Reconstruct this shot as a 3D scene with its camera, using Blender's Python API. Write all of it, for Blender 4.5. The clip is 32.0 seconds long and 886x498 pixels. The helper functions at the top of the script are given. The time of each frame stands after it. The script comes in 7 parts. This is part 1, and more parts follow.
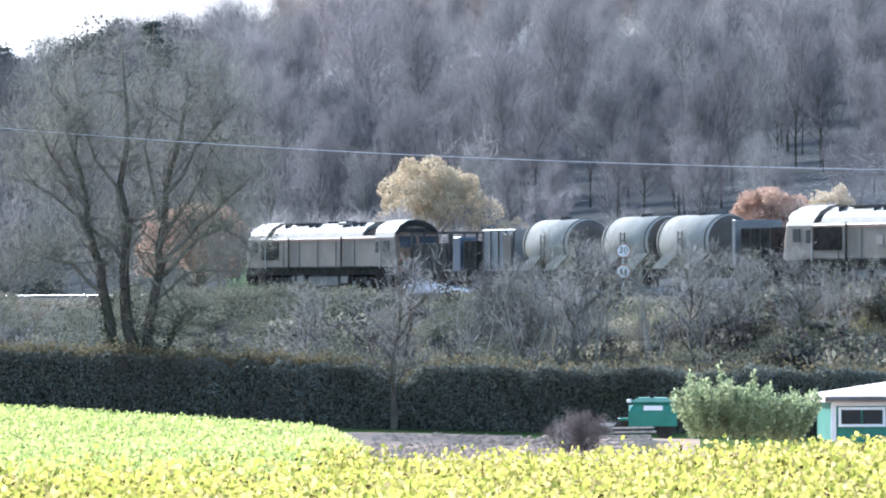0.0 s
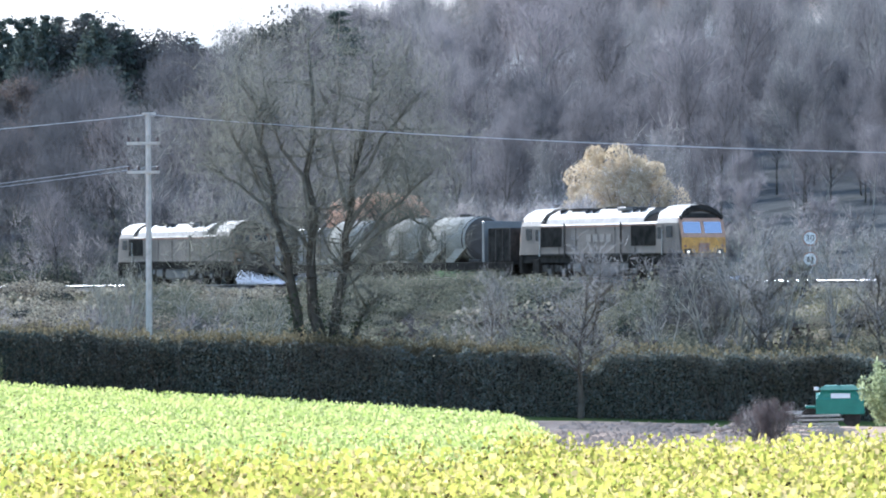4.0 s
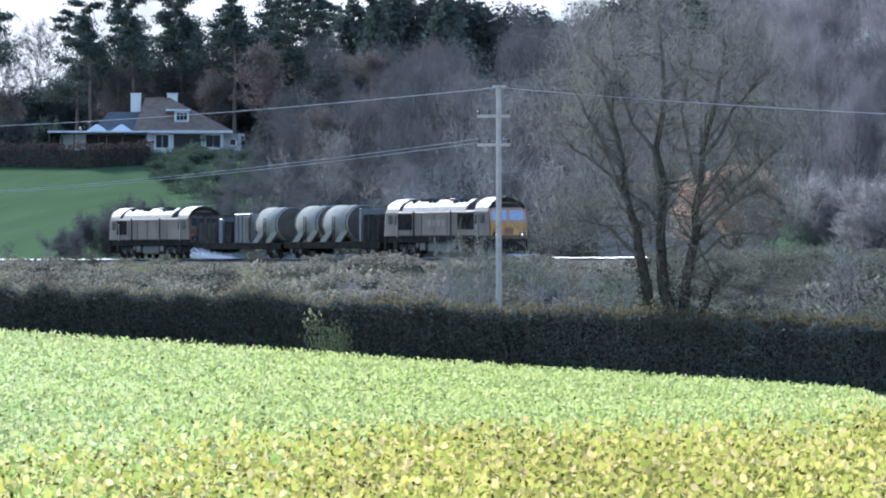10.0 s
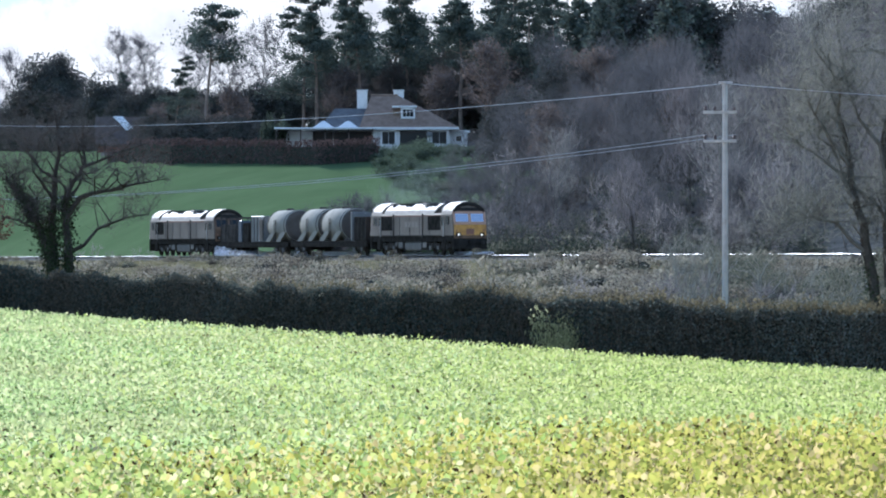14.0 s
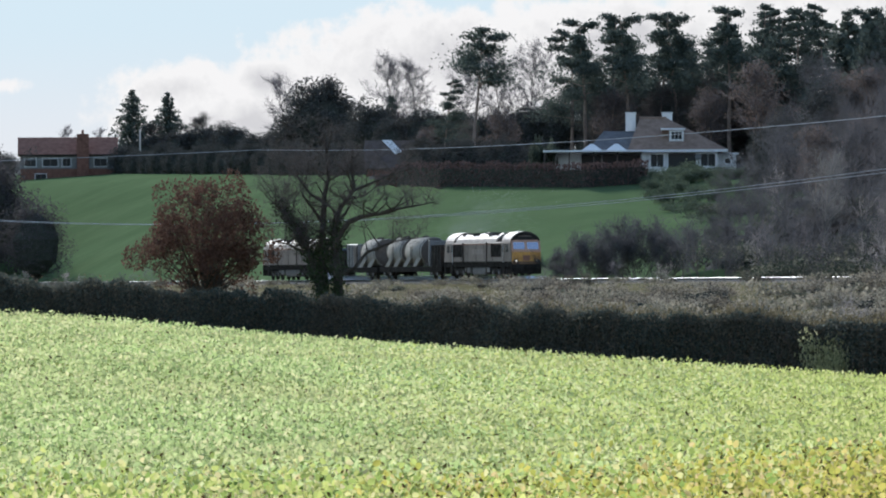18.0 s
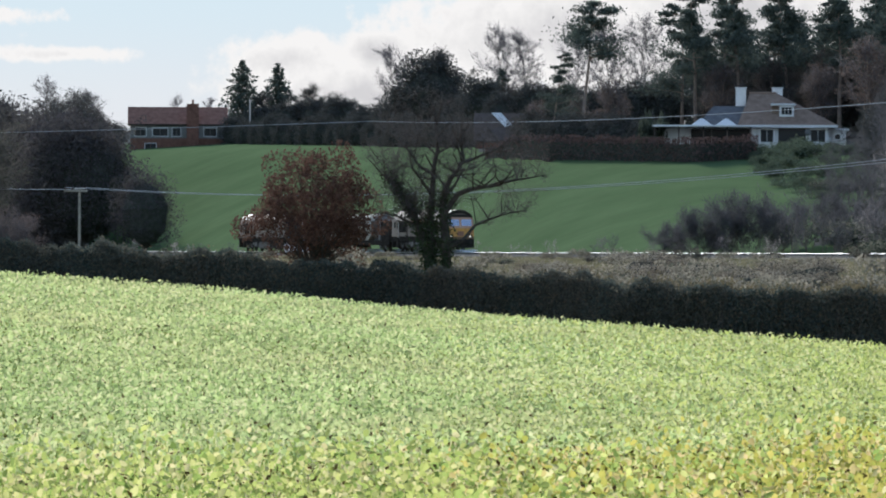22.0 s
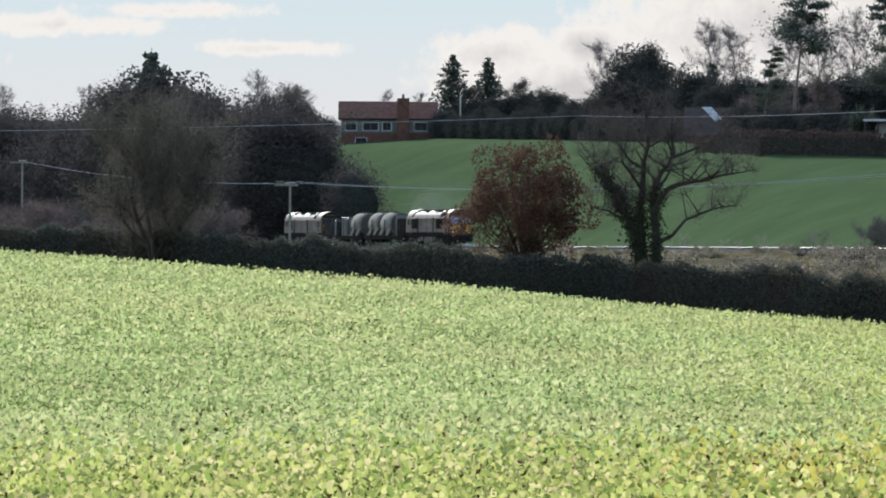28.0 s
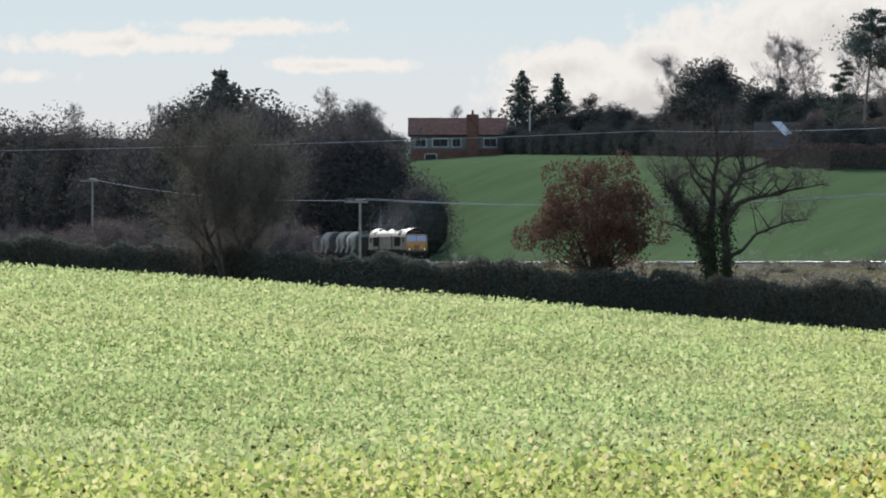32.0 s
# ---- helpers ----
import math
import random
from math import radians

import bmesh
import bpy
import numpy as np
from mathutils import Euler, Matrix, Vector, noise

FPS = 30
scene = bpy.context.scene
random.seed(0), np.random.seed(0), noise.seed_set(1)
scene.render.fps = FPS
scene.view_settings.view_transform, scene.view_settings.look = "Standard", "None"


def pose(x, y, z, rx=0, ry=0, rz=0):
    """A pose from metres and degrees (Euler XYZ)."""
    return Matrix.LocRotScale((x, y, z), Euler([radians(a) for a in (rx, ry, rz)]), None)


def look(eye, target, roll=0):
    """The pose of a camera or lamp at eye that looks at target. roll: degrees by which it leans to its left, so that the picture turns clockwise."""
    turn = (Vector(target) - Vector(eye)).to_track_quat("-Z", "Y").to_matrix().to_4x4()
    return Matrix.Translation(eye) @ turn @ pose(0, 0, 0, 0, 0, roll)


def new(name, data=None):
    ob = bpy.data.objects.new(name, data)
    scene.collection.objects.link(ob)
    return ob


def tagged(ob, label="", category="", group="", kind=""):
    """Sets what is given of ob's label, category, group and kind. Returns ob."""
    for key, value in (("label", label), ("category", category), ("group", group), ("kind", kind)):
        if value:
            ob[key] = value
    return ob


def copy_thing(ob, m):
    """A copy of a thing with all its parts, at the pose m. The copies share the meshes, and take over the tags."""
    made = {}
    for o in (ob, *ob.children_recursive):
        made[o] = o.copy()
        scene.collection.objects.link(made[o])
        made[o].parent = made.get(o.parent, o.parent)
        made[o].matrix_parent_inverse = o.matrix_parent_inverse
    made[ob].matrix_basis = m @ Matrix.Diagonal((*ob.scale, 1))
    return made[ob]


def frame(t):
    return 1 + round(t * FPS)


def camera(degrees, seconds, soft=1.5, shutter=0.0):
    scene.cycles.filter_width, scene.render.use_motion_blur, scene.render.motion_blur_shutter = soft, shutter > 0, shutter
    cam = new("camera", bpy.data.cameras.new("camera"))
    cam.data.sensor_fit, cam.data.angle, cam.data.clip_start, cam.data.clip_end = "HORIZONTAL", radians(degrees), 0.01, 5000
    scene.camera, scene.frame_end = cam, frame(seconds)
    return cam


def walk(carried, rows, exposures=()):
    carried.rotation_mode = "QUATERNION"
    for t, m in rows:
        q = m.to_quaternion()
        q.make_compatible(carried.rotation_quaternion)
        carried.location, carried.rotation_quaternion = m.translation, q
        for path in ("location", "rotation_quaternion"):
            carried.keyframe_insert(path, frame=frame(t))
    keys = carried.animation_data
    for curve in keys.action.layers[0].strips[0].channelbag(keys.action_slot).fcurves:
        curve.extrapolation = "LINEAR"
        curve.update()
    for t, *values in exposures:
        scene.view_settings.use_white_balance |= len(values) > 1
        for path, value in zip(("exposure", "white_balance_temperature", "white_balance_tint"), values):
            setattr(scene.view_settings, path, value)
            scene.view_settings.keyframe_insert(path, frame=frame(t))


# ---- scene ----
# The camera stands in a crop field and pans to the left after a train.
EYE = 1.6
FOV = 8.968
cam = camera(FOV, 32.0, soft=2.0)
PAN = [
    (0.0, 0.000, 0.384, 0.115), (0.5, 0.315, 0.385, 0.124), (1.0, 0.419, 0.344, 0.138), (1.5, 0.454, 0.283, 0.151),
    (2.0, 0.586, 0.230, 0.167), (2.5, 0.835, 0.217, 0.197), (3.0, 1.180, 0.230, 0.233), (3.5, 1.546, 0.260, 0.268),
    (5.5, 2.917, 0.285, 0.289), (6.0, 3.304, 0.264, 0.288), (6.5, 3.660, 0.255, 0.270), (7.0, 3.998, 0.251, 0.247),
    (7.5, 4.348, 0.226, 0.228), (8.0, 4.686, 0.185, 0.205), (8.5, 5.026, 0.135, 0.181), (9.0, 5.268, 0.101, 0.147),
    (9.5, 5.384, 0.062, 0.107), (10.0, 5.436, 0.012, 0.063), (10.5, 5.487, -0.028, 0.019), (11.0, 5.615, -0.049, -0.017),
    (11.5, 5.870, -0.040, -0.036), (12.0, 6.220, 0.003, -0.034), (12.5, 6.628, 0.040, -0.014), (13.0, 7.030, 0.043, 0.022),
    (13.5, 7.392, 0.009, 0.065), (15.5, 8.809, -0.062, 0.119), (16.0, 9.250, 0.017, 0.178), (16.5, 9.681, 0.123, 0.225),
    (17.0, 10.032, 0.202, 0.261), (17.5, 10.267, 0.228, 0.274), (18.0, 10.456, 0.218, 0.262), (18.5, 10.608, 0.181, 0.239),
    (19.0, 10.728, 0.137, 0.204), (19.5, 10.815, 0.074, 0.146), (20.0, 10.859, -0.008, 0.059), (20.5, 10.905, -0.059, -0.054),
    (21.0, 11.026, -0.095, -0.171), (21.5, 11.252, -0.083, -0.260), (22.0, 11.556, -0.059, -0.306), (22.5, 11.845, -0.018, -0.331),
    (23.0, 12.159, 0.029, -0.356), (23.5, 12.392, 0.042, -0.385), (24.0, 12.595, 0.021, -0.415), (24.5, 12.805, 0.002, -0.429),
    (25.0, 13.043, 0.009, -0.424), (25.5, 13.334, 0.020, -0.413), (27.5, 13.722, -0.097, -0.402), (28.0, 13.687, -0.128, -0.369),
    (28.5, 13.698, -0.150, -0.314), (29.0, 13.754, -0.172, -0.243), (29.5, 13.798, -0.197, -0.167), (30.0, 13.832, -0.217, -0.108),
    (30.5, 13.862, -0.181, -0.073), (31.0, 13.931, -0.094, -0.056), (31.5, 14.108, -0.031, -0.057), (32.0, 14.399, 0.033, -0.055),
]
LIGHTNESS = [(0.0, 2.02, 5600, 10), (6.0, 1.71, 5450, 10), (9.0, 1.50, 5350, 10), (13.0, 1.40, 5300, 10), (16.0, 1.26, 5750, 10), (17.0, 1.22, 5800, 10), (18.0, 0.99, 6000, 10), (20.0, 0.99, 6050, 10), (26.0, 0.94, 6200, 10), (32.0, 0.90, 6350, 10)]
walk(cam, [(t, pose(0, 0, EYE, 90 + pitch, roll, yaw)) for t, yaw, pitch, roll in PAN], LIGHTNESS)

# ---- sky and sun ----
SUN_B, SUN_E = -27.0, 24.0          # bearing to the right of the first view, elevation


def make_world():
    w = bpy.data.worlds.new("sky")
    scene.world = w
    w.use_nodes = True
    nt = w.node_tree
    n, l = nt.nodes, nt.links
    n.clear()
    out = n.new("ShaderNodeOutputWorld")
    bg = n.new("ShaderNodeBackground")
    sky = n.new("ShaderNodeTexSky")
    sky.sky_type = "NISHITA"
    sky.sun_disc = False
    sky.sun_elevation = radians(SUN_E)
    sky.sun_rotation = radians(SUN_B)
    sky.air_density, sky.dust_density, sky.ozone_density = 1.0, 0.15, 1.6
    bg.inputs["Strength"].default_value = 0.098
    tint = n.new("ShaderNodeMix")
    tint.data_type, tint.blend_type = "RGBA", "MULTIPLY"
    tint.inputs["Factor"].default_value = 1.0
    tint.inputs["B"].default_value = (0.95, 1.0, 1.06, 1)
    sky_cap = n.new("ShaderNodeMix")             # a cap put on the sky colour evens out the glare round the sun
    sky_cap.data_type, sky_cap.blend_type = "RGBA", "DARKEN"
    sky_cap.inputs["Factor"].default_value = 1.0
    sky_cap.inputs["B"].default_value = (3.85, 4.2, 4.1, 1)
    thin = n.new("ShaderNodeMix")             # an even brightness added over the whole sky to lift the shadows
    thin.data_type, thin.blend_type = "RGBA", "ADD"
    thin.inputs["Factor"].default_value = 1.0
    thin.inputs["B"].default_value = (0.75, 0.78, 0.80, 1)
    l.new(sky.outputs["Color"], thin.inputs["A"])
    l.new(thin.outputs["Result"], sky_cap.inputs["A"])
    l.new(sky_cap.outputs["Result"], tint.inputs["A"])
    tc = n.new("ShaderNodeTexCoord")
    # pale warm haze low over the horizon
    sep = n.new("ShaderNodeSeparateXYZ")
    l.new(tc.outputs["Generated"], sep.inputs["Vector"])
    low = n.new("ShaderNodeMapRange")
    low.interpolation_type = "SMOOTHSTEP"
    low.inputs["From Min"].default_value, low.inputs["From Max"].default_value = 0.018, 0.047
    low.inputs["To Min"].default_value, low.inputs["To Max"].default_value = 0.85, 0.0
    l.new(sep.outputs["Z"], low.inputs["Value"])
    hazed = n.new("ShaderNodeMix")
    hazed.data_type = "RGBA"
    hazed.inputs["B"].default_value = (4.35, 4.2, 4.1, 1)
    l.new(low.outputs["Result"], hazed.inputs["Factor"])
    l.new(tint.outputs["Result"], hazed.inputs["A"])
    fine = n.new("ShaderNodeTexNoise")
    fine.inputs["Scale"].default_value, fine.inputs["Detail"].default_value, fine.inputs["Roughness"].default_value = 58.0, 8, 0.5
    l.new(tc.outputs["Generated"], fine.inputs["Vector"])
    depth = None
    # banks of cumulus: bearing, height, half width, half depth
    for cb, ce, wb, we in ((-13.05, 32.5, 0.55, 4.6), (-12.2, 33, 0.42, 4.0), (-12.4, 26, 1.3, 6.5), (-10.3, 36, 1.6, 9.0), (-8.2, 40, 2.2, 8.0), (-17.6, 36.9, 2.0, 3.4), (-16.4, 39.6, 1.3, 2.6), (-19.5, 31.0, 1.8, 2.4), (-15.4, 33.0, 1.2, 2.2),
                           (-4.0, 50, 5.0, 9.0), (9, 60, 8, 14), (-27, 60, 6, 9), (-32, 40, 5, 4), (30, 45, 7, 10), (-60, 70, 12, 15), (70, 80, 14, 18)):
        mp = n.new("ShaderNodeMapping")
        s = (1 / math.radians(wb), 0.0, 1000.0 / we)
        mp.inputs["Scale"].default_value = s
        mp.inputs["Location"].default_value = (-math.sin(radians(cb)) * s[0], 0, -ce / we)
        l.new(tc.outputs["Generated"], mp.inputs["Vector"])
        ln = n.new("ShaderNodeVectorMath")
        ln.operation = "LENGTH"
        l.new(mp.outputs["Vector"], ln.inputs[0])
        if we < 3.6:                          # torn streaks: only their hearts show
            ad = n.new("ShaderNodeMath")
            ad.inputs[1].default_value = 0.62
            l.new(ln.outputs["Value"], ad.inputs[0])
            ln = ad
        if depth is None:
            depth = ln.outputs["Value"]
        else:
            mn = n.new("ShaderNodeMath")
            mn.operation = "SMOOTH_MIN"
            mn.inputs[2].default_value = 0.12
            l.new(depth, mn.inputs[0])
            l.new(ln.outputs["Value"], mn.inputs[1])
            depth = mn.outputs["Value"]
    edge = n.new("ShaderNodeMath")
    edge.operation = "MULTIPLY_ADD"
    l.new(fine.outputs["Fac"], edge.inputs[0])
    edge.inputs[1].default_value = -1.3
    wisp = n.new("ShaderNodeTexNoise")
    wisp.inputs["Scale"].default_value, wisp.inputs["Detail"].default_value, wisp.inputs["Roughness"].default_value = 210.0, 6, 0.6
    l.new(tc.outputs["Generated"], wisp.inputs["Vector"])
    torn = n.new("ShaderNodeMath")
    torn.operation = "MULTIPLY_ADD"
    torn.inputs[1].default_value = -1.5
    l.new(wisp.outputs["Fac"], torn.inputs[0])
    l.new(depth, torn.inputs[2])
    l.new(torn.outputs["Value"], edge.inputs[2])
    cover = n.new("ShaderNodeMapRange")
    cover.interpolation_type = "SMOOTHSTEP"
    cover.inputs["From Min"].default_value, cover.inputs["From Max"].default_value = 0.0, -0.42
    l.new(edge.outputs["Value"], cover.inputs["Value"])
    soft = n.new("ShaderNodeTexNoise")
    soft.inputs["Scale"].default_value, soft.inputs["Detail"].default_value = 70.0, 6
    l.new(tc.outputs["Generated"], soft.inputs["Vector"])
    shade = n.new("ShaderNodeMath")            # bright rims, greyer hearts
    shade.operation = "MULTIPLY_ADD"
    l.new(soft.outputs["Fac"], shade.inputs[0])
    shade.inputs[1].default_value = -0.9
    l.new(edge.outputs["Value"], shade.inputs[2])
    tone = n.new("ShaderNodeValToRGB")
    tone.color_ramp.elements[0].position, tone.color_ramp.elements[1].position = 0.1, 0.62
    tone.color_ramp.elements[0].color, tone.color_ramp.elements[1].color = (3.6, 3.42, 3.28, 1), (4.95, 4.68, 4.36, 1)
    span = n.new("ShaderNodeMapRange")
    span.inputs["From Min"].default_value, span.inputs["From Max"].default_value = -2.0, -0.4
    l.new(shade.outputs["Value"], span.inputs["Value"])
    l.new(span.outputs["Result"], tone.inputs["Fac"])
    mix = n.new("ShaderNodeMix")
    mix.data_type = "RGBA"
    l.new(cover.outputs["Result"], mix.inputs["Factor"])
    l.new(hazed.outputs["Result"], mix.inputs["A"])
    l.new(tone.outputs["Color"], mix.inputs["B"])
    l.new(mix.outputs["Result"], bg.inputs["Color"])
    l.new(bg.outputs["Background"], out.inputs["Surface"])


make_world()
sun = new("sun", bpy.data.lights.new("sun", "SUN"))
sun.data.energy, sun.data.angle, sun.data.color = 3.75, radians(8.0), (1.0, 0.96, 0.90)
sun.matrix_world = look((0, 0, 0), (-math.sin(radians(SUN_B)), -math.cos(radians(SUN_B)), -math.tan(radians(SUN_E))))


# ---- materials ----
def material(name, c1, c2=None, rough=0.8, metal=0.0, scale=2.0, bump=0.0, island=False, random=False, thin=0.0, spec=0.4, fine=0.0, c3=None, patch=None):
    """A procedural surface: two colours mixed by noise at two scales, or piece by piece; thin: light let through."""
    m = bpy.data.materials.new(name)
    m.use_nodes = True
    nt = m.node_tree
    n, l = nt.nodes, nt.links
    b = n["Principled BSDF"]
    b.inputs["Roughness"].default_value, b.inputs["Metallic"].default_value = rough, metal
    b.inputs["Specular IOR Level"].default_value = spec if rough < 0.75 and not island else 0.0
    if c2 is None:
        b.inputs["Base Color"].default_value = (*c1, 1)
        col = None
    else:
        mix = n.new("ShaderNodeValToRGB")
        e = mix.color_ramp.elements
        e[0].color, e[1].color = (*c1, 1), (*c2, 1)
        if c3:
            e.new(0.6).color = (*c2, 1)
            e[-1].color = (*c3, 1)
        if island:
            g = n.new("ShaderNodeNewGeometry")
            src = g.outputs["Random Per Island"]
        elif random:
            g = n.new("ShaderNodeObjectInfo")
            src = g.outputs["Random"]
        else:
            tc = n.new("ShaderNodeTexCoord")
            no = n.new("ShaderNodeTexNoise")
            no.inputs["Scale"].default_value, no.inputs["Detail"].default_value, no.inputs["Roughness"].default_value = scale, 8, 0.65
            l.new(tc.outputs["Object"], no.inputs["Vector"])
            e[0].position, e[-1].position = 0.35, 0.68
            src = no.outputs["Fac"]
        l.new(src, mix.inputs["Fac"])
        col = mix.outputs["Color"]
        if random or island:
            tc = n.new("ShaderNodeTexCoord")
            no = n.new("ShaderNodeTexNoise")
            no.inputs["Scale"].default_value, no.inputs["Detail"].default_value = scale, 5
            l.new(tc.outputs["Object"], no.inputs["Vector"])
            mm = n.new("ShaderNodeMix")
            mm.data_type, mm.blend_type = "RGBA", "OVERLAY"
            mm.inputs["Factor"].default_value = 0.5
            l.new(col, mm.inputs["A"])
            l.new(no.outputs["Color"], mm.inputs["B"])
            hs = n.new("ShaderNodeRGBToBW")
            l.new(no.outputs["Color"], hs.inputs["Color"])
            l.new(hs.outputs["Val"], mm.inputs["B"])
            col = mm.outputs["Result"]
        if patch:                             # broad drifts of another colour
            pc, ps, pa = patch
            tc = n.new("ShaderNodeTexCoord")
            no = n.new("ShaderNodeTexNoise")
            no.inputs["Scale"].default_value, no.inputs["Detail"].default_value, no.inputs["Roughness"].default_value = ps, 5, 0.6
            l.new(tc.outputs["Object"], no.inputs["Vector"])
            mr = n.new("ShaderNodeMapRange")
            mr.inputs["From Min"].default_value, mr.inputs["From Max"].default_value, mr.inputs["To Max"].default_value = 0.45, 0.68, pa
            l.new(no.outputs["Fac"], mr.inputs["Value"])
            pm = n.new("ShaderNodeMix")
            pm.data_type = "RGBA"
            pm.inputs["B"].default_value = (*pc, 1)
            l.new(mr.outputs["Result"], pm.inputs["Factor"])
            l.new(col, pm.inputs["A"])
            col = pm.outputs["Result"]
        l.new(col, b.inputs["Base Color"])
    if bump:
        tc = n.new("ShaderNodeTexCoord")
        nb = n.new("ShaderNodeTexNoise")
        nb.inputs["Scale"].default_value, nb.inputs["Detail"].default_value = fine or scale * 6, 6
        l.new(tc.outputs["Object"], nb.inputs["Vector"])
        bp = n.new("ShaderNodeBump")
        bp.inputs["Strength"].default_value, bp.inputs["Distance"].default_value = bump, 0.05
        l.new(nb.outputs["Fac"], bp.inputs["Height"])
        l.new(bp.outputs["Normal"], b.inputs["Normal"])
    if thin:
        tr = n.new("ShaderNodeBsdfTranslucent")
        ms = n.new("ShaderNodeMixShader")
        ms.inputs["Fac"].default_value = thin
        if col:
            l.new(col, tr.inputs["Color"])
        else:
            tr.inputs["Color"].default_value = (*c1, 1)
        l.new(b.outputs["BSDF"], ms.inputs[1])
        l.new(tr.outputs["BSDF"], ms.inputs[2])
        l.new(ms.outputs["Shader"], n["Material Output"].inputs["Surface"])
    return m


def glow(name, color, strength):
    m = bpy.data.materials.new(name)
    m.use_nodes = True
    b = m.node_tree.nodes["Principled BSDF"]
    b.inputs["Base Color"].default_value = (*color, 1)
    b.inputs["Emission Color"].default_value = (*color, 1)
    b.inputs["Emission Strength"].default_value = strength
    return m


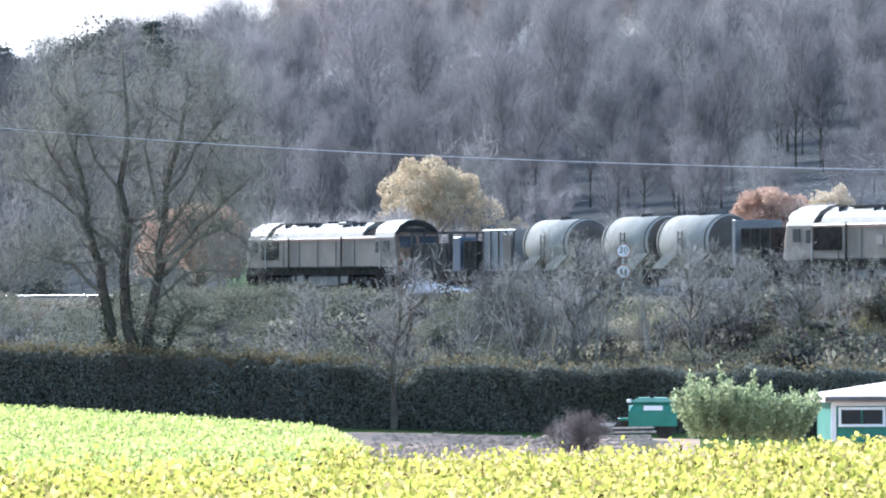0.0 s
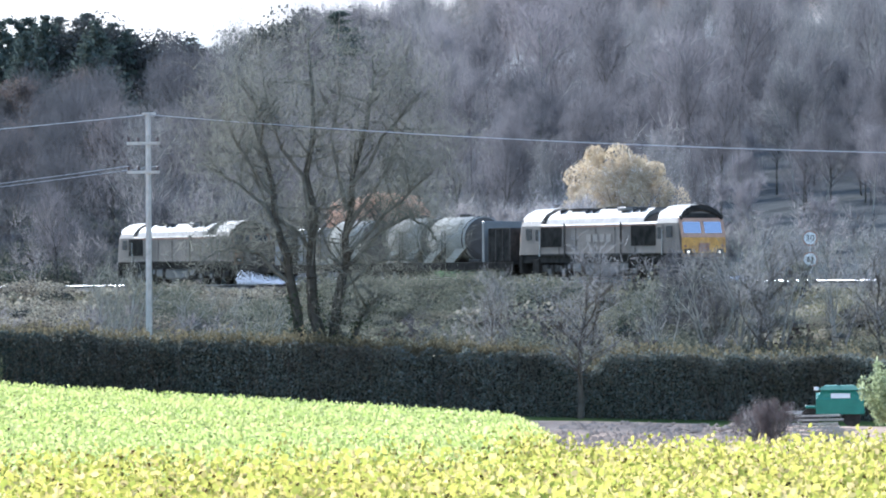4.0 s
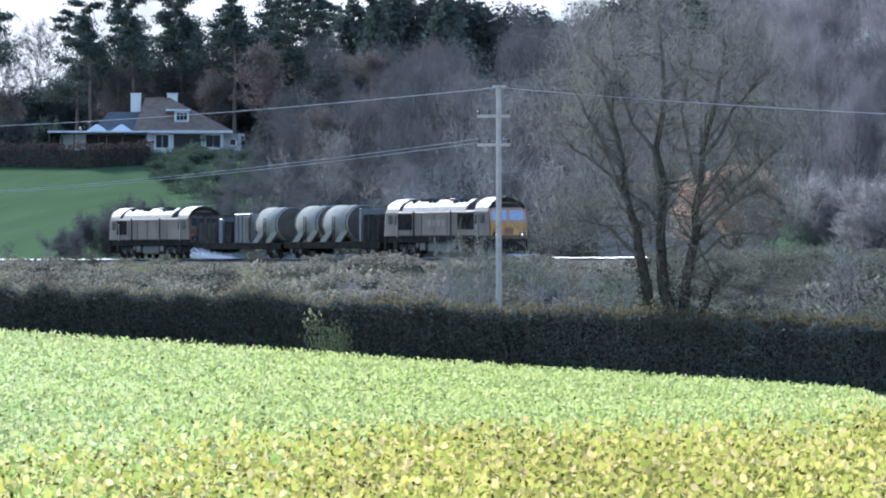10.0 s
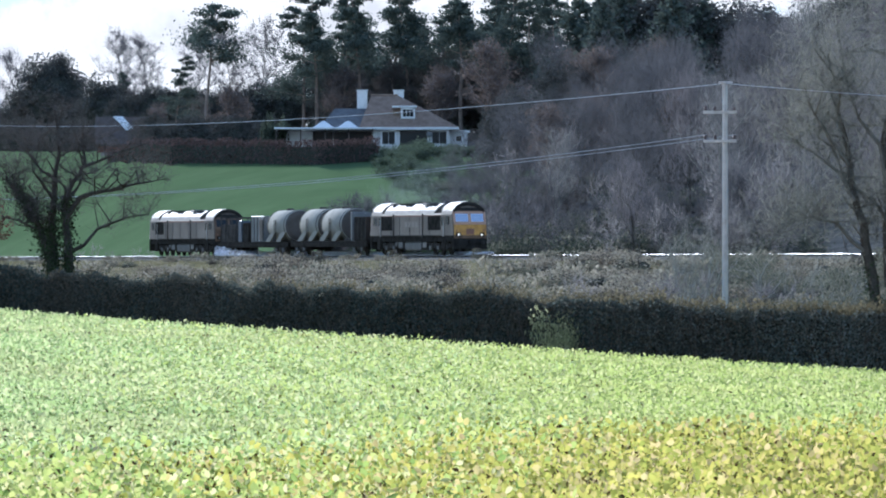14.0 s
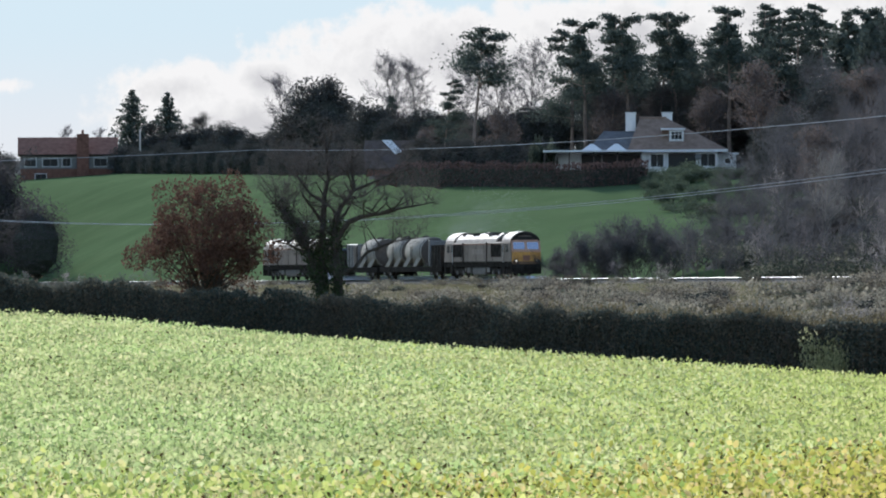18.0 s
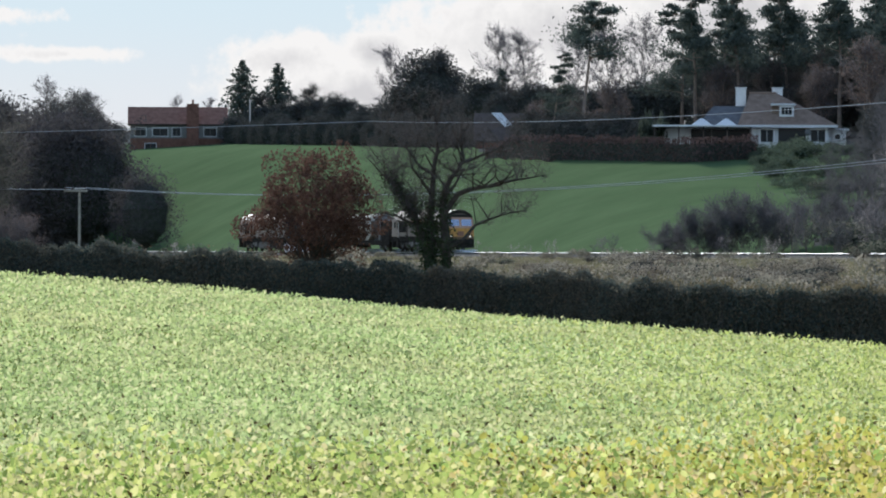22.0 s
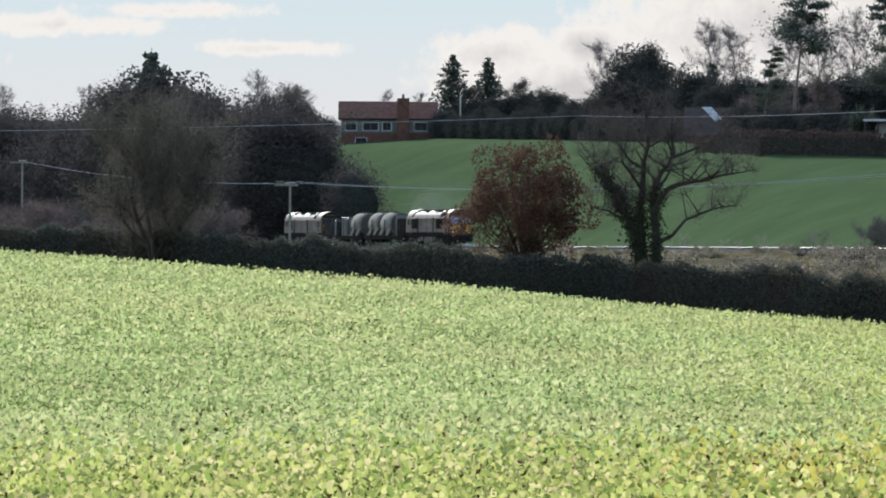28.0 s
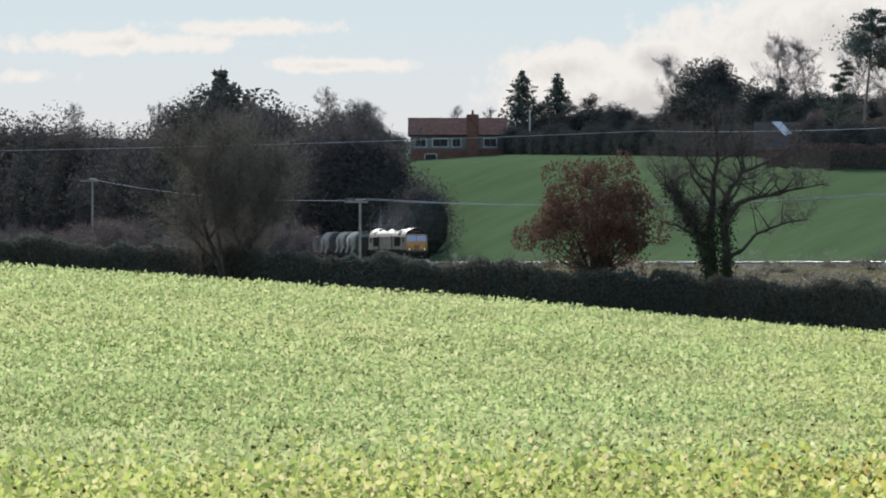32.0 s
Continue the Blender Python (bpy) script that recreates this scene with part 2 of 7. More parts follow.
MAT = {
    "crop_yellow": material("yellowing_crop_leaf", (0.335, 0.355, 0.076), (0.53, 0.46, 0.116), 0.65, island=True, thin=0.5, scale=0.6, c3=(0.61, 0.47, 0.24)),
    "crop_green": material("green_crop_leaf", (0.32, 0.415, 0.152), (0.47, 0.55, 0.25), 0.6, island=True, thin=0.5, scale=0.25, c3=(0.63, 0.60, 0.34), patch=((0.57, 0.52, 0.27), 0.08, 0.6)),
    "crop_dead": material("withered_leaf", (0.10, 0.06, 0.03), (0.22, 0.13, 0.06), 0.9, island=True, scale=3),
    "soil": material("bare_soil", (0.31, 0.22, 0.165), (0.50, 0.375, 0.29), 0.95, scale=1.2, bump=1.0, fine=5),
    "crop_soil": material("soil_under_crop", (0.13, 0.17, 0.04), (0.22, 0.24, 0.07), 0.95, scale=0.9, bump=0.6),
    "verge": material("rough_grass", (0.05, 0.08, 0.025), (0.14, 0.16, 0.06), 0.9, scale=0.35, bump=0.8, fine=8),
    "bank": material("rough_bank", (0.08, 0.075, 0.04), (0.17, 0.15, 0.09), 0.95, scale=0.3, bump=0.9, fine=5),
    "pasture": material("green_pasture", (0.067, 0.104, 0.050), (0.088, 0.130, 0.065), 0.85, scale=0.11, bump=1.0, fine=1.6, patch=((0.074, 0.098, 0.052), 0.5, 0.3)),
    "litter": material("woodland_floor", (0.055, 0.057, 0.056), (0.10, 0.102, 0.10), 0.95, scale=0.3, bump=0.8),
    "ballast": material("dark_ballast", (0.10, 0.095, 0.09), (0.19, 0.18, 0.17), 0.9, scale=4, bump=1.0, fine=20),
    "rail": material("worn_steel", (0.24, 0.24, 0.25), (0.38, 0.38, 0.39), 0.5, 1.0, scale=3),
    "sleeper": material("concrete_sleeper", (0.20, 0.19, 0.18), (0.28, 0.27, 0.25), 0.9, scale=5),
    "bark_pale": material("pale_bark", (0.25, 0.238, 0.21), (0.42, 0.40, 0.355), 0.95, scale=3, bump=0.6),
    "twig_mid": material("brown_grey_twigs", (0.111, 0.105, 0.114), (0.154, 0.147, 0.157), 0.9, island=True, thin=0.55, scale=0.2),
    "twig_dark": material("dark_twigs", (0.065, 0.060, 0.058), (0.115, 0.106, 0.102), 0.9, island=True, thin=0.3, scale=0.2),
    "bark": material("grey_bark", (0.085, 0.075, 0.065), (0.17, 0.15, 0.125), 0.95, scale=3, bump=0.8),
    "pine_bark": material("pine_bark", (0.20, 0.155, 0.13), (0.33, 0.265, 0.225), 0.95, scale=2, bump=0.6),
    "twig_rust": material("rusty_twigs", (0.185, 0.150, 0.138), (0.255, 0.208, 0.19), 0.9, island=True, thin=0.5, scale=0.2),
    "brown_leaf": material("clinging_brown_leaf", (0.095, 0.076, 0.068), (0.16, 0.126, 0.11), 0.85, island=True, thin=0.35, scale=0.3),
    "bark_ash": material("lichened_ash_bark", (0.048, 0.044, 0.038), (0.100, 0.094, 0.080), 0.95, scale=2.5, bump=0.8),
    "bark_lichen": material("lichened_branch", (0.105, 0.104, 0.090), (0.19, 0.188, 0.165), 0.95, scale=2.5, bump=0.6),
    "bark_dark": material("dark_bark", (0.05, 0.045, 0.04), (0.11, 0.10, 0.09), 0.95, scale=3, bump=0.8),
    "twig": material("grey_twigs", (0.157, 0.148, 0.157), (0.208, 0.196, 0.207), 0.9, island=True, thin=0.55, scale=0.2),
    "twig_olive": material("lichened_twigs", (0.149, 0.148, 0.150), (0.211, 0.207, 0.209), 0.9, island=True, thin=0.55, scale=0.2),
    "twig_red": material("reddish_twigs", (0.154, 0.142, 0.152), (0.211, 0.193, 0.206), 0.9, island=True, thin=0.55, scale=0.2),
    "oak_gold": material("golden_oak_leaf", (0.47, 0.38, 0.26), (0.64, 0.53, 0.38), 0.7, island=True, thin=0.4, scale=0.25),
    "oak_copper": material("copper_beech_leaf", (0.44, 0.295, 0.225), (0.60, 0.42, 0.325), 0.7, island=True, thin=0.4, scale=0.3),
    "oak_russet": material("russet_oak_leaf", (0.078, 0.048, 0.038), (0.152, 0.092, 0.070), 0.7, island=True, thin=0.3, scale=0.6),
    "hedge": material("hedge_leaf", (0.046, 0.066, 0.062), (0.102, 0.126, 0.11), 0.8, island=True, thin=0.3, scale=0.14, c3=(0.17, 0.145, 0.105), patch=((0.115, 0.10, 0.08), 0.22, 0.55)),
    # leaf colour lightened and blued to paint haze over the hedge's right part
    "hedge_thin_hazed": material("hazed_hawthorn_leaf", (0.125, 0.155, 0.145), (0.25, 0.275, 0.245), 0.85, island=True, thin=0.35, scale=0.14, c3=(0.20, 0.165, 0.12), patch=((0.12, 0.105, 0.082), 0.25, 0.75)),
    "hedge_top": material("hedge_top_shoot", (0.11, 0.10, 0.065), (0.19, 0.16, 0.10), 0.8, island=True, thin=0.35, scale=0.3),
    # dark colour standing in for the shade deep among leaves
    "shade_core": material("hedge_shade", (0.046, 0.052, 0.046), (0.078, 0.082, 0.07), 1.0, scale=2),
    "hedge_brown": material("beech_hedge_leaf", (0.105, 0.072, 0.068), (0.17, 0.118, 0.108), 0.85, island=True, thin=0.08, scale=0.4),
    "bramble": material("bramble_leaf", (0.12, 0.122, 0.094), (0.215, 0.21, 0.164), 0.75, island=True, thin=0.35, scale=0.3, patch=((0.09, 0.085, 0.065), 0.14, 0.6)),
    "dry_grass": material("dry_grass", (0.245, 0.224, 0.178), (0.345, 0.315, 0.252), 0.9, island=True, thin=0.35, scale=0.3, patch=((0.13, 0.10, 0.075), 0.12, 0.8)),
    "laurel": material("laurel_leaf", (0.22, 0.26, 0.14), (0.44, 0.48, 0.29), 0.5, island=True, thin=0.45, scale=1.0),
    "needle": material("pine_needle", (0.066, 0.084, 0.076), (0.125, 0.146, 0.122), 0.8, island=True, scale=0.3, thin=0.2),
    "ivy": material("ivy_leaf", (0.03, 0.045, 0.025), (0.065, 0.085, 0.045), 0.6, island=True, scale=0.5),
    "far_leaf": material("evergreen_leaf", (0.048, 0.06, 0.048), (0.10, 0.115, 0.085), 0.8, island=True, thin=0.2, scale=0.3),
    "holly_leaf": material("holly_leaf", (0.062, 0.064, 0.062), (0.116, 0.114, 0.105), 0.75, island=True, thin=0.12, scale=0.3),
    "hollow_twig": material("shaded_crown_twigs", (0.066, 0.061, 0.067), (0.106, 0.098, 0.103), 0.9, island=True, thin=0.25, scale=0.3, patch=((0.105, 0.10, 0.075), 0.12, 0.5)),
    "scrub_brown": material("brown_scrub_twigs", (0.078, 0.066, 0.068), (0.140, 0.117, 0.114), 0.9, island=True, thin=0.4, scale=0.3),
    "twig_willow": material("olive_willow_twigs", (0.076, 0.073, 0.066), (0.134, 0.128, 0.112), 0.9, island=True, thin=0.4, scale=0.3),
    "far_brown": material("brown_thicket", (0.062, 0.054, 0.052), (0.112, 0.098, 0.091), 0.9, island=True, thin=0.2, scale=0.3),
    "body": material("dusty_maroon_paint", (0.158, 0.130, 0.112), (0.235, 0.196, 0.170), 0.5, scale=0.5, spec=0.3),
    "roof_grey": material("sunlit_grey_roof", (0.150, 0.138, 0.128), (0.255, 0.236, 0.218), 0.65, scale=0.8, spec=0.2),
    "black": material("grimy_black", (0.022, 0.021, 0.020), (0.06, 0.055, 0.05), 0.75, scale=2, bump=0.2),
    "grime": material("brake_dust", (0.045, 0.042, 0.04), (0.11, 0.10, 0.092), 0.85, scale=2, bump=0.3),
    "grey_tank": material("dusty_fuel_tank", (0.09, 0.088, 0.085), (0.16, 0.155, 0.15), 0.7, scale=1),
    "yellow": material("warning_yellow", (0.42, 0.20, 0.06), (0.80, 0.43, 0.10), 0.5, scale=1.6),
    # grimy lower edges, and the lead's end faces with shade in the colour
    "nose_dirty_shaded": material("begrimed_shaded_nose", (0.10, 0.065, 0.045), (0.22, 0.13, 0.075), 0.7, scale=1.6),
    "peach": material("faded_orange_surround", (0.44, 0.25, 0.165), (0.60, 0.36, 0.25), 0.5, scale=1.4),
    "cab_red": material("cab_maroon", (0.24, 0.11, 0.075), (0.34, 0.17, 0.115), 0.5, scale=1.5),
    "glass": material("cab_glass", (0.40, 0.42, 0.46), None, 0.12, 0.9, spec=0.9),
    "dark_glass": material("dark_glass", (0.02, 0.025, 0.03), None, 0.25, spec=0.25),
    "tank": material("weathered_tank", (0.27, 0.26, 0.235), (0.37, 0.357, 0.325), 0.85, scale=0.8, bump=0.1),
    "tank_end": material("tank_end", (0.06, 0.05, 0.045), (0.10, 0.088, 0.08), 0.7, scale=1),
    "pale": material("pale_panel", (0.15, 0.155, 0.16), (0.23, 0.235, 0.24), 0.6, scale=1),
    "blue": material("blue_cabinet", (0.055, 0.075, 0.11), (0.085, 0.11, 0.15), 0.5, scale=1),
    "lamp": glow("lit_lamp", (1.0, 0.88, 0.7), 0.4),
    "white": material("white_paint", (0.72, 0.73, 0.74), (0.82, 0.83, 0.84), 0.5, scale=2),
    "black_mark": material("black_lettering", (0.02, 0.02, 0.02), None, 0.6),
    "render": material("white_render", (0.62, 0.63, 0.64), (0.76, 0.77, 0.78), 0.8, scale=0.8, bump=0.1),
    "tile": material("brown_roof_tile", (0.20, 0.145, 0.115), (0.30, 0.225, 0.18), 0.85, scale=1.5, bump=0.5, fine=9),
    "slate": material("blue_grey_slate", (0.10, 0.105, 0.117), (0.155, 0.162, 0.176), 0.8, scale=1.5, bump=0.5, fine=9),
    "tile_red": material("red_roof_tile", (0.20, 0.105, 0.082), (0.30, 0.17, 0.13), 0.85, scale=1.5, bump=0.5, fine=9),
    "brick": material("red_brick", (0.14, 0.075, 0.06), (0.25, 0.13, 0.10), 0.9, scale=2, bump=0.4),
    "green_paint": material("green_paint", (0.02, 0.16, 0.12), (0.04, 0.24, 0.18), 0.4, scale=1.2),
    # lighter copy of the green paint, with sunlight in the colour
    "teal_pale": material("sunlit_teal_paint", (0.10, 0.30, 0.26), (0.20, 0.42, 0.37), 0.4, scale=1.2),
    "sawn": material("weathered_timber", (0.34, 0.31, 0.27), (0.52, 0.48, 0.43), 0.85, scale=6, bump=0.3),
    "felt": material("pale_roof_sheet", (0.46, 0.36, 0.31), (0.60, 0.49, 0.43), 0.7, scale=1.2),
    "steel": material("galvanised_steel", (0.42, 0.43, 0.44), (0.55, 0.56, 0.57), 0.45, 0.7, scale=3),
    "pole": material("weathered_pole", (0.48, 0.46, 0.43), (0.64, 0.62, 0.58), 0.9, scale=3, bump=0.4),
    "insulator": material("brown_porcelain", (0.07, 0.045, 0.04), None, 0.3),
    "wire": material("aluminium_wire", (0.34, 0.37, 0.41), None, 0.9),
    "letter": material("faded_lettering", (0.245, 0.212, 0.19), (0.285, 0.25, 0.225), 0.6, scale=3),
    "garden": material("garden_shrub_leaf", (0.075, 0.10, 0.076), (0.15, 0.178, 0.122), 0.7, island=True, thin=0.2, scale=0.4),
    "yellow_leaf": material("yellow_green_leaf", (0.27, 0.29, 0.15), (0.58, 0.58, 0.34), 0.7, island=True, thin=0.55, scale=0.5),
    "twig_thicket": material("mauve_grey_twigs", (0.175, 0.163, 0.163), (0.277, 0.26, 0.257), 0.9, island=True, thin=0.5, scale=0.3),
    "lane": material("pale_field_track", (0.30, 0.29, 0.24), (0.42, 0.40, 0.33), 0.9, scale=0.8, bump=0.3),
    "sign_blue": material("pale_blue_sign", (0.30, 0.46, 0.58), (0.40, 0.56, 0.66), 0.5, scale=3),
    "tile_dark": material("dark_roof_tile", (0.09, 0.075, 0.07), (0.15, 0.125, 0.115), 0.85, scale=1.5, bump=0.5, fine=9),
    "crop_turning": material("turning_crop_leaf", (0.25, 0.34, 0.09), (0.53, 0.55, 0.18), 0.6, island=True, thin=0.5, scale=0.5, c3=(0.66, 0.58, 0.32)),
    # shaded copy of the mauve-grey twigs, darker in colour
    "twig_shaded": material("shaded_mauve_twigs", (0.060, 0.060, 0.066), (0.106, 0.106, 0.113), 0.9, island=True, thin=0.4, scale=0.3),
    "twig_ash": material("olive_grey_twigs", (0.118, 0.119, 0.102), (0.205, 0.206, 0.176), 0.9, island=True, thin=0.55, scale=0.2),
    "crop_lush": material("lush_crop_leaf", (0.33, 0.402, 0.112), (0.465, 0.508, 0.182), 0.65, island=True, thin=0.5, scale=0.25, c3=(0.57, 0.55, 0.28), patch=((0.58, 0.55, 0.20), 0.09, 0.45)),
    # twigs darkened in colour for the deep shade of the wood
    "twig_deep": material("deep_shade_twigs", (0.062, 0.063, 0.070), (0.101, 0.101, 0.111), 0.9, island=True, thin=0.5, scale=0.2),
    "spray": material("white_water_spray", (0.85, 0.87, 0.92), None, 0.9, thin=0.5),
}


# ---- geometry helpers ----
class Geo:
    """Collects vertices and faces for one mesh."""

    def __init__(self):
        self.v, self.f = [], []

    def add(self, verts, faces):
        o = len(self.v)
        self.v += [tuple(p) for p in verts]
        self.f += [tuple(i + o for i in f) for f in faces]
        return self

    def box(self, x0, x1, y0, y1, z0, z1, bevel=0.0):
        if bevel:
            c = bevel
            vs = []
            for z, k in ((z0, c), (z0 + c, 0), (z1 - c, 0), (z1, c)):
                vs += [(x0 + k, y0 + k, z), (x1 - k, y0 + k, z), (x1 - k, y1 - k, z), (x0 + k, y1 - k, z)]
            fs = [(3, 2, 1, 0), (12, 13, 14, 15)]
            for j in range(3):
                for i in range(4):
                    fs.append((j * 4 + i, j * 4 + (i + 1) % 4, j * 4 + 4 + (i + 1) % 4, j * 4 + 4 + i))
            return self.add(vs, fs)
        return self.add([(x0, y0, z0), (x1, y0, z0), (x1, y1, z0), (x0, y1, z0), (x0, y0, z1), (x1, y0, z1), (x1, y1, z1), (x0, y1, z1)],
                        [(3, 2, 1, 0), (4, 5, 6, 7), (0, 1, 5, 4), (1, 2, 6, 5), (2, 3, 7, 6), (3, 0, 4, 7)])

    def tube(self, p, q, r0, r1, n=6, caps=True):
        p, q = Vector(p), Vector(q)
        d = (q - p).normalized()
        a = d.orthogonal().normalized()
        b = d.cross(a)
        vs = []
        for c, r in ((p, r0), (q, r1)):
            for i in range(n):
                t = 2 * math.pi * i / n
                vs.append(c + a * (r * math.cos(t)) + b * (r * math.sin(t)))
        fs = [(i, (i + 1) % n, n + (i + 1) % n, n + i) for i in range(n)]
        if caps:
            fs += [tuple(range(n - 1, -1, -1)), tuple(range(n, 2 * n))]
        return self.add(vs, fs)

    def loft(self, rings, caps=True):
        n = len(rings[0])
        vs = [p for r in rings for p in r]
        fs = []
        for j in range(len(rings) - 1):
            for i in range(n):
                k = (i + 1) % n
                fs.append((j * n + i, j * n + k, (j + 1) * n + k, (j + 1) * n + i))
        if caps:
            fs += [tuple(range(n - 1, -1, -1)), tuple(range((len(rings) - 1) * n, len(rings) * n))]
        return self.add(vs, fs)

    def lathe(self, prof, axis="y", n=20, c=(0, 0, 0)):
        """Revolves (along, radius) pairs about an axis."""
        rings = []
        for s, r in prof:
            ring = []
            for i in range(n):
                t = 2 * math.pi * i / n
                u, w = r * math.cos(t), r * math.sin(t)
                ring.append({"y": (c[0] + u, c[1] + s, c[2] + w), "x": (c[0] + s, c[1] + u, c[2] + w), "z": (c[0] + u, c[1] + w, c[2] + s)}[axis])
            rings.append(ring)
        return self.loft(rings)

    def mesh(self, name, mat, smooth=False):
        me = bpy.data.meshes.new(name)
        me.from_pydata(self.v, [], self.f)
        me.materials.append(mat)
        if smooth:
            me.shade_smooth()
        return me


def part(name, geo, mat, parent=None, label="", smooth=False, m=None):
    ob = new(name, geo if isinstance(geo, bpy.types.Mesh) else geo.mesh(name, mat, smooth))
    if parent:
        ob.parent = parent
    if m:
        ob.matrix_basis = m
    if label:
        ob["label"] = label
    return ob


def array_mesh(name, verts, faces, mat):
    """A mesh from arrays; faces all of one size."""
    me = bpy.data.meshes.new(name)
    v = np.asarray(verts, dtype=np.float32).reshape(-1, 3)
    f = np.asarray(faces, dtype=np.int32)
    me.vertices.add(len(v))
    me.vertices.foreach_set("co", v.ravel())
    me.loops.add(f.size)
    me.loops.foreach_set("vertex_index", f.ravel())
    me.polygons.add(len(f))
    me.polygons.foreach_set("loop_start", np.arange(0, f.size, f.shape[1], dtype=np.int32))
    me.materials.append(mat)
    me.update(calc_edges=True)
    return me


# ---- the plan: bearings in degrees to the right of the first view, ranges in metres, heights in thousandths of the range above eye level ----
def at(b, r, e=None, z=None):
    a = radians(b)
    return Vector((r * math.sin(a), r * math.cos(a), EYE + r * e / 1000 if e is not None else (ground(b, r) if z is None else z)))


TRACK = (7.652, 0.4334, 1.1574e-4, 283.07)


def track(s, off=0.0):
    """A place on the railway s metres along it, off metres towards the field: x, y, rail height, heading."""
    x0, th, k, y0 = TRACK
    a = th + k * s
    return (x0 + (math.cos(a) - math.cos(th)) / k - math.cos(a) * off, y0 + (math.sin(a) - math.sin(th)) / k - math.sin(a) * off, EYE - 0.30 - 0.0021 * max(min(s, 420), -60), a)


_S = np.arange(-150.0, 900.0, 1.0)
_T = np.array([track(s)[:2] for s in _S])
_TB, _TR = np.degrees(np.arctan2(_T[:, 0], _T[:, 1])), np.hypot(_T[:, 0], _T[:, 1])
_ord = np.argsort(_TB)
_TB, _TR, _TS = _TB[_ord], _TR[_ord], _S[_ord]
CREST_B = [-25, -18.9, -16.6, -13.8, -11.5, -8.66, -5.8, -2.6, -0.8, 6]
CREST_E = [1.0, -1.6, -4.5, -8.0, -11.6, -15.3, -19.2, -22.6, -24.8, -28]
HEDGE_B = [-25, -18.9, -16.1, -14.4, -11.8, -8.7, -5.5, -2.2, 0.7, 3.5, 8]
HEDGE_E = [4.0, 2.4, 0.2, -1.4, -4.4, -7.3, -10.2, -13.0, -14.2, -14.8, -15.5]
HEDGE_H = 2.45


def hedge_r(b):
    return float(np.interp(b, [-25, -19, -15, -10, -5, 0, 8], [330, 300, 270, 240, 222, 212, 203]))


def hedge_base(b):
    return hedge_r(b) * float(np.interp(b, HEDGE_B, HEDGE_E)) / 1000 - HEDGE_H


def track_slant(b):
    """Metres along a sight line for each metre square to the track."""
    return 1 / math.sin(track(float(np.interp(b, _TB, _TS)))[3] + radians(max(b, -16)))


def ground(b, r):
    """Height of the ground at a bearing and range."""
    c = min(max(b, -24), 8)
    ce = float(np.interp(c, CREST_B, CREST_E))
    rh, zh = hedge_r(c), hedge_base(c)
    rt = float(np.interp(c, _TB, _TR))
    zt = track(float(np.interp(c, _TB, _TS)))[2] - EYE
    top_r = float(np.interp(c, [-20, -15, -12, -10.5, -9, -7, 0, 6], [960, 840, 690, 605, 578, 600, 610, 600]))
    top_e = float(np.interp(c, [-20, -15, -12.4, -11, -10, -9, -8, -6, -2, 0, 6], [14, 16, 16.4, 16.2, 15.9, 15.5, 16.2, 21, 26, 32, 46]))
    top_r = max(top_r, rt + 90)
    zc = 0.12 * ce - 0.2
    k = track_slant(c)
    split = min(max((c + 1.1) / 0.4, 0), 1)          # past the end of the green crop the ground drops to bare soil
    mid = lambda a, d: a * (1 - split) + d * split
    near = -1.75 * (1 - split) + (-1.92 + 0.055 * min(max(c, 0), 5)) * split
    hill = top_r * top_e / 1000
    back = max(hill + 4, (top_r + 120) * float(np.interp(c, [-6, -5, -3, -1, 0, 3, 6], [0, 22, 27, 36, 40, 47, 54])) / 1000)
    foot = rh + 8 + 0.45 * max(rt - 7 * k - rh - 8, 0)
    rs = [0, 36, 52, 75, 120, 150, rh - 25, rh - 3, rh + 5, foot, rt - 9 * k, rt - 5 * k, rt - 2.5 * k, rt + 2.5 * k, rt + 8 * k, max(top_r, rt + 20 * k), top_r + 120, 1500, 5000]
    zs = [-1.6, -1.66, near, mid(near * 0.6 + zc * 0.4, -2.45), mid(zc, -3.8), mid(zc * 0.75 + zh * 0.25 - 0.4, -4.55), mid(zh - 0.1, zh), zh, zh + 0.1, zh * 0.55 + (zt - 1.6) * 0.45, zt - 1.1, zt - 0.42, zt - 0.34, zt - 0.5, zt - 0.9,
          hill, back, back + 12, back + 14]
    return EYE + float(np.interp(r, rs, zs))


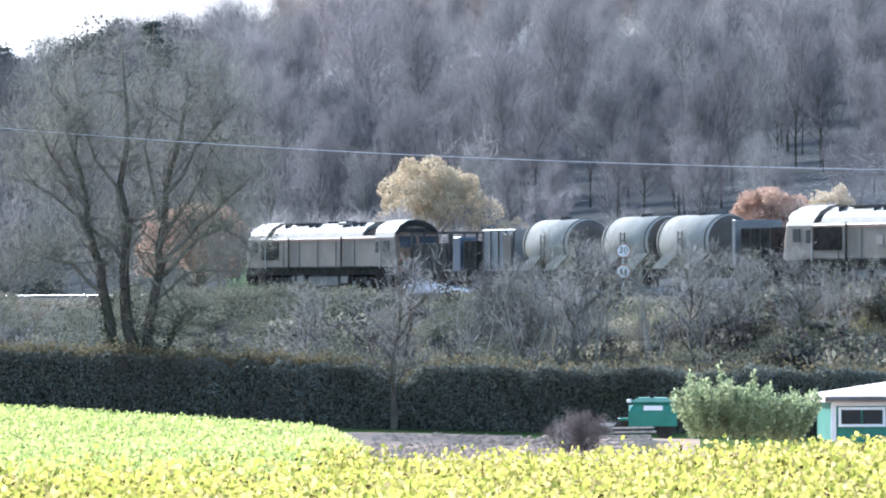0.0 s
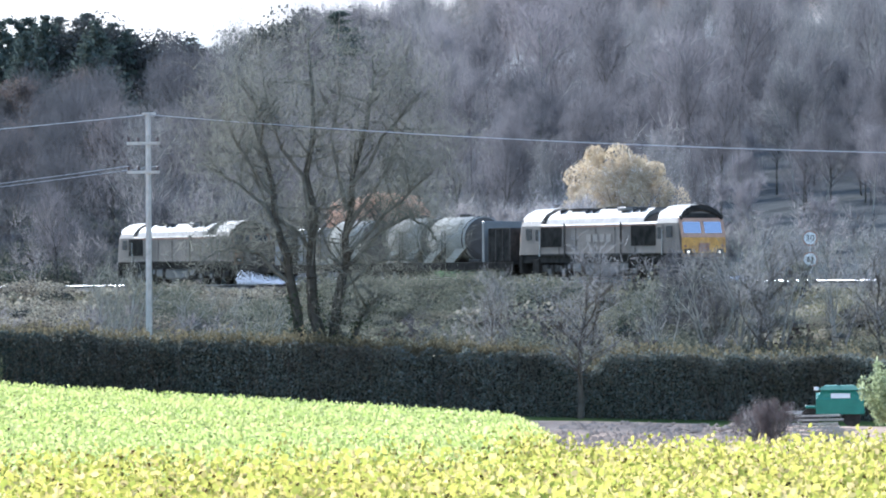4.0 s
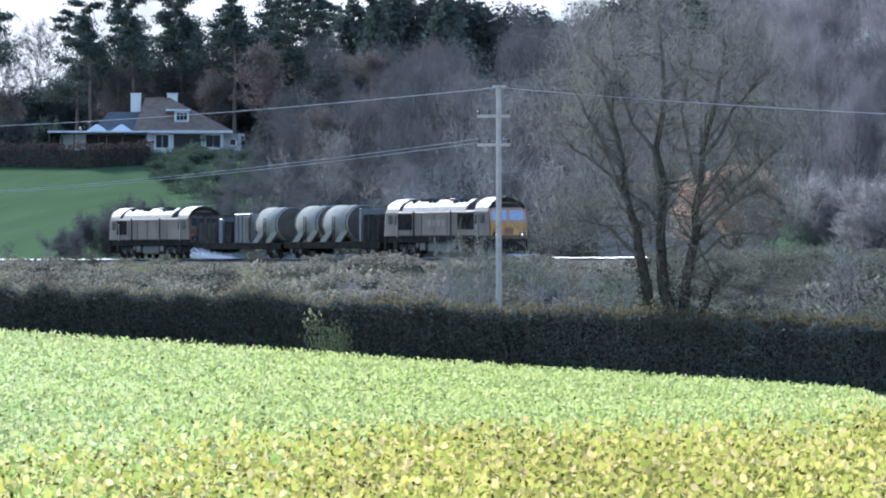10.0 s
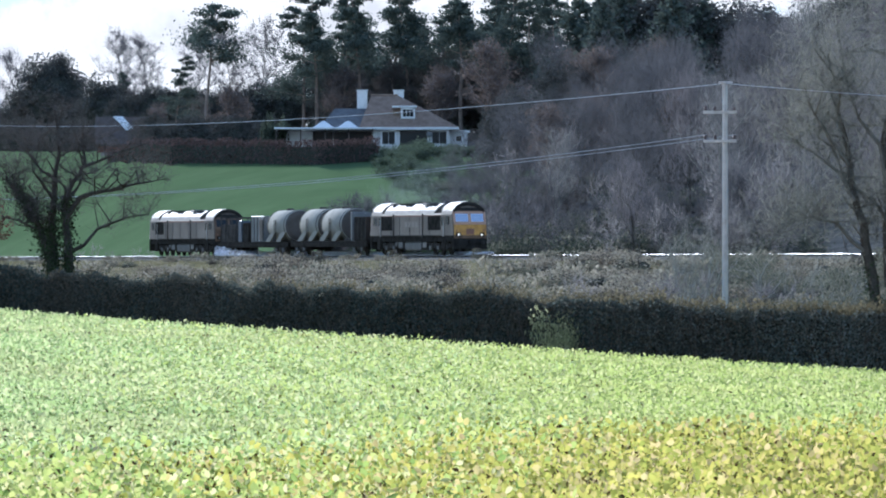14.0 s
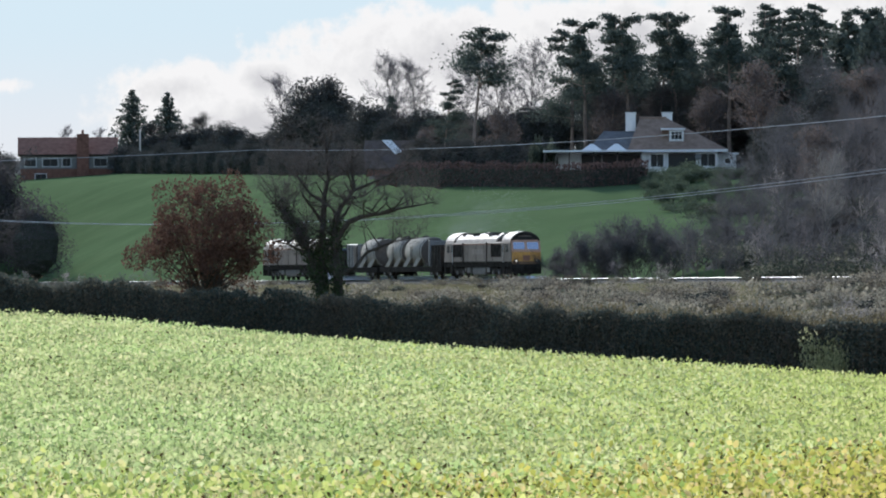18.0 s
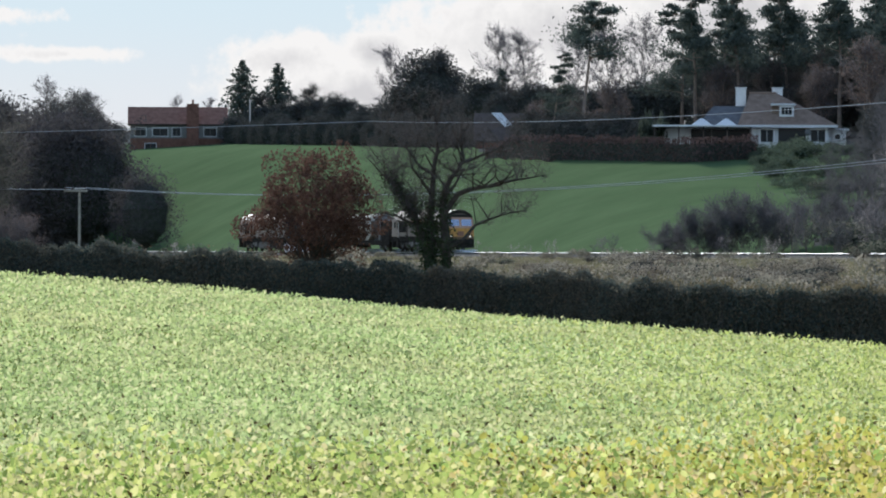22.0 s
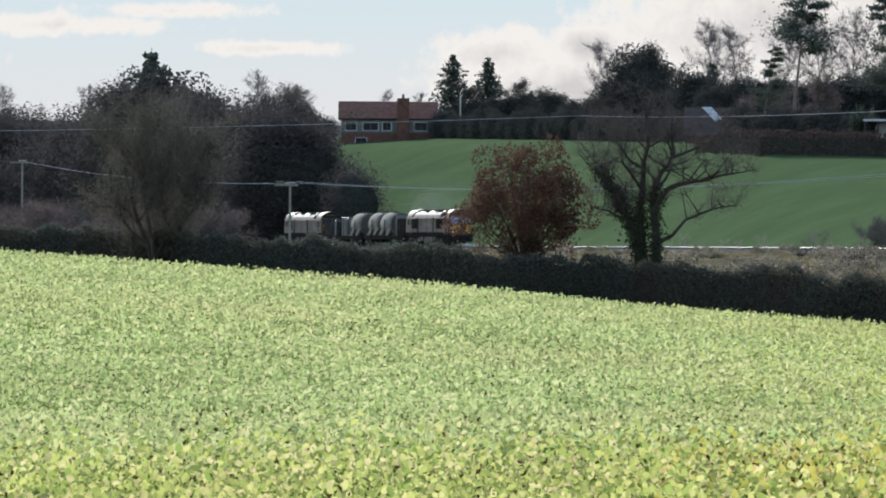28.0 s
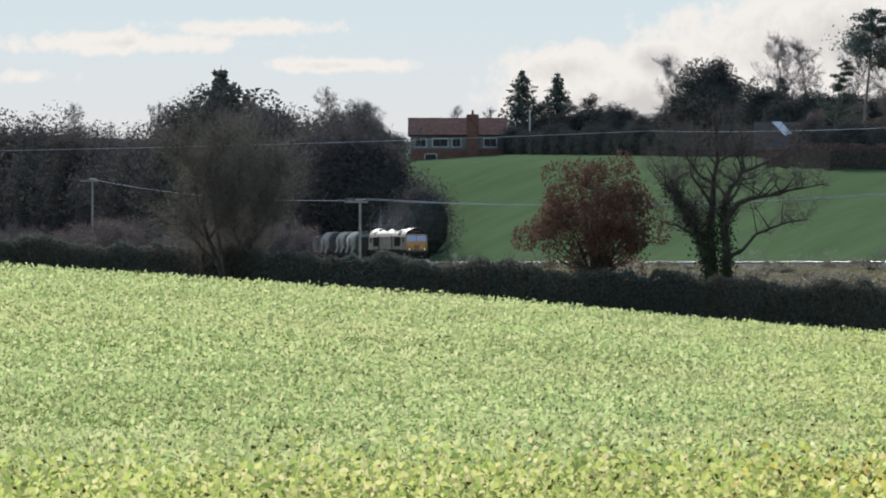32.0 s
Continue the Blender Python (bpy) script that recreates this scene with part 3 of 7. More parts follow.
def make_ground():
    bs = np.concatenate([np.arange(-180, -30, 15), np.arange(-30, -24, 1), np.arange(-24, 9, 0.2), np.arange(9, 20, 1), np.arange(20, 180, 15)])
    rs = np.unique(np.concatenate([[2, 6, 12, 20, 28], np.arange(36, 60, 2), np.arange(60, 125, 5), np.arange(125, 200, 8), np.arange(200, 340, 4), np.arange(340, 1000, 8), [1050, 1150, 1300, 1500, 2000, 3000, 4500]]))
    nb, nr = len(bs), len(rs)
    g = Geo()
    for b in bs:
        for r in rs:
            a = radians(b)
            dz = 0.10 * noise.noise((r * math.sin(a) * 0.15, r * math.cos(a) * 0.15, 0)) * min(r / 60, 1) * (1 if r < 330 else 0)
            g.v.append((r * math.sin(a), r * math.cos(a), ground(b, r) + dz))
    g.v.append((0, 0, 0))
    mats = []
    for i in range(nb):
        j2 = (i + 1) % nb
        g.f.append((nb * nr, j2 * nr, i * nr))
        mats.append(0)
        b = bs[i] + 0.1
        c = min(max(b, -24), 8)
        rh, rt = hedge_r(c), float(np.interp(c, _TB, _TR))
        top_r = float(np.interp(c, [-20, -15, -12, -10.5, -9, -7, 0, 6], [960, 840, 690, 605, 578, 600, 610, 600]))
        for j in range(nr - 1):
            r = (rs[j] + rs[j + 1]) / 2
            g.f.append((i * nr + j, j2 * nr + j, j2 * nr + j + 1, i * nr + j + 1))
            if r < 52 or (r < 128 and b < -0.8):
                k = 0
            elif r < (rh - 5 if b < 2.6 else rh - 22):
                k = 1
            elif r < rh + 14:
                k = 2
            elif r < rt + 4 * track_slant(c):
                k = 3
            elif -2.3 < b < -1.45 and r < 412 or b < -7.3 + 0.4 * math.sin(r * 0.05) + 0.2 * math.sin(r * 0.21) and r < top_r + (70 if b < -11.2 else 3):
                k = 4
            else:
                k = 5
            mats.append(k)
    me = g.mesh("ground", MAT["crop_soil"], True)
    for k in ("soil", "verge", "bank", "pasture", "litter"):
        me.materials.append(MAT[k])
    me.polygons.foreach_set("material_index", mats)
    tagged(new("ground", me), "rolling farmland with crop soil, verge, pasture and wooded hillside", "ground", kind="structure")


make_ground()


# ---- railway ----
def make_railway():
    g = Geo()
    ss = np.arange(-110, 700, 6.0)
    rings = []
    for s in ss:
        row = []
        for off, dz in ((2.5, -0.7), (1.7, -0.24), (-1.7, -0.24), (-2.5, -0.7)):
            x, y, z, a = track(s, off)
            row.append((x, y, z + dz))
        rings.append(row)
    g.loft(rings)
    bed = part("track_bed", g, MAT["ballast"])
    tagged(bed, "pale stone ballast bed carrying a single railway track", "track bed", kind="structure")
    for off in (0.75, -0.75):
        def strip(prof):
            rings = []
            for s in ss:
                row = []
                for o, dz in prof:
                    x, y, z, a = track(s, off + o)
                    row.append((x, y, z + dz))
                rings.append(row)
            return Geo().loft(rings)
        rail = part("rail", strip(((0.07, -0.16), (0.02, -0.12), (0.02, -0.05), (-0.02, -0.05), (-0.02, -0.12), (-0.07, -0.16))), MAT["grime"])
        tagged(rail, "worn steel running rail on concrete sleepers", "rail", "rails", "structure")
        part("rail_head", strip(((0.036, -0.05), (0.036, -0.02), (0.020, 0.0), (-0.036, 0.0), (-0.036, -0.05))), MAT["rail"], rail, "shiny worn rail head")
    g = Geo()
    for s in np.arange(-60, 420, 0.7):
        x, y, z, a = track(s)
        c, n = math.cos(a), math.sin(a)
        vs = []
        for dx, dy, dz in ((-1.25, -.13, -.29), (1.25, -.13, -.29), (1.25, .13, -.29), (-1.25, .13, -.29), (-1.22, -.1, -.165), (1.22, -.1, -.165), (1.22, .1, -.165), (-1.22, .1, -.165)):
            vs.append((x + dx * c - dy * n, y + dx * n + dy * c, z + dz))
        g.add(vs, [(4, 5, 6, 7), (0, 1, 5, 4), (1, 2, 6, 5), (2, 3, 7, 6), (3, 0, 4, 7)])
    tagged(part("sleepers", g, MAT["sleeper"]), "concrete sleepers half buried in ballast", "sleepers", kind="stuff")


make_railway()


# ---- the train: local y runs along the track away from the camera, x = 0 on the centre line, z = 0 at rail top ----
def section(y0, slope, wide, zs, up=0.0):
    """One ring of a locomotive body; the end face leans back by slope above the waist."""
    pts = [(-wide, 1.45), (-wide, 3.0), (-wide + 0.10, 3.3), (-wide + 0.34, 3.62), (-0.52, 3.88 + up), (0, 3.96 + up), (0.52, 3.88 + up), (wide - 0.34, 3.62), (wide - 0.10, 3.3), (wide, 3.0), (wide, 1.45)]
    return [(x, y0 + slope * max(z - 2.15, 0), z) for x, z in pts]


def wheelset(parent, y, r=0.53, dark=True):
    g = Geo()
    for sx in (-0.78, 0.78):
        g.lathe([(-0.07, r * 0.6), (-0.07, r - 0.03), (-0.06, r), (0.05, r), (0.05, r + 0.03), (0.07, r + 0.03), (0.07, r * 0.6)], "x", 16, (sx, y, r))
    g.tube((-0.8, y, r), (0.8, y, r), 0.09, 0.09, 8)
    part("wheelset", g, MAT["black"], parent)


def bogie(ob, y, axles, length, z=0.53):
    b = part("bogie", Geo().box(-1.12, -0.98, y - length / 2, y + length / 2, z - 0.02, z + 0.36, 0.03).box(0.98, 1.12, y - length / 2, y + length / 2, z - 0.02, z + 0.36, 0.03)
             .box(-0.98, 0.98, y - 0.5, y + 0.5, z + 0.1, z + 0.36), MAT["grime"], ob)
    for a in axles:
        wheelset(b, y + a)
        for x in (-1.18, 1.18):
            part("axle_box", Geo().box(x - 0.06, x + 0.06, y + a - 0.2, y + a + 0.2, z - 0.17, z + 0.15, 0.03), MAT["grey_tank"], b)
        for dy in (-0.3, 0.3):
            part("spring", Geo().tube((-1.17, y + a + dy, z - 0.1), (-1.17, y + a + dy, z + 0.34), 0.1, 0.1, 8), MAT["grime"], b)
    return b


def build_loco(label, lit, grilles):
    L, W = 20.6, 1.32
    ob = new("locomotive")
    tagged(ob, label, "locomotive", "locomotives of the train")
    flip = lambda g: Geo().add([(-x, L - y, z) for x, y, z in g.v], g.f)
    # cabs with raked end faces
    cab = Geo().loft([section(0, 0.34, W - 0.02, 0), section(0.12, 0.34, W, 0), section(2.9, 0, W, 0)])
    for k, g in enumerate((cab, flip(cab))):
        part("cab", g, MAT["body"], ob)
    # machinery room: sides, a hood roof that is a little lower, and dark roof recesses next to the cabs
    low = lambda y: [(-W, y, 1.45), (-W, y, 3.0), (-W + 0.05, y, 3.1), (W - 0.05, y, 3.1), (W, y, 3.0), (W, y, 1.45)]
    part("body_side", Geo().loft([low(2.9), low(L - 2.9)]), MAT["body"], ob)
    cant = lambda y: [(-W + 0.03, y, 3.09), (-W + 0.14, y, 3.36), (W - 0.14, y, 3.36), (W - 0.03, y, 3.09)]
    part("cant_panel", Geo().loft([cant(4.6), cant(L - 3.6)]), MAT["roof_grey"], ob)
    hood = lambda y, d=0: [(-W + 0.145, y, 3.36), (-W + 0.36, y, 3.6), (-0.5, y, 3.84), (0.5, y, 3.84), (W - 0.36, y, 3.6), (W - 0.145, y, 3.36)]
    part("hood_roof", Geo().loft([hood(4.6), hood(L - 3.6)]), MAT["roof_grey"], ob, "pale grey hood roof shining in the sun")
    rc = lambda y0, y1: Geo().loft([[(-W + 0.06, y, 3.09), (-W + 0.14, y, 3.22), (-W + 0.4, y, 3.44), (-0.5, y, 3.6), (0.5, y, 3.6), (W - 0.4, y, 3.44), (W - 0.14, y, 3.22), (W - 0.06, y, 3.09)] for y in (y0, y1)])
    part("radiator_recess", rc(2.95, 4.55), MAT["black"], ob, "black roof recess")
    part("radiator_recess", rc(L - 3.55, L - 2.95), MAT["black"], ob, "black roof recess")
    top = [(-W + 0.13, 3.38), (-W + 0.33, 3.635), (-0.52, 3.895), (0, 3.975), (0.52, 3.895), (W - 0.33, 3.635), (W - 0.13, 3.38)]
    cap = Geo()
    rings = []
    for y in (0, 3.0):
        rings.append([(x, (y + (0.34 * (z - 2.15) - 0.16 if y == 0 else 0)), z) for x, z in top] + [(x, (y + (0.34 * (z - 2.15) - 0.16 if y == 0 else 0)), z - 0.012) for x, z in reversed(top)])
    cap.loft(rings)
    for g in (cap, flip(cap)):
        part("cab_roof", g, MAT["roof_grey"], ob, "pale cab roof")
    part("exhaust", Geo().box(-0.5, 0.5, 9.2, 11.0, 3.82, 3.96, 0.03), MAT["black"], ob)
    part("roof_fan", Geo().box(-0.75, 0.75, 13.4, 15.2, 3.81, 3.91, 0.03), MAT["grime"], ob)
    for y in (5.6, 6.5, 11.6, 12.5, 15.8):
        part("roof_rib", Geo().box(-0.95, 0.95, y, y + 0.09, 3.60, 3.87), MAT["grime"], ob)
    part("roof_hatch", Geo().box(-1.0, 0.5, 7.4, 8.4, 3.72, 3.9, 0.03), MAT["roof_grey"], ob)
    for sx in (-1, 1):
        x = sx * (W + 0.015)
        o = lambda y0, y1, z0, z1, t=0.02: Geo().box(min(x - t, x + t), max(x - t, x + t), y0, y1, z0, z1)
        for y0, y1 in grilles:
            gr = part("grille", o(y0, y1, 1.85, 2.92), MAT["black"], ob, "black louvred intake grille")
            for z in np.arange(1.95, 2.88, 0.16):
                part("louvre", o(y0 + 0.05, y1 - 0.05, z, z + 0.035, 0.035), MAT["black"], gr)
        for y in (5.5, 8.0, 10.5, 13.0, 15.2):
            part("body_seam", o(y, y + 0.05, 1.49, 2.98, 0.008), MAT["grime"], ob)
        part("waist_rail", o(3.0, L - 3.0, 1.40, 1.48, 0.03), MAT["grime"], ob)
        for y in (2.15, L - 2.85):
            d = part("cab_door", o(y, y + 0.7, 1.50, 2.95, 0.012), MAT["body"], ob)
            part("door_window", o(y + 0.12, y + 0.58, 2.2, 2.8, 0.022), MAT["dark_glass"], d)
            part("handrail", Geo().tube((x + sx * 0.06, y - 0.06, 1.35), (x + sx * 0.06, y - 0.06, 2.7), 0.025, 0.025, 6), MAT["steel"], d)
        for y in (1.0, L - 1.7):
            part("side_window", o(y, y + 0.7, 2.25, 2.85), MAT["dark_glass"], ob)
        for y in (8.5, 9.35, 10.2, 11.05) if lit else ():
            part("lettering_bar", o(y, y + 0.6, 2.08, 2.5, 0.008), MAT["letter"], ob, "faded pale lettering")
        part("cant_line", o(3.0, L - 3.0, 2.88, 2.95, 0.012), MAT["cab_red"], ob, "dull red line under the roof edge")
        for y in (7.2, 14.4):
            part("drain_pipe", Geo().tube((x + sx * 0.05, y, 1.3), (x + sx * 0.05, y, 3.1), 0.05, 0.05, 6), MAT["grime"], ob)
    # end faces
    for k in (0, 1):
        G = (lambda g: g) if k == 0 else flip
        end = new("end_face")
        end.parent = ob
        yz = lambda z: 0.34 * max(z - 2.15, 0) - 0.02
        pan = lambda x0, x1, z0, z1, d: Geo().add([(x0, yz(z0) - d, z0), (x1, yz(z0) - d, z0), (x1, yz(z1) - d, z1), (x0, yz(z1) - d, z1), (x0, yz(z0) + 0.02, z0), (x1, yz(z0) + 0.02, z0), (x1, yz(z1) + 0.02, z1), (x0, yz(z1) + 0.02, z1)],
                                                   [(0, 1, 2, 3), (4, 7, 6, 5), (0, 4, 5, 1), (1, 5, 6, 2), (2, 6, 7, 3), (3, 7, 4, 0)])
        # unlit locomotive: darker panel, surround and glass paint its ends in shade
        nose = part("nose_panel", G(pan(-1.24, 1.24, 1.30, 2.24, 0.03)), MAT["yellow" if lit else "nose_dirty_shaded"], end, "grimy warning yellow nose panel, shade painted in on the lead locomotive")
        part("nose_mark", G(pan(-0.3, 0.3, 1.5, 1.95, 0.035)), MAT["cab_red"], nose, "brown worn marking")
        for s in (-1, 1):
            part("lamp_panel", G(pan(min(s * 0.72, s * 1.12), max(s * 0.72, s * 1.12), 1.38, 1.66, 0.04)), MAT["black"], nose)
        # black panel that paints the shadow under the cab roof edge
        part("brow", G(pan(-1.12, 1.12, 3.26, 3.5, 0.03)), MAT["black"], end, "brow above the windscreens painted dark for shadow")
        part("visor", G(Geo().loft([[(x, 0.34 * (z - 2.15) - 0.20 - d, z - dz) for x, z in ((-1.2, 3.36), (-0.98, 3.62), (-0.5, 3.87), (0, 3.95), (0.5, 3.87), (0.98, 3.62), (1.2, 3.36))] + [(x, 0.34 * (z - 2.15) - 0.20 - d, z - dz - 0.2) for x, z in ((1.16, 3.36), (0.94, 3.6), (0.5, 3.82), (0, 3.9), (-0.5, 3.82), (-0.94, 3.6), (-1.16, 3.36))] for d, dz in ((0.0, 0.03), (-0.22, 0.02))])), MAT["black"], end, "black overhanging visor")
        part("surround", G(pan(-1.26, 1.26, 2.25, 3.24, 0.025)), MAT["peach" if lit else "nose_dirty_shaded"], end)
        part("nose_skirt", G(pan(-1.24, 1.24, 1.22, 1.46, 0.036)), MAT["nose_dirty_shaded"], nose, "brown begrimed lower edge")
        for s in (-1, 1):
            part("windscreen", G(pan(min(s * 0.1, s * 1.1), max(s * 0.1, s * 1.08), 2.46, 3.06, 0.04)), MAT["glass" if lit else "dark_glass"], end, "windscreen reflecting the sky")
            h = part("headlight", G(Geo().lathe([(-0.1, 0.03), (-0.1, 0.07), (0.05, 0.10)], "y", 12, (s * 0.9, 0, 1.5))), MAT["lamp"] if lit and k == 0 else MAT["pale"], end, "lit lamp" if lit and k == 0 else "")
            part("buffer", G(Geo().lathe([(-0.5, 0.05), (-0.5, 0.24), (-0.45, 0.25), (-0.44, 0.09), (0.0, 0.12)], "y", 14, (s * 0.87, 0, 1.02))), MAT["black"], end)
            part("tail_lamp", G(Geo().lathe([(-0.08, 0.04), (-0.08, 0.07), (0.04, 0.08)], "y", 10, (s * 1.06, 0, 1.8))), MAT["cab_red"], end)
        part("buffer_beam", G(Geo().box(-1.3, 1.3, 0.02, 0.4, 0.42, 1.44, 0.04)), MAT["black"], end, "black buffer beam")
        part("coupling", G(Geo().box(-0.12, 0.12, -0.35, 0.1, 0.85, 1.1, 0.03)), MAT["black"], end)
        for s in (-1, 1):
            part("hose", G(Geo().tube((s * 0.4, -0.02, 1.0), (s * 0.42, -0.12, 0.55), 0.03, 0.03, 6)), MAT["black"], end)
            part("cab_steps", G(Geo().box(min(s * 1.18, s * 1.34), max(s * 1.18, s * 1.34), 1.9, 2.7, 0.4, 1.2, 0.03)), MAT["black"], end)
    part("underframe", Geo().box(-1.25, 1.25, 0.4, L - 0.4, 1.0, 1.44), MAT["black"], ob)
    part("fuel_tank", Geo().box(-1.22, 1.22, 8.0, 12.0, 0.32, 1.0, 0.12), MAT["grey_tank"], ob, "dusty grey fuel tank")
    for y0, y1, z0 in ((6.5, 7.6, 0.5), (12.4, 13.6, 0.45), (13.8, 14.3, 0.6)):
        for s in (-1, 1):
            bx = part("equipment_box", Geo().box(min(s * 0.75, s * 1.24), max(s * 0.75, s * 1.24), y0, y1, z0, 1.0, 0.03), MAT["grime"], ob)
            part("box_lid", Geo().box(min(s * 1.245, s * 1.27), max(s * 1.245, s * 1.27), y0 + 0.08, y1 - 0.08, z0 + 0.08, 0.94), MAT["grey_tank"], bx)
    part("air_tank", Geo().lathe([(0, 0.05), (0.05, 0.2), (1.5, 0.2), (1.55, 0.05)], "y", 12, (-1.0, 12.2, 0.75)), MAT["grime"], ob)
    bogie(ob, 3.9, (-1.85, 0, 1.85), 5.0)
    bogie(ob, L - 3.9, (-1.85, 0, 1.85), 5.0)
    return ob


def flat_wagon(label, L=20.7):
    ob = new("flat_wagon")
    tagged(ob, label, "wagon", "wagons of the train")
    part("deck", Geo().box(-1.28, 1.28, 0, L, 0.98, 1.12, 0.02), MAT["black"], ob)
    for s in (-1, 1):
        part("solebar", Geo().box(min(s * 1.16, s * 1.28), max(s * 1.16, s * 1.28), 0.1, L - 0.1, 0.66, 0.98, 0.02), MAT["black"], ob)
        for y in (0, L):
            d = -0.4 if y == 0 else 0.4
            part("buffer", Geo().tube((s * 0.87, y, 1.0), (s * 0.87, y + d, 1.0), 0.12, 0.1, 10).tube((s * 0.87, y + d * 0.9, 1.0), (s * 0.87, y + d, 1.0), 0.24, 0.24, 12), MAT["black"], ob)
    for y in (2.6, L - 2.6):
        bogie(ob, y, (-1.0, 1.0), 2.8, 0.46)
    return ob


def tank(ob, y0, y1, r=1.28, zc=2.42):
    """A horizontal tank on slanted cradle legs."""
    L = y1 - y0
    t = part("tank", Geo().lathe([(-0.10, 0.3), (-0.06, r * 0.7), (0, r * 0.97), (0.06, r), (L - 0.06, r), (L, r * 0.97), (L + 0.06, r * 0.7), (L + 0.1, 0.3)], "y", 32, (0, y0, zc)), MAT["tank"], ob, "weathered grey cylindrical tank", True)
    for yy in (y0 + 0.25, y1 - 0.25):
        part("tank_band", Geo().lathe([(-0.05, r + 0.004), (-0.05, r + 0.03), (0.05, r + 0.03), (0.05, r + 0.004)], "y", 32, (0, yy, zc)), MAT["grime"], t)
    part("end_plate", Geo().lathe([(-0.125, 0.02), (-0.125, r * 0.72), (-0.03, r * 0.96)], "y", 32, (0, y0, zc)), MAT["tank_end"], t)
    lad = part("ladder", Geo().box(-r - 0.09, -r - 0.05, L * 0.5 + y0 - 0.25, L * 0.5 + y0 - 0.20, 1.13, zc + 0.5).box(-r - 0.09, -r - 0.05, L * 0.5 + y0 + 0.20, L * 0.5 + y0 + 0.25, 1.13, zc + 0.5), MAT["grime"], t)
    for z in np.arange(1.3, zc + 0.45, 0.3):
        part("rung", Geo().box(-r - 0.085, -r - 0.055, L * 0.5 + y0 - 0.2, L * 0.5 + y0 + 0.2, z, z + 0.03), MAT["grime"], lad)
    part("manhole", Geo().lathe([(0, 0.3), (0.16, 0.3), (0.18, 0.22)], "z", 14, (0, (y0 + y1) / 2, zc + r - 0.03)), MAT["grime"], t)
    for yy in (y0 + 0.5, y1 - 1.7):
        for s in (-1, 1):
            q = ((1.13, 1.0), (1.13, 2.3), (1.88, 0.7), (1.88, -0.6))
            part("cradle_leg", Geo().add([(s * 1.25, yy + dy, z) for z, dy in q] + [(s * 1.1, yy + dy, z) for z, dy in q],
                                            [(0, 1, 2, 3), (7, 6, 5, 4), (0, 4, 5, 1), (1, 5, 6, 2), (2, 6, 7, 3), (3, 7, 4, 0)]), MAT["tank"], t, "slanted cradle plate")


def frame_box(ob, y0, y1, z1, mat, name, label=""):
    b = part(name, Geo().box(-1.2, 1.2, y0, y1, 1.125, z1, 0.04), mat, ob, label)
    for y in np.linspace(y0 + 0.1, y1 - 0.1, max(3, int((y1 - y0) / 0.7))):
        part("rib", Geo().box(-1.24, -1.2, y - 0.04, y + 0.04, 1.2, z1 - 0.08), MAT["grime"], b)
    return b


LOCO_TAIL = build_loco("grey-maroon diesel locomotive with yellow nose and lit lamps", True, ((3.0, 6.0), (14.9, 17.6)))
LOCO_LEAD = build_loco("grey-maroon diesel locomotive with a pale roof leading the train", False, ((15.9, 18.4),))
WAGON_1 = flat_wagon("flat wagon carrying two grey water tanks and a dark pump module")
frame_box(WAGON_1, 0.5, 3.6, 3.0, MAT["black"], "pump_module", "dark ribbed pump module")
part("bulkhead", Geo().box(-1.24, 1.24, 4.1, 4.4, 1.125, 3.4, 0.03), MAT["pale"], WAGON_1, "pale end bulkhead")
part("walkway", Geo().box(-1.1, 1.1, 4.4, 6.6, 1.125, 1.3, 0.03), MAT["grime"], WAGON_1)
tank(WAGON_1, 6.9, 12.3)
tank(WAGON_1, 13.3, 18.3)
WAGON_2 = flat_wagon("flat wagon with one water tank, pale cabin and rail-washing gear")
tank(WAGON_2, 0.9, 6.0)
frame_box(WAGON_2, 7.0, 10.9, 3.25, MAT["pale"], "equipment_cabin", "pale grey equipment cabin")
part("cabin_door", Geo().box(-1.27, -1.24, 7.3, 8.3, 1.3, 3.0, 0.01), MAT["tank_end"], WAGON_2)
frame_box(WAGON_2, 11.6, 13.2, 2.7, MAT["black"], "pump_unit")
part("control_cabinet", Geo().box(-1.22, -0.3, 13.6, 14.5, 1.125, 2.9, 0.03), MAT["blue"], WAGON_2, "blue control cabinet")
for y in (15.0, 16.6, 18.2, 19.8):
    part("portal_frame", Geo().loft([[(x * k, yy, z) for x, z, k in ((-1.22, 1.125, 1), (-1.22, 3.2, 1), (1.22, 3.2, 1), (1.22, 1.125, 1), (1.12, 1.125, 1), (1.12, 3.1, 1), (-1.12, 3.1, 1), (-1.12, 1.125, 1))] for yy in (y - 0.05, y + 0.05)]), MAT["grime"], WAGON_2)
frame_box(WAGON_2, 15.3, 19.5, 2.6, MAT["grime"], "jetting_module")


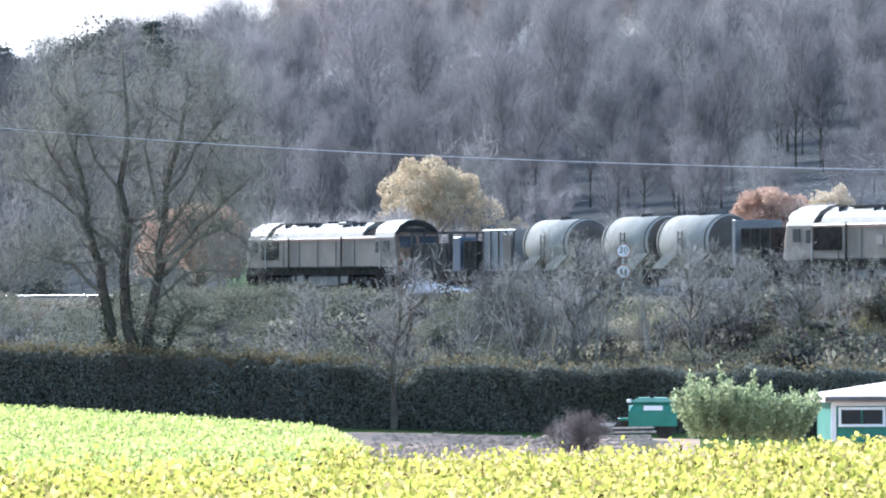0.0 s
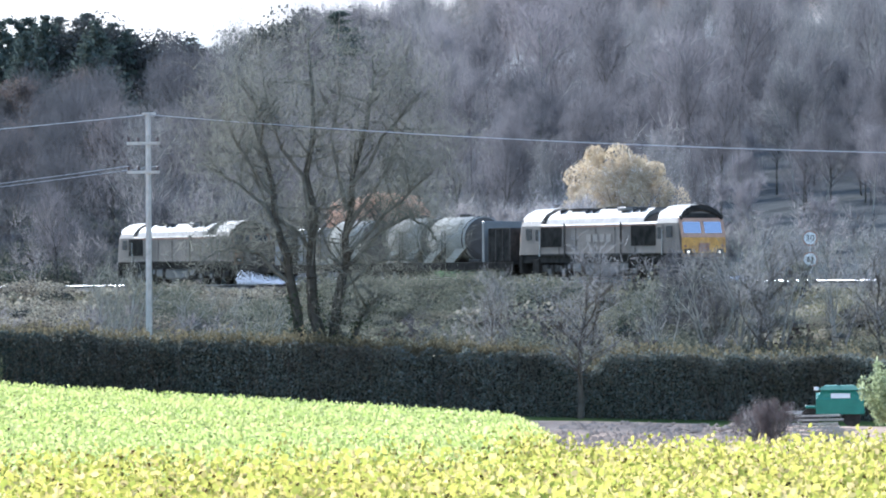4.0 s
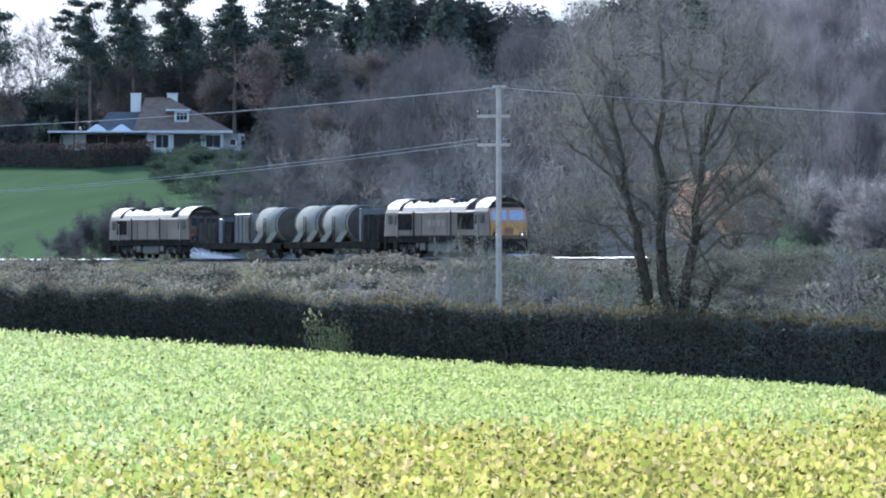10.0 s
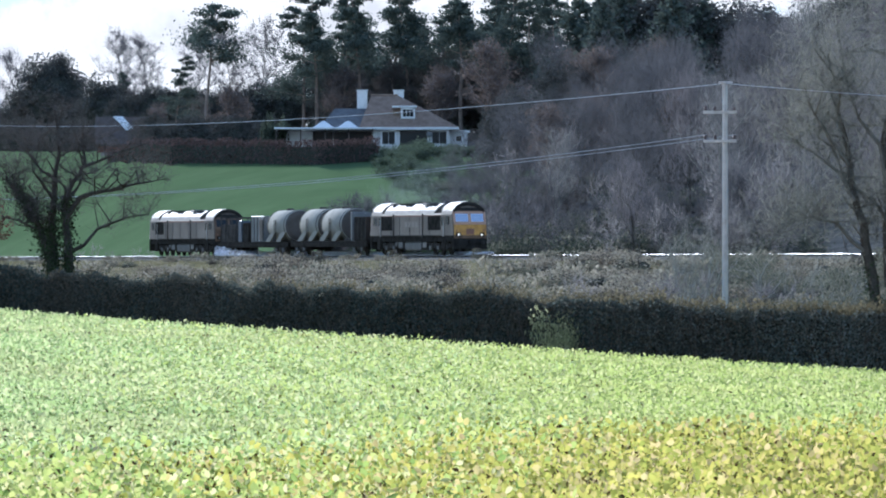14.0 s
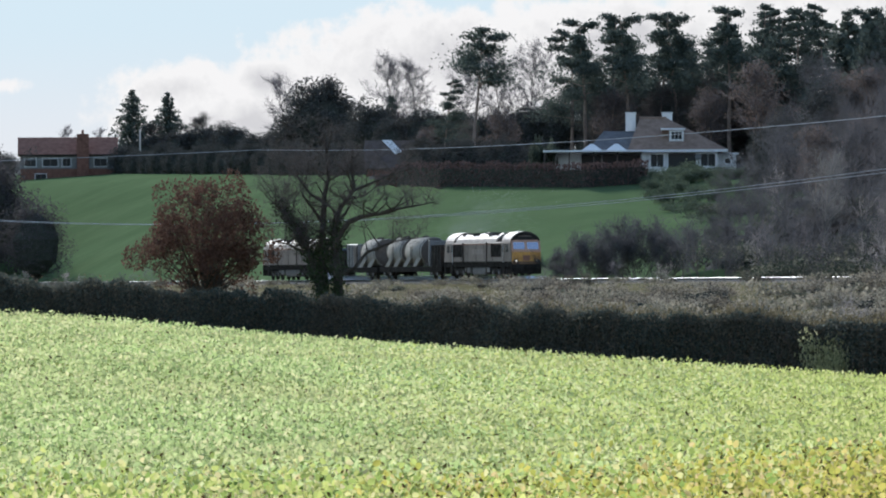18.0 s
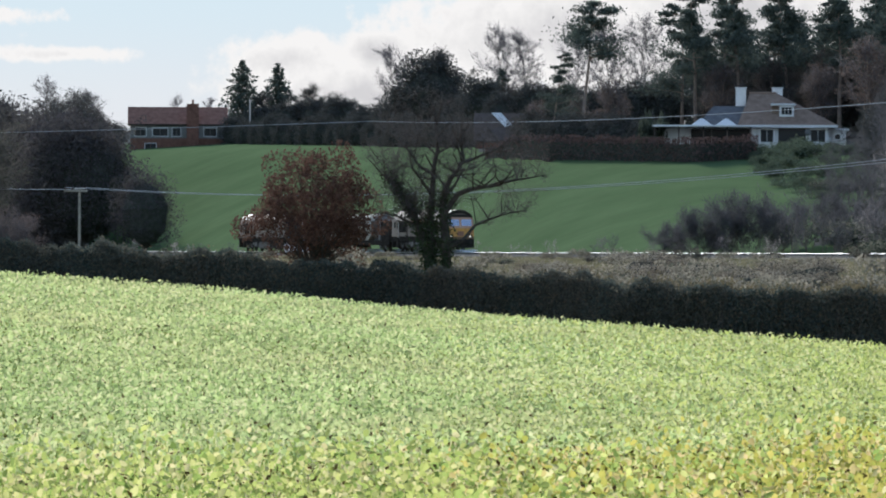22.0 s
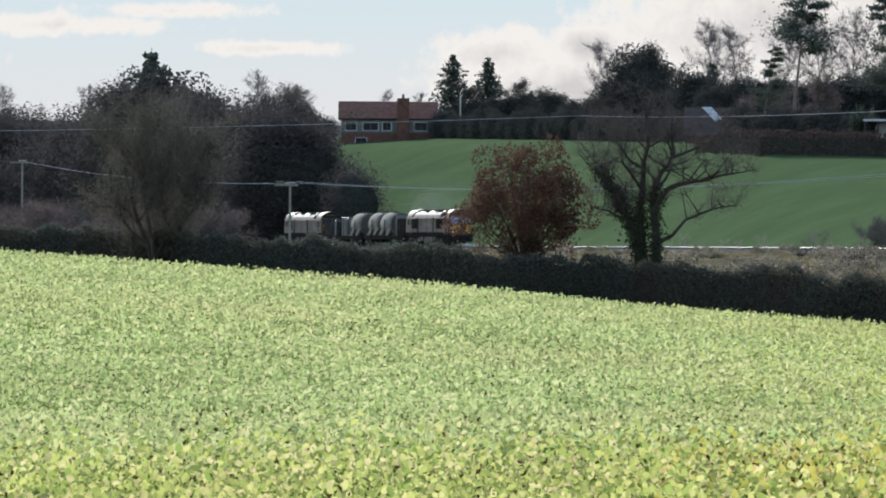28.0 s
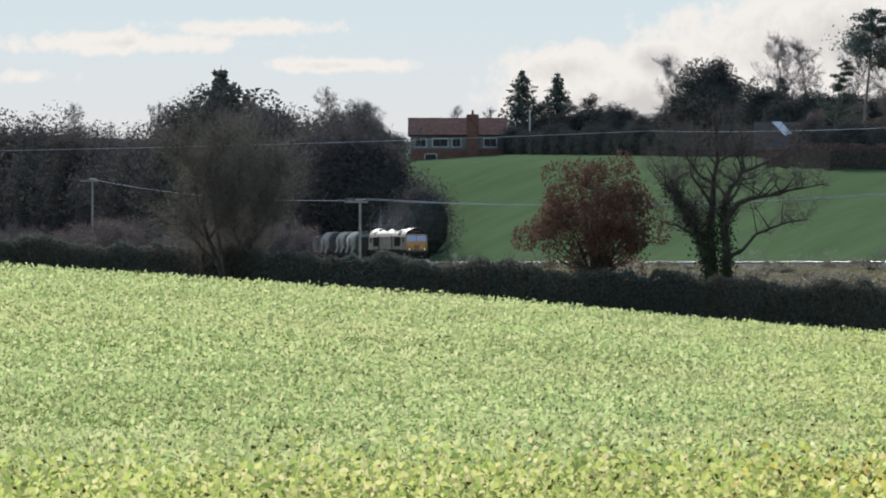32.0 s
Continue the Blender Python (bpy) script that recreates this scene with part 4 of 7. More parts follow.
def make_spray():
    rnd = np.random.RandomState(5)
    g = Geo()
    for i in range(6000):
        u = rnd.rand()
        y = -1.0 - 8.5 * u ** 1.4
        h = max(0.0, 1.0 - 0.85 * u) * (0.25 + 0.75 * rnd.rand() ** 1.5)
        p = Vector((rnd.uniform(-2.1, 1.2), y, 0.02 + h * rnd.rand()))
        r = rnd.uniform(0.02, 0.06)
        g.add([p + Vector(d) * r for d in ((1, 0, 0), (-1, 0, 0), (0, 1.6, 0), (0, -1.6, 0), (0, 0, 0.7), (0, 0, -0.7))],
              [(0, 2, 4), (2, 1, 4), (1, 3, 4), (3, 0, 4), (2, 0, 5), (1, 2, 5), (3, 1, 5), (0, 3, 5)])
    # low white strip added along the train to imitate shining wet rails
    for i in range(15000):
        p = Vector((rnd.uniform(-0.62, 0.62), rnd.uniform(-66, -6), 0.02 + 0.34 * rnd.rand() ** 1.6))
        r = rnd.uniform(0.03, 0.065)
        g.add([p + Vector(d) * r for d in ((1, 0, 0), (-1, 0, 0), (0, 2.6, 0), (0, -2.6, 0), (0, 0, 0.6))], [(0, 2, 4), (2, 1, 4), (1, 3, 4), (3, 0, 4)])
    ob = new("water_spray", g.mesh("water_spray", MAT["spray"]))
    return tagged(ob, "white spray of water jetted onto the rails, with an added low strip for rail shine", "spray", kind="stuff")


SPRAY = make_spray()


def make_exhaust():
    """A thin drifting haze of fine specks over the front of the rear locomotive."""
    rn = np.random.RandomState(6)
    n = 11000
    u = rn.rand(n)
    p = np.stack([rn.normal(0, 0.8 + 1.2 * u, n), 21.0 - 17 * u + rn.normal(0, 1.6, n), 3.6 + 4.2 * np.sqrt(u) * rn.rand(n) + rn.normal(0, 0.4, n)], 1)
    p[:, 2] = np.maximum(p[:, 2], 3.2)
    s = rn.uniform(0.006, 0.012, n)[:, None]
    v = np.stack([p + s * [1, 0, -0.6], p + s * [-0.5, 0.87, -0.6], p + s * [-0.5, -0.87, -0.6], p + s * [0, 0, 1]], 1).reshape(-1, 3)
    o = np.arange(n)[:, None] * 4
    f = np.concatenate([o + [[0, 1, 3]], o + [[1, 2, 3]], o + [[2, 0, 3]], o + [[0, 2, 1]]])
    ob = new("exhaust_haze", array_mesh("exhaust_haze", v, f, MAT["spray"]))
    return tagged(ob, "thin pale haze drifting above the rear locomotive", "haze", kind="stuff")


HAZE = make_exhaust()


# ---- hedge ----
def leaf_quads(pts, size, rnd, upright=0.0, fold=0.25):
    """Small folded leaves at the points: two triangles each that share an edge."""
    n = len(pts)
    d = rnd.normal(size=(n, 3))
    d[:, 2] += upright
    d /= np.linalg.norm(d, axis=1)[:, None]
    e = rnd.normal(size=(n, 3))
    e -= d * (e * d).sum(1)[:, None]
    e /= np.linalg.norm(e, axis=1)[:, None]
    k = np.cross(d, e)
    s = (np.asarray(size) * rnd.uniform(0.6, 1.4, n))[:, None]
    v = np.stack([pts - d * s, pts + e * s * 0.55 + k * s * fold, pts + d * s, pts - e * s * 0.55 + k * s * fold], 1)
    o = np.arange(n)[:, None] * 4
    f = np.concatenate([o + [[0, 1, 2]], o + [[0, 2, 3]]])
    return v.reshape(-1, 3), f


def oval_leaves(pts, size, rnd, upright=0.0):
    """Broad rounded leaves: two halves folded along the midrib."""
    n = len(pts)
    d = rnd.normal(size=(n, 3)) * [1, 1, 0.7]
    d[:, 2] += upright
    d /= np.linalg.norm(d, axis=1)[:, None]
    e = rnd.normal(size=(n, 3))
    e -= d * (e * d).sum(1)[:, None]
    e /= np.linalg.norm(e, axis=1)[:, None]
    k = np.cross(d, e)
    s = (np.asarray(size) * rnd.uniform(0.55, 1.35, n))[:, None]
    g = rnd.uniform(0.05, 0.3, n)[:, None]
    v = np.stack([pts - d * s, pts + e * s * 0.62 - d * s * 0.45 + k * s * g, pts + e * s * 0.68 + d * s * 0.4 + k * s * g, pts + d * s,
                  pts - e * s * 0.68 + d * s * 0.4 + k * s * g, pts - e * s * 0.62 - d * s * 0.45 + k * s * g], 1)
    o = np.arange(n)[:, None] * 6
    f = np.concatenate([o + [[0, 1, 2]], o + [[0, 2, 3]], o + [[0, 3, 4]], o + [[0, 4, 5]]])
    return v.reshape(-1, 3), f


def make_hedge():
    rnd = np.random.RandomState(11)
    bs = np.arange(-24, 8.01, 0.15)
    core = []
    P, Q = [], []
    HB = np.arange(-25, 9, 0.05)
    HR = np.array([hedge_r(q) for q in HB])
    HZ = np.array([EYE + hedge_base(q) for q in HB])
    for b in bs:
        r, z = hedge_r(b), EYE + hedge_base(b)
        rough = float(np.interp(b, [-14, -9, -4, 8], [0.19, 0.17, 0.12, 0.10]))
        h = HEDGE_H * (1 + rough * noise.noise((b * 1.7, 0, 3)) + rough * noise.noise((b * 5.3, 4, 3)))
        h *= 1 - 0.32 * math.exp(-((b + 0.43) / 0.14) ** 2)
        a = radians(b)
        row = []
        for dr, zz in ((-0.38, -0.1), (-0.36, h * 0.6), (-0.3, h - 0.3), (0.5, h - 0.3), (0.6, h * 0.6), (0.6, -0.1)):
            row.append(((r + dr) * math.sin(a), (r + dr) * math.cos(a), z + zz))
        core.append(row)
        m = 1150
        bb = b + rnd.uniform(-0.08, 0.08, m)
        face = rnd.rand(m)
        v1 = rnd.uniform(0, 1, m)
        bulge = np.array([0.42 * noise.noise((q * 2.3, w * 1.2, 2)) + 0.16 * noise.noise((q * 8.0, w * 3.0, 5)) for q, w in zip(bb, v1)])
        lift = np.array([rough * (noise.noise((q * 1.7, 0, 3)) + noise.noise((q * 5.3, 4, 3))) + 0.05 * noise.noise((q * 14, 2, 9)) for q in bb])
        H = HEDGE_H * (1 + lift) * (1 - 0.32 * np.exp(-((bb + 0.43) / 0.14) ** 2))
        R, Z = np.interp(bb, HB, HR), np.interp(bb, HB, HZ)
        dr = np.where(face < 0.75, -0.85 + bulge + rnd.normal(0, 0.12, m), rnd.uniform(-0.8, 0.9, m))
        zz = np.where(face < 0.75, v1 * H, H - 0.15 + rnd.normal(0, 0.1, m))
        A = np.radians(bb)
        p = np.stack([(R + dr) * np.sin(A), (R + dr) * np.cos(A), Z + zz], 1)
        P.append(p)
        m = int(300 * (0.5 + 0.8 * max(0, noise.noise((b * 1.3, 8, 1)) + 0.35)) * float(np.interp(b, [-15, -11, -8, -4.5, -3, -1.5, -0.8, 2, 8], [0.0, 0.06, 0.35, 0.8, 1.4, 1.2, 0.4, 0.25, 0.2])))
        bb = b + rnd.uniform(-0.08, 0.08, m)
        A = np.radians(bb)
        dr = rnd.uniform(-0.7, 0.9, m)
        Q.append(np.stack([(r + dr) * np.sin(A), (r + dr) * np.cos(A), z + h - 0.1 + np.abs(rnd.normal(0, 0.22, m))], 1))
    hedge = new("hedge")
    tagged(hedge, "long dark clipped hedge with ginger shoots on top along the field edge", "hedge", kind="stuff")
    # dark solid behind the leaves, added in place of the hedge's inner shade
    part("shade_core", Geo().loft(core), MAT["shade_core"], hedge)
    P = np.concatenate(P)
    # the share of leaves with haze in their colour grows to the right
    thin = rnd.rand(len(P)) < np.clip((np.degrees(np.arctan2(P[:, 0], P[:, 1])) + 7.0) / 4.5, 0, 0.9)
    v, f = leaf_quads(P[~thin], 0.062, rnd)
    part("hedge_leaves", array_mesh("hedge_leaves", v, f, MAT["hedge"]), None, hedge)
    v, f = leaf_quads(P[thin], 0.06, rnd)
    part("hedge_leaves", array_mesh("hedge_leaves", v, f, MAT["hedge_thin_hazed"]), None, hedge, "thinning hawthorn leaves, greyer and lighter with painted haze")
    stems = Geo()
    rs = random.Random(12)
    for i in range(420):
        b = rs.uniform(-9, 4.5)
        p = at(b, hedge_r(b) - rs.uniform(0.5, 0.95), z=EYE + hedge_base(b) - 0.1)
        q = p + Vector((rs.gauss(0, 0.15), rs.gauss(0, 0.1), rs.uniform(0.5, 1.3)))
        e = q + Vector((rs.gauss(0, 0.2), rs.gauss(0, 0.12), rs.uniform(0.4, 1.5)))
        w = rs.uniform(0.012, 0.035)
        stems.tube(p, q, w, w * 0.75, 4, False)
        stems.tube(q, e, w * 0.75, w * 0.3, 3, False)
    part("hedge_stems", stems, MAT["bark"], hedge)
    v, f = leaf_quads(np.concatenate(Q), 0.07, rnd, 1.4)
    part("hedge_shoots", array_mesh("hedge_shoots", v, f, MAT["hedge_top"]), None, hedge)


make_hedge()


# ---- crops ----
def field_grid(b0, b1, r0, r1, per_m2, rnd):
    area = radians(b1 - b0) * (r1 * r1 - r0 * r0) / 2
    n = int(area * per_m2)
    b = rnd.uniform(b0, b1, n)
    r = np.sqrt(rnd.uniform(r0 * r0, r1 * r1, n))
    return b, r


_GB, _GR = np.arange(-30, 12.1, 0.25), np.arange(30, 131, 1.0)
_GZ = np.array([[ground(b, r) for r in _GR] for b in _GB])


def ground_fast(b, r):
    i = np.clip((b + 30) / 0.25, 0, len(_GB) - 1.001)
    j = np.clip(r - 30, 0, len(_GR) - 1.001)
    i0, j0 = i.astype(int), j.astype(int)
    u, w = i - i0, j - j0
    return _GZ[i0, j0] * (1 - u) * (1 - w) + _GZ[i0 + 1, j0] * u * (1 - w) + _GZ[i0, j0 + 1] * (1 - u) * w + _GZ[i0 + 1, j0 + 1] * u * w


def crop_patch(name, label, mat, b0, b1, r0, r1, per_m2, leaves, h, size, seed, dead=0.0, fade=None, upright=0.35, side=0, oval=False):
    rnd = np.random.RandomState(seed)
    b, r = field_grid(b0, b1, r0, r1, per_m2, rnd)
    if side:
        keep = rnd.rand(len(b)) < np.clip(0.5 + side * (b + 9.0) / 6.0, 0, 1)
        b, r = b[keep], r[keep]
    if fade:
        mid = np.interp(b, [-20, -10, -6, -2], [37.5, 39.5, 45, 47])
        keep = rnd.rand(len(b)) < np.clip(0.5 + fade * (r - mid) / 9.0, 0, 1)
        b, r = b[keep], r[keep]
    # sowing lines across the slope: thinner and lower in places
    wave = (np.sin(r * 2.3 + 2.5 * np.sin(b * 0.5)) + np.sin(r * 0.9 + 1.7 + 1.6 * np.sin(b * 0.23)) + np.sin(r * 0.41 + b * 0.6)) / 3
    keep = rnd.rand(len(b)) < 0.78 + 0.5 * wave
    b, r, wave = b[keep], r[keep], wave[keep]
    a = np.radians(b)
    base = np.stack([r * np.sin(a), r * np.cos(a), ground_fast(b, r)], 1)
    hs = h * rnd.uniform(0.55, 1.15, len(b)) * (1 + 0.35 * wave)
    P, S = [], []
    for k in range(leaves):
        p = base.copy()
        p[:, :2] += rnd.normal(0, 0.09, (len(b), 2))
        p[:, 2] += hs * (k + 0.6 + rnd.uniform(-0.3, 0.3, len(b))) / leaves
        P.append(p)
        S.append(np.full(len(b), size) * (r / r0) ** 0.15)
    P, S = np.concatenate(P), np.concatenate(S)
    v, f = (oval_leaves if oval else leaf_quads)(P, S, rnd, upright)
    ob = new(name)
    tagged(ob, label, "crop", kind="stuff")
    part("leaves", array_mesh("leaves", v, f, mat), None, ob)
    if dead:
        q = P[rnd.rand(len(P)) < dead]
        v, f = leaf_quads(q, size * 0.9, rnd, -0.2)
        part("withered_leaves", array_mesh("withered_leaves", v, f, MAT["crop_dead"]), None, ob, "brown withered leaves")
    return ob


crop_patch("yellow_crop", "tall yellowing broad-leaved crop in the foreground", MAT["crop_yellow"], -12.2, 7, 25, 53, 105, 4, 0.30, 0.024, 21, 0.10, -1, upright=0.9, side=1, oval=True)
crop_patch("yellow_crop", "turning broad-leaved crop flecked with brown leaves", MAT["crop_turning"], -20, -5.8, 25, 53, 105, 4, 0.30, 0.024, 28, 0.10, -1, upright=0.9, side=-1, oval=True)
crop_patch("yellow_crop", "tall yellowing broad-leaved crop at the edge of the soil", MAT["crop_yellow"], -1.2, 7, 42, 53, 100, 5, 0.34, 0.024, 22, 0.09, upright=1.0, oval=True)
crop_patch("yellow_crop", "yellowing broad-leaved crop round the camera's stand", MAT["crop_yellow"], -22, 9, 4, 25, 9, 3, 0.26, 0.05, 25, 0.05)
crop_patch("green_crop", "dense bright green leafy crop covering the field", MAT["crop_lush"], -12.2, -0.9, 32, 72, 84, 3, 0.2, 0.028, 23, 0.02, 1, side=1)
crop_patch("green_crop", "dense bright green leafy crop up to the brow of the field", MAT["crop_lush"], -12.2, -0.85, 72, 122, 56, 2, 0.2, 0.036, 24, 0.012, side=1)
crop_patch("green_crop", "paler green leafy crop flecked with turning leaves", MAT["crop_green"], -20, -5.8, 32, 72, 84, 3, 0.2, 0.028, 26, 0.035, 1, side=-1)
crop_patch("green_crop", "paler green leafy crop towards the brow of the field", MAT["crop_green"], -20, -5.8, 72, 122, 56, 2, 0.2, 0.036, 27, 0.02, side=-1)


def make_clods():
    """Clods of bare earth past the end of the crop."""
    rn = np.random.RandomState(41)
    g = Geo()
    for i in range(1100):
        b, r = rn.uniform(-0.75, 2.2), rn.uniform(150, 206)
        p = at(b, r)
        s = rn.uniform(0.06, 0.22)
        q = [(p.x + s * dx * rn.uniform(0.7, 1.3), p.y + s * dy * rn.uniform(0.7, 1.3), p.z + s * 0.6 * dz) for dx, dy, dz in ((1, 0, 0), (0, 1, 0), (-1, 0, 0), (0, -1, 0), (0.1, 0.1, 1), (0, 0, -0.3))]
        g.add(q, [(0, 1, 4), (1, 2, 4), (2, 3, 4), (3, 0, 4), (1, 0, 5), (2, 1, 5), (3, 2, 5), (0, 3, 5)])
    tagged(part("soil_clods", g, MAT["soil"]), "rough brown clods of ploughed earth", "soil", kind="stuff")


make_clods()


# ---- trees ----
def grow(seed, h, width=0.6, fork=0.3, limbs=11, up=0.6, stems=1, twigs=3000, twig_len=0.9, twig_w=0.03, trunk=0.02, simple=True, lean=0.25, peak=0.55, crook=0.12, depth=3, rise=0.3, haze=0.0, bends=0):
    """A bare tree h metres high: tapered trunk, limbs that fork twice, and a haze of twigs. width: crown across by height; fork: where the crown
    begins; up: how steeply the limbs rise. Gives the wood (Geo), the twigs (vertices, faces) and the branch ends."""
    rnd = random.Random(seed)
    wood, tips = Geo(), []

    def limb(p, d, length, rad, lev):
        n = (4 if lev == 0 else (3 if lev == 1 else 2)) + (bends if lev < 2 else bends // 2)
        pts = [Vector(p)]
        q = Vector(p)
        for i in range(n):
            w = crook * (0.5 if lev == 0 else 1.3)
            d = (d + Vector((rnd.gauss(0, w), rnd.gauss(0, w), rnd.gauss(0, w * 0.5) + (0.12 * up if lev else 0.06)))).normalized()
            q = q + d * (length / n)
            pts.append(Vector(q))
        sides = (8 if not simple else 5) if lev == 0 else (5 if lev == 1 and not simple else 3)
        for i in range(n):
            w = 0.94 if lev == 0 else 0.75
            wood.tube(pts[i], pts[i + 1], rad * (1 - w * i / n), rad * (1 - w * (i + 1) / n), sides, False)
        if lev:
            for i in range(n):
                tips.append((pts[i], pts[i + 1], d))
        if lev == depth:
            return
        k = max(3, limbs // stems) if lev == 0 else (5 if lev == 1 else 3)
        t0 = rnd.uniform(0, 6.28)
        for i in range(k):
            f = fork + (0.98 - fork) * (i + rnd.random()) / k if lev == 0 else 0.25 + 0.75 * (i + rnd.random()) / k
            j = min(int(f * n), n - 1)
            s = pts[j].lerp(pts[j + 1], f * n - j)
            if lev == 0:
                t = t0 + i * 2.4 + rnd.uniform(-0.4, 0.4)
                el = up * rnd.uniform(0.7, 1.2) + 0.35 * (f - fork)
                nd = Vector((math.cos(t) * math.cos(el), math.sin(t) * math.cos(el), math.sin(el)))
                g = (f - fork) / (1 - fork)
                L = 0.5 * width * h * math.sqrt(max(0.08, 1 - ((g - peak + 0.25) / 0.85) ** 2)) * rnd.uniform(0.8, 1.15)
                limb(s, nd, L, rad * 0.45 * (1.1 - 0.6 * f), 1)
            else:
                side = Vector((rnd.gauss(0, 1), rnd.gauss(0, 1), rnd.gauss(0, 0.7)))
                side = (side - d * side.dot(d)).normalized()
                limb(s, (d * 0.75 + side * 0.75).normalized(), length * rnd.uniform(0.35, 0.6), rad * 0.5, lev + 1)

    for i in range(stems):
        t = 6.283 * i / stems + rnd.uniform(0, 0.8)
        w = lean if stems > 1 else 0.03
        o = h * 0.025 if stems > 1 else 0
        limb(Vector((math.cos(t) * o, math.sin(t) * o, -0.4)), Vector((math.cos(t) * w, math.sin(t) * w, 1)).normalized(), h * 0.92 * rnd.uniform(0.85 if stems > 1 else 1, 1), h * trunk, 0)
    nr = np.random.RandomState(seed)
    idx = nr.randint(0, len(tips), twigs)
    A = np.array([[*t[0]] for t in tips])[idx]
    B = np.array([[*t[1]] for t in tips])[idx]
    D = np.array([[*t[2]] for t in tips])[idx]
    p = A + (B - A) * nr.rand(twigs)[:, None]
    p = p + nr.normal(0, 1, (twigs, 3)) * haze
    d = D * 0.6 + nr.normal(size=(twigs, 3)) * 0.6
    d[:, 2] += rise * up
    d /= np.linalg.norm(d, axis=1)[:, None]
    L = twig_len * nr.uniform(0.5, 1.3, twigs)[:, None]
    w = np.cross(d, nr.normal(size=(twigs, 3)))
    w /= np.linalg.norm(w, axis=1)[:, None]
    q = p + d * L
    if simple:
        v = np.stack([p - w * twig_w, p + w * twig_w, q], 1).reshape(-1, 3)
        f = np.arange(twigs * 3).reshape(-1, 3)
    else:
        m = p + d * L * 0.5 + nr.normal(size=(twigs, 3)) * 0.1 * L
        v = np.stack([p - w * twig_w, p + w * twig_w, m + w * twig_w * 0.7, m - w * twig_w * 0.7, q], 1).reshape(-1, 3)
        o = np.arange(twigs)[:, None] * 5
        f = np.concatenate([o + [[0, 1, 2]], o + [[0, 2, 3]], o + [[3, 2, 4]]])
    # to the height asked for
    top = max(float(v[:, 2].max()), 0.1)
    k = h / top
    wood.v = [(x * k, y * k, z * k) for x, y, z in wood.v]
    return wood, v * k, f, [(a * k, b * k, c) for a, b, c in tips]


def tree(name, label, cat, geo, bark, twig, leaves=None, group="", fine=None):
    """A tree thing from grown parts, at the origin; the crown holds the twigs or the leaves."""
    wood, v, f, tips = geo
    ob = new(name)
    tagged(ob, label, cat, group)
    part("trunk", wood, bark, ob)
    if fine:
        part("bough", fine, MAT["bark_lichen"], ob, "grey-green lichened boughs")
    if twig:
        part("crown", array_mesh("crown", v, f, twig), None, ob)
    if leaves:
        mat, count, size, fuzz, seed = leaves
        rnd = np.random.RandomState(seed)
        T = np.array([[*t[1]] for t in tips])
        c = T[rnd.randint(0, len(T), count // 14)]
        c = c + rnd.normal(0, fuzz * 0.4, c.shape)
        p = np.repeat(c, 14, 0) + rnd.normal(0, fuzz, (len(c) * 14, 3)) * [1, 1, 0.75]
        lv, lf = leaf_quads(p, size, rnd)
        part("foliage", array_mesh("foliage", lv, lf, mat), None, ob)
    return ob


def dome_tree(name, label, cat, seed, h, rad, deep, leaf_mat, bark, n, leaf, puffs=46, clear=0.0, group="", low=-0.55, seat=0.58, puff=0.27, core=False):
    """A broad tree still in leaf: trunk, limbs out to rounded tufts that stand on a dome; clear: gaps between the tufts."""
    rn = np.random.RandomState(seed)
    ob = new(name)
    tagged(ob, label, cat, group)
    wood = Geo()
    zc = h - deep * seat
    fork = max(zc - deep * (1 - seat), h * 0.12)
    wood.tube((0, 0, -0.4), (0.05, 0, fork), h * 0.034, h * 0.024, 8, False)
    C, S = [], []
    for i in range(puffs):
        u = (i + 0.5) / puffs
        el = math.asin(max(low, min(1.0, (1 - low) * u + low)))
        t = i * 2.39996 + rn.uniform(-0.25, 0.25)
        k = rn.uniform(0.62, 0.95)
        c = Vector((rad * k * math.cos(el) * math.cos(t), rad * k * math.cos(el) * math.sin(t), zc + k * deep * (seat if el > 0 else 1 - seat + 0.1) * math.sin(el)))
        C.append(c)
        S.append(rad * puff * rn.uniform(0.7, 1.25) * (1 - 0.3 * clear))
        mid = Vector((c.x * 0.45, c.y * 0.45, fork + (c.z - fork) * rn.uniform(0.3, 0.6)))
        wood.tube((0.05, 0, fork * rn.uniform(0.75, 1)), mid, h * 0.009, h * 0.005, 5, False)
        wood.tube(mid, c, h * 0.005, h * 0.0015, 4, False)
    for i in range(puffs // 2):
        C.append(Vector((*(rn.uniform(-0.45, 0.45, 2) * rad), zc + rn.uniform(-0.2, 0.35) * deep)))
        S.append(rad * 0.3)
    part("trunk", wood, bark, ob)
    # a dark shell inside the crown stands for the shade between tufts
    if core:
        part("inner_shade", Geo().lathe([(zc - deep * 0.36, rad * 0.3), (zc - deep * 0.2, rad * 0.6), (zc + deep * 0.05, rad * 0.68), (zc + deep * 0.25, rad * 0.5), (zc + deep * 0.36, rad * 0.1)], "z", 11), MAT["shade_core"], ob)
    idx = rn.randint(0, len(C), n)
    c = np.array([[*q] for q in C])[idx]
    d = rn.normal(size=(n, 3))
    d /= np.linalg.norm(d, axis=1)[:, None]
    d[:, 2] += 0.25
    p = c + d * np.array(S)[idx][:, None] * (rn.rand(n)[:, None] ** 0.2) * rn.uniform(0.86, 1.08, (n, 1)) * [1, 1, 0.85]
    v, f = leaf_quads(p, leaf, rn)
    part("foliage", array_mesh("foliage", v, f, leaf_mat), None, ob)
    return ob


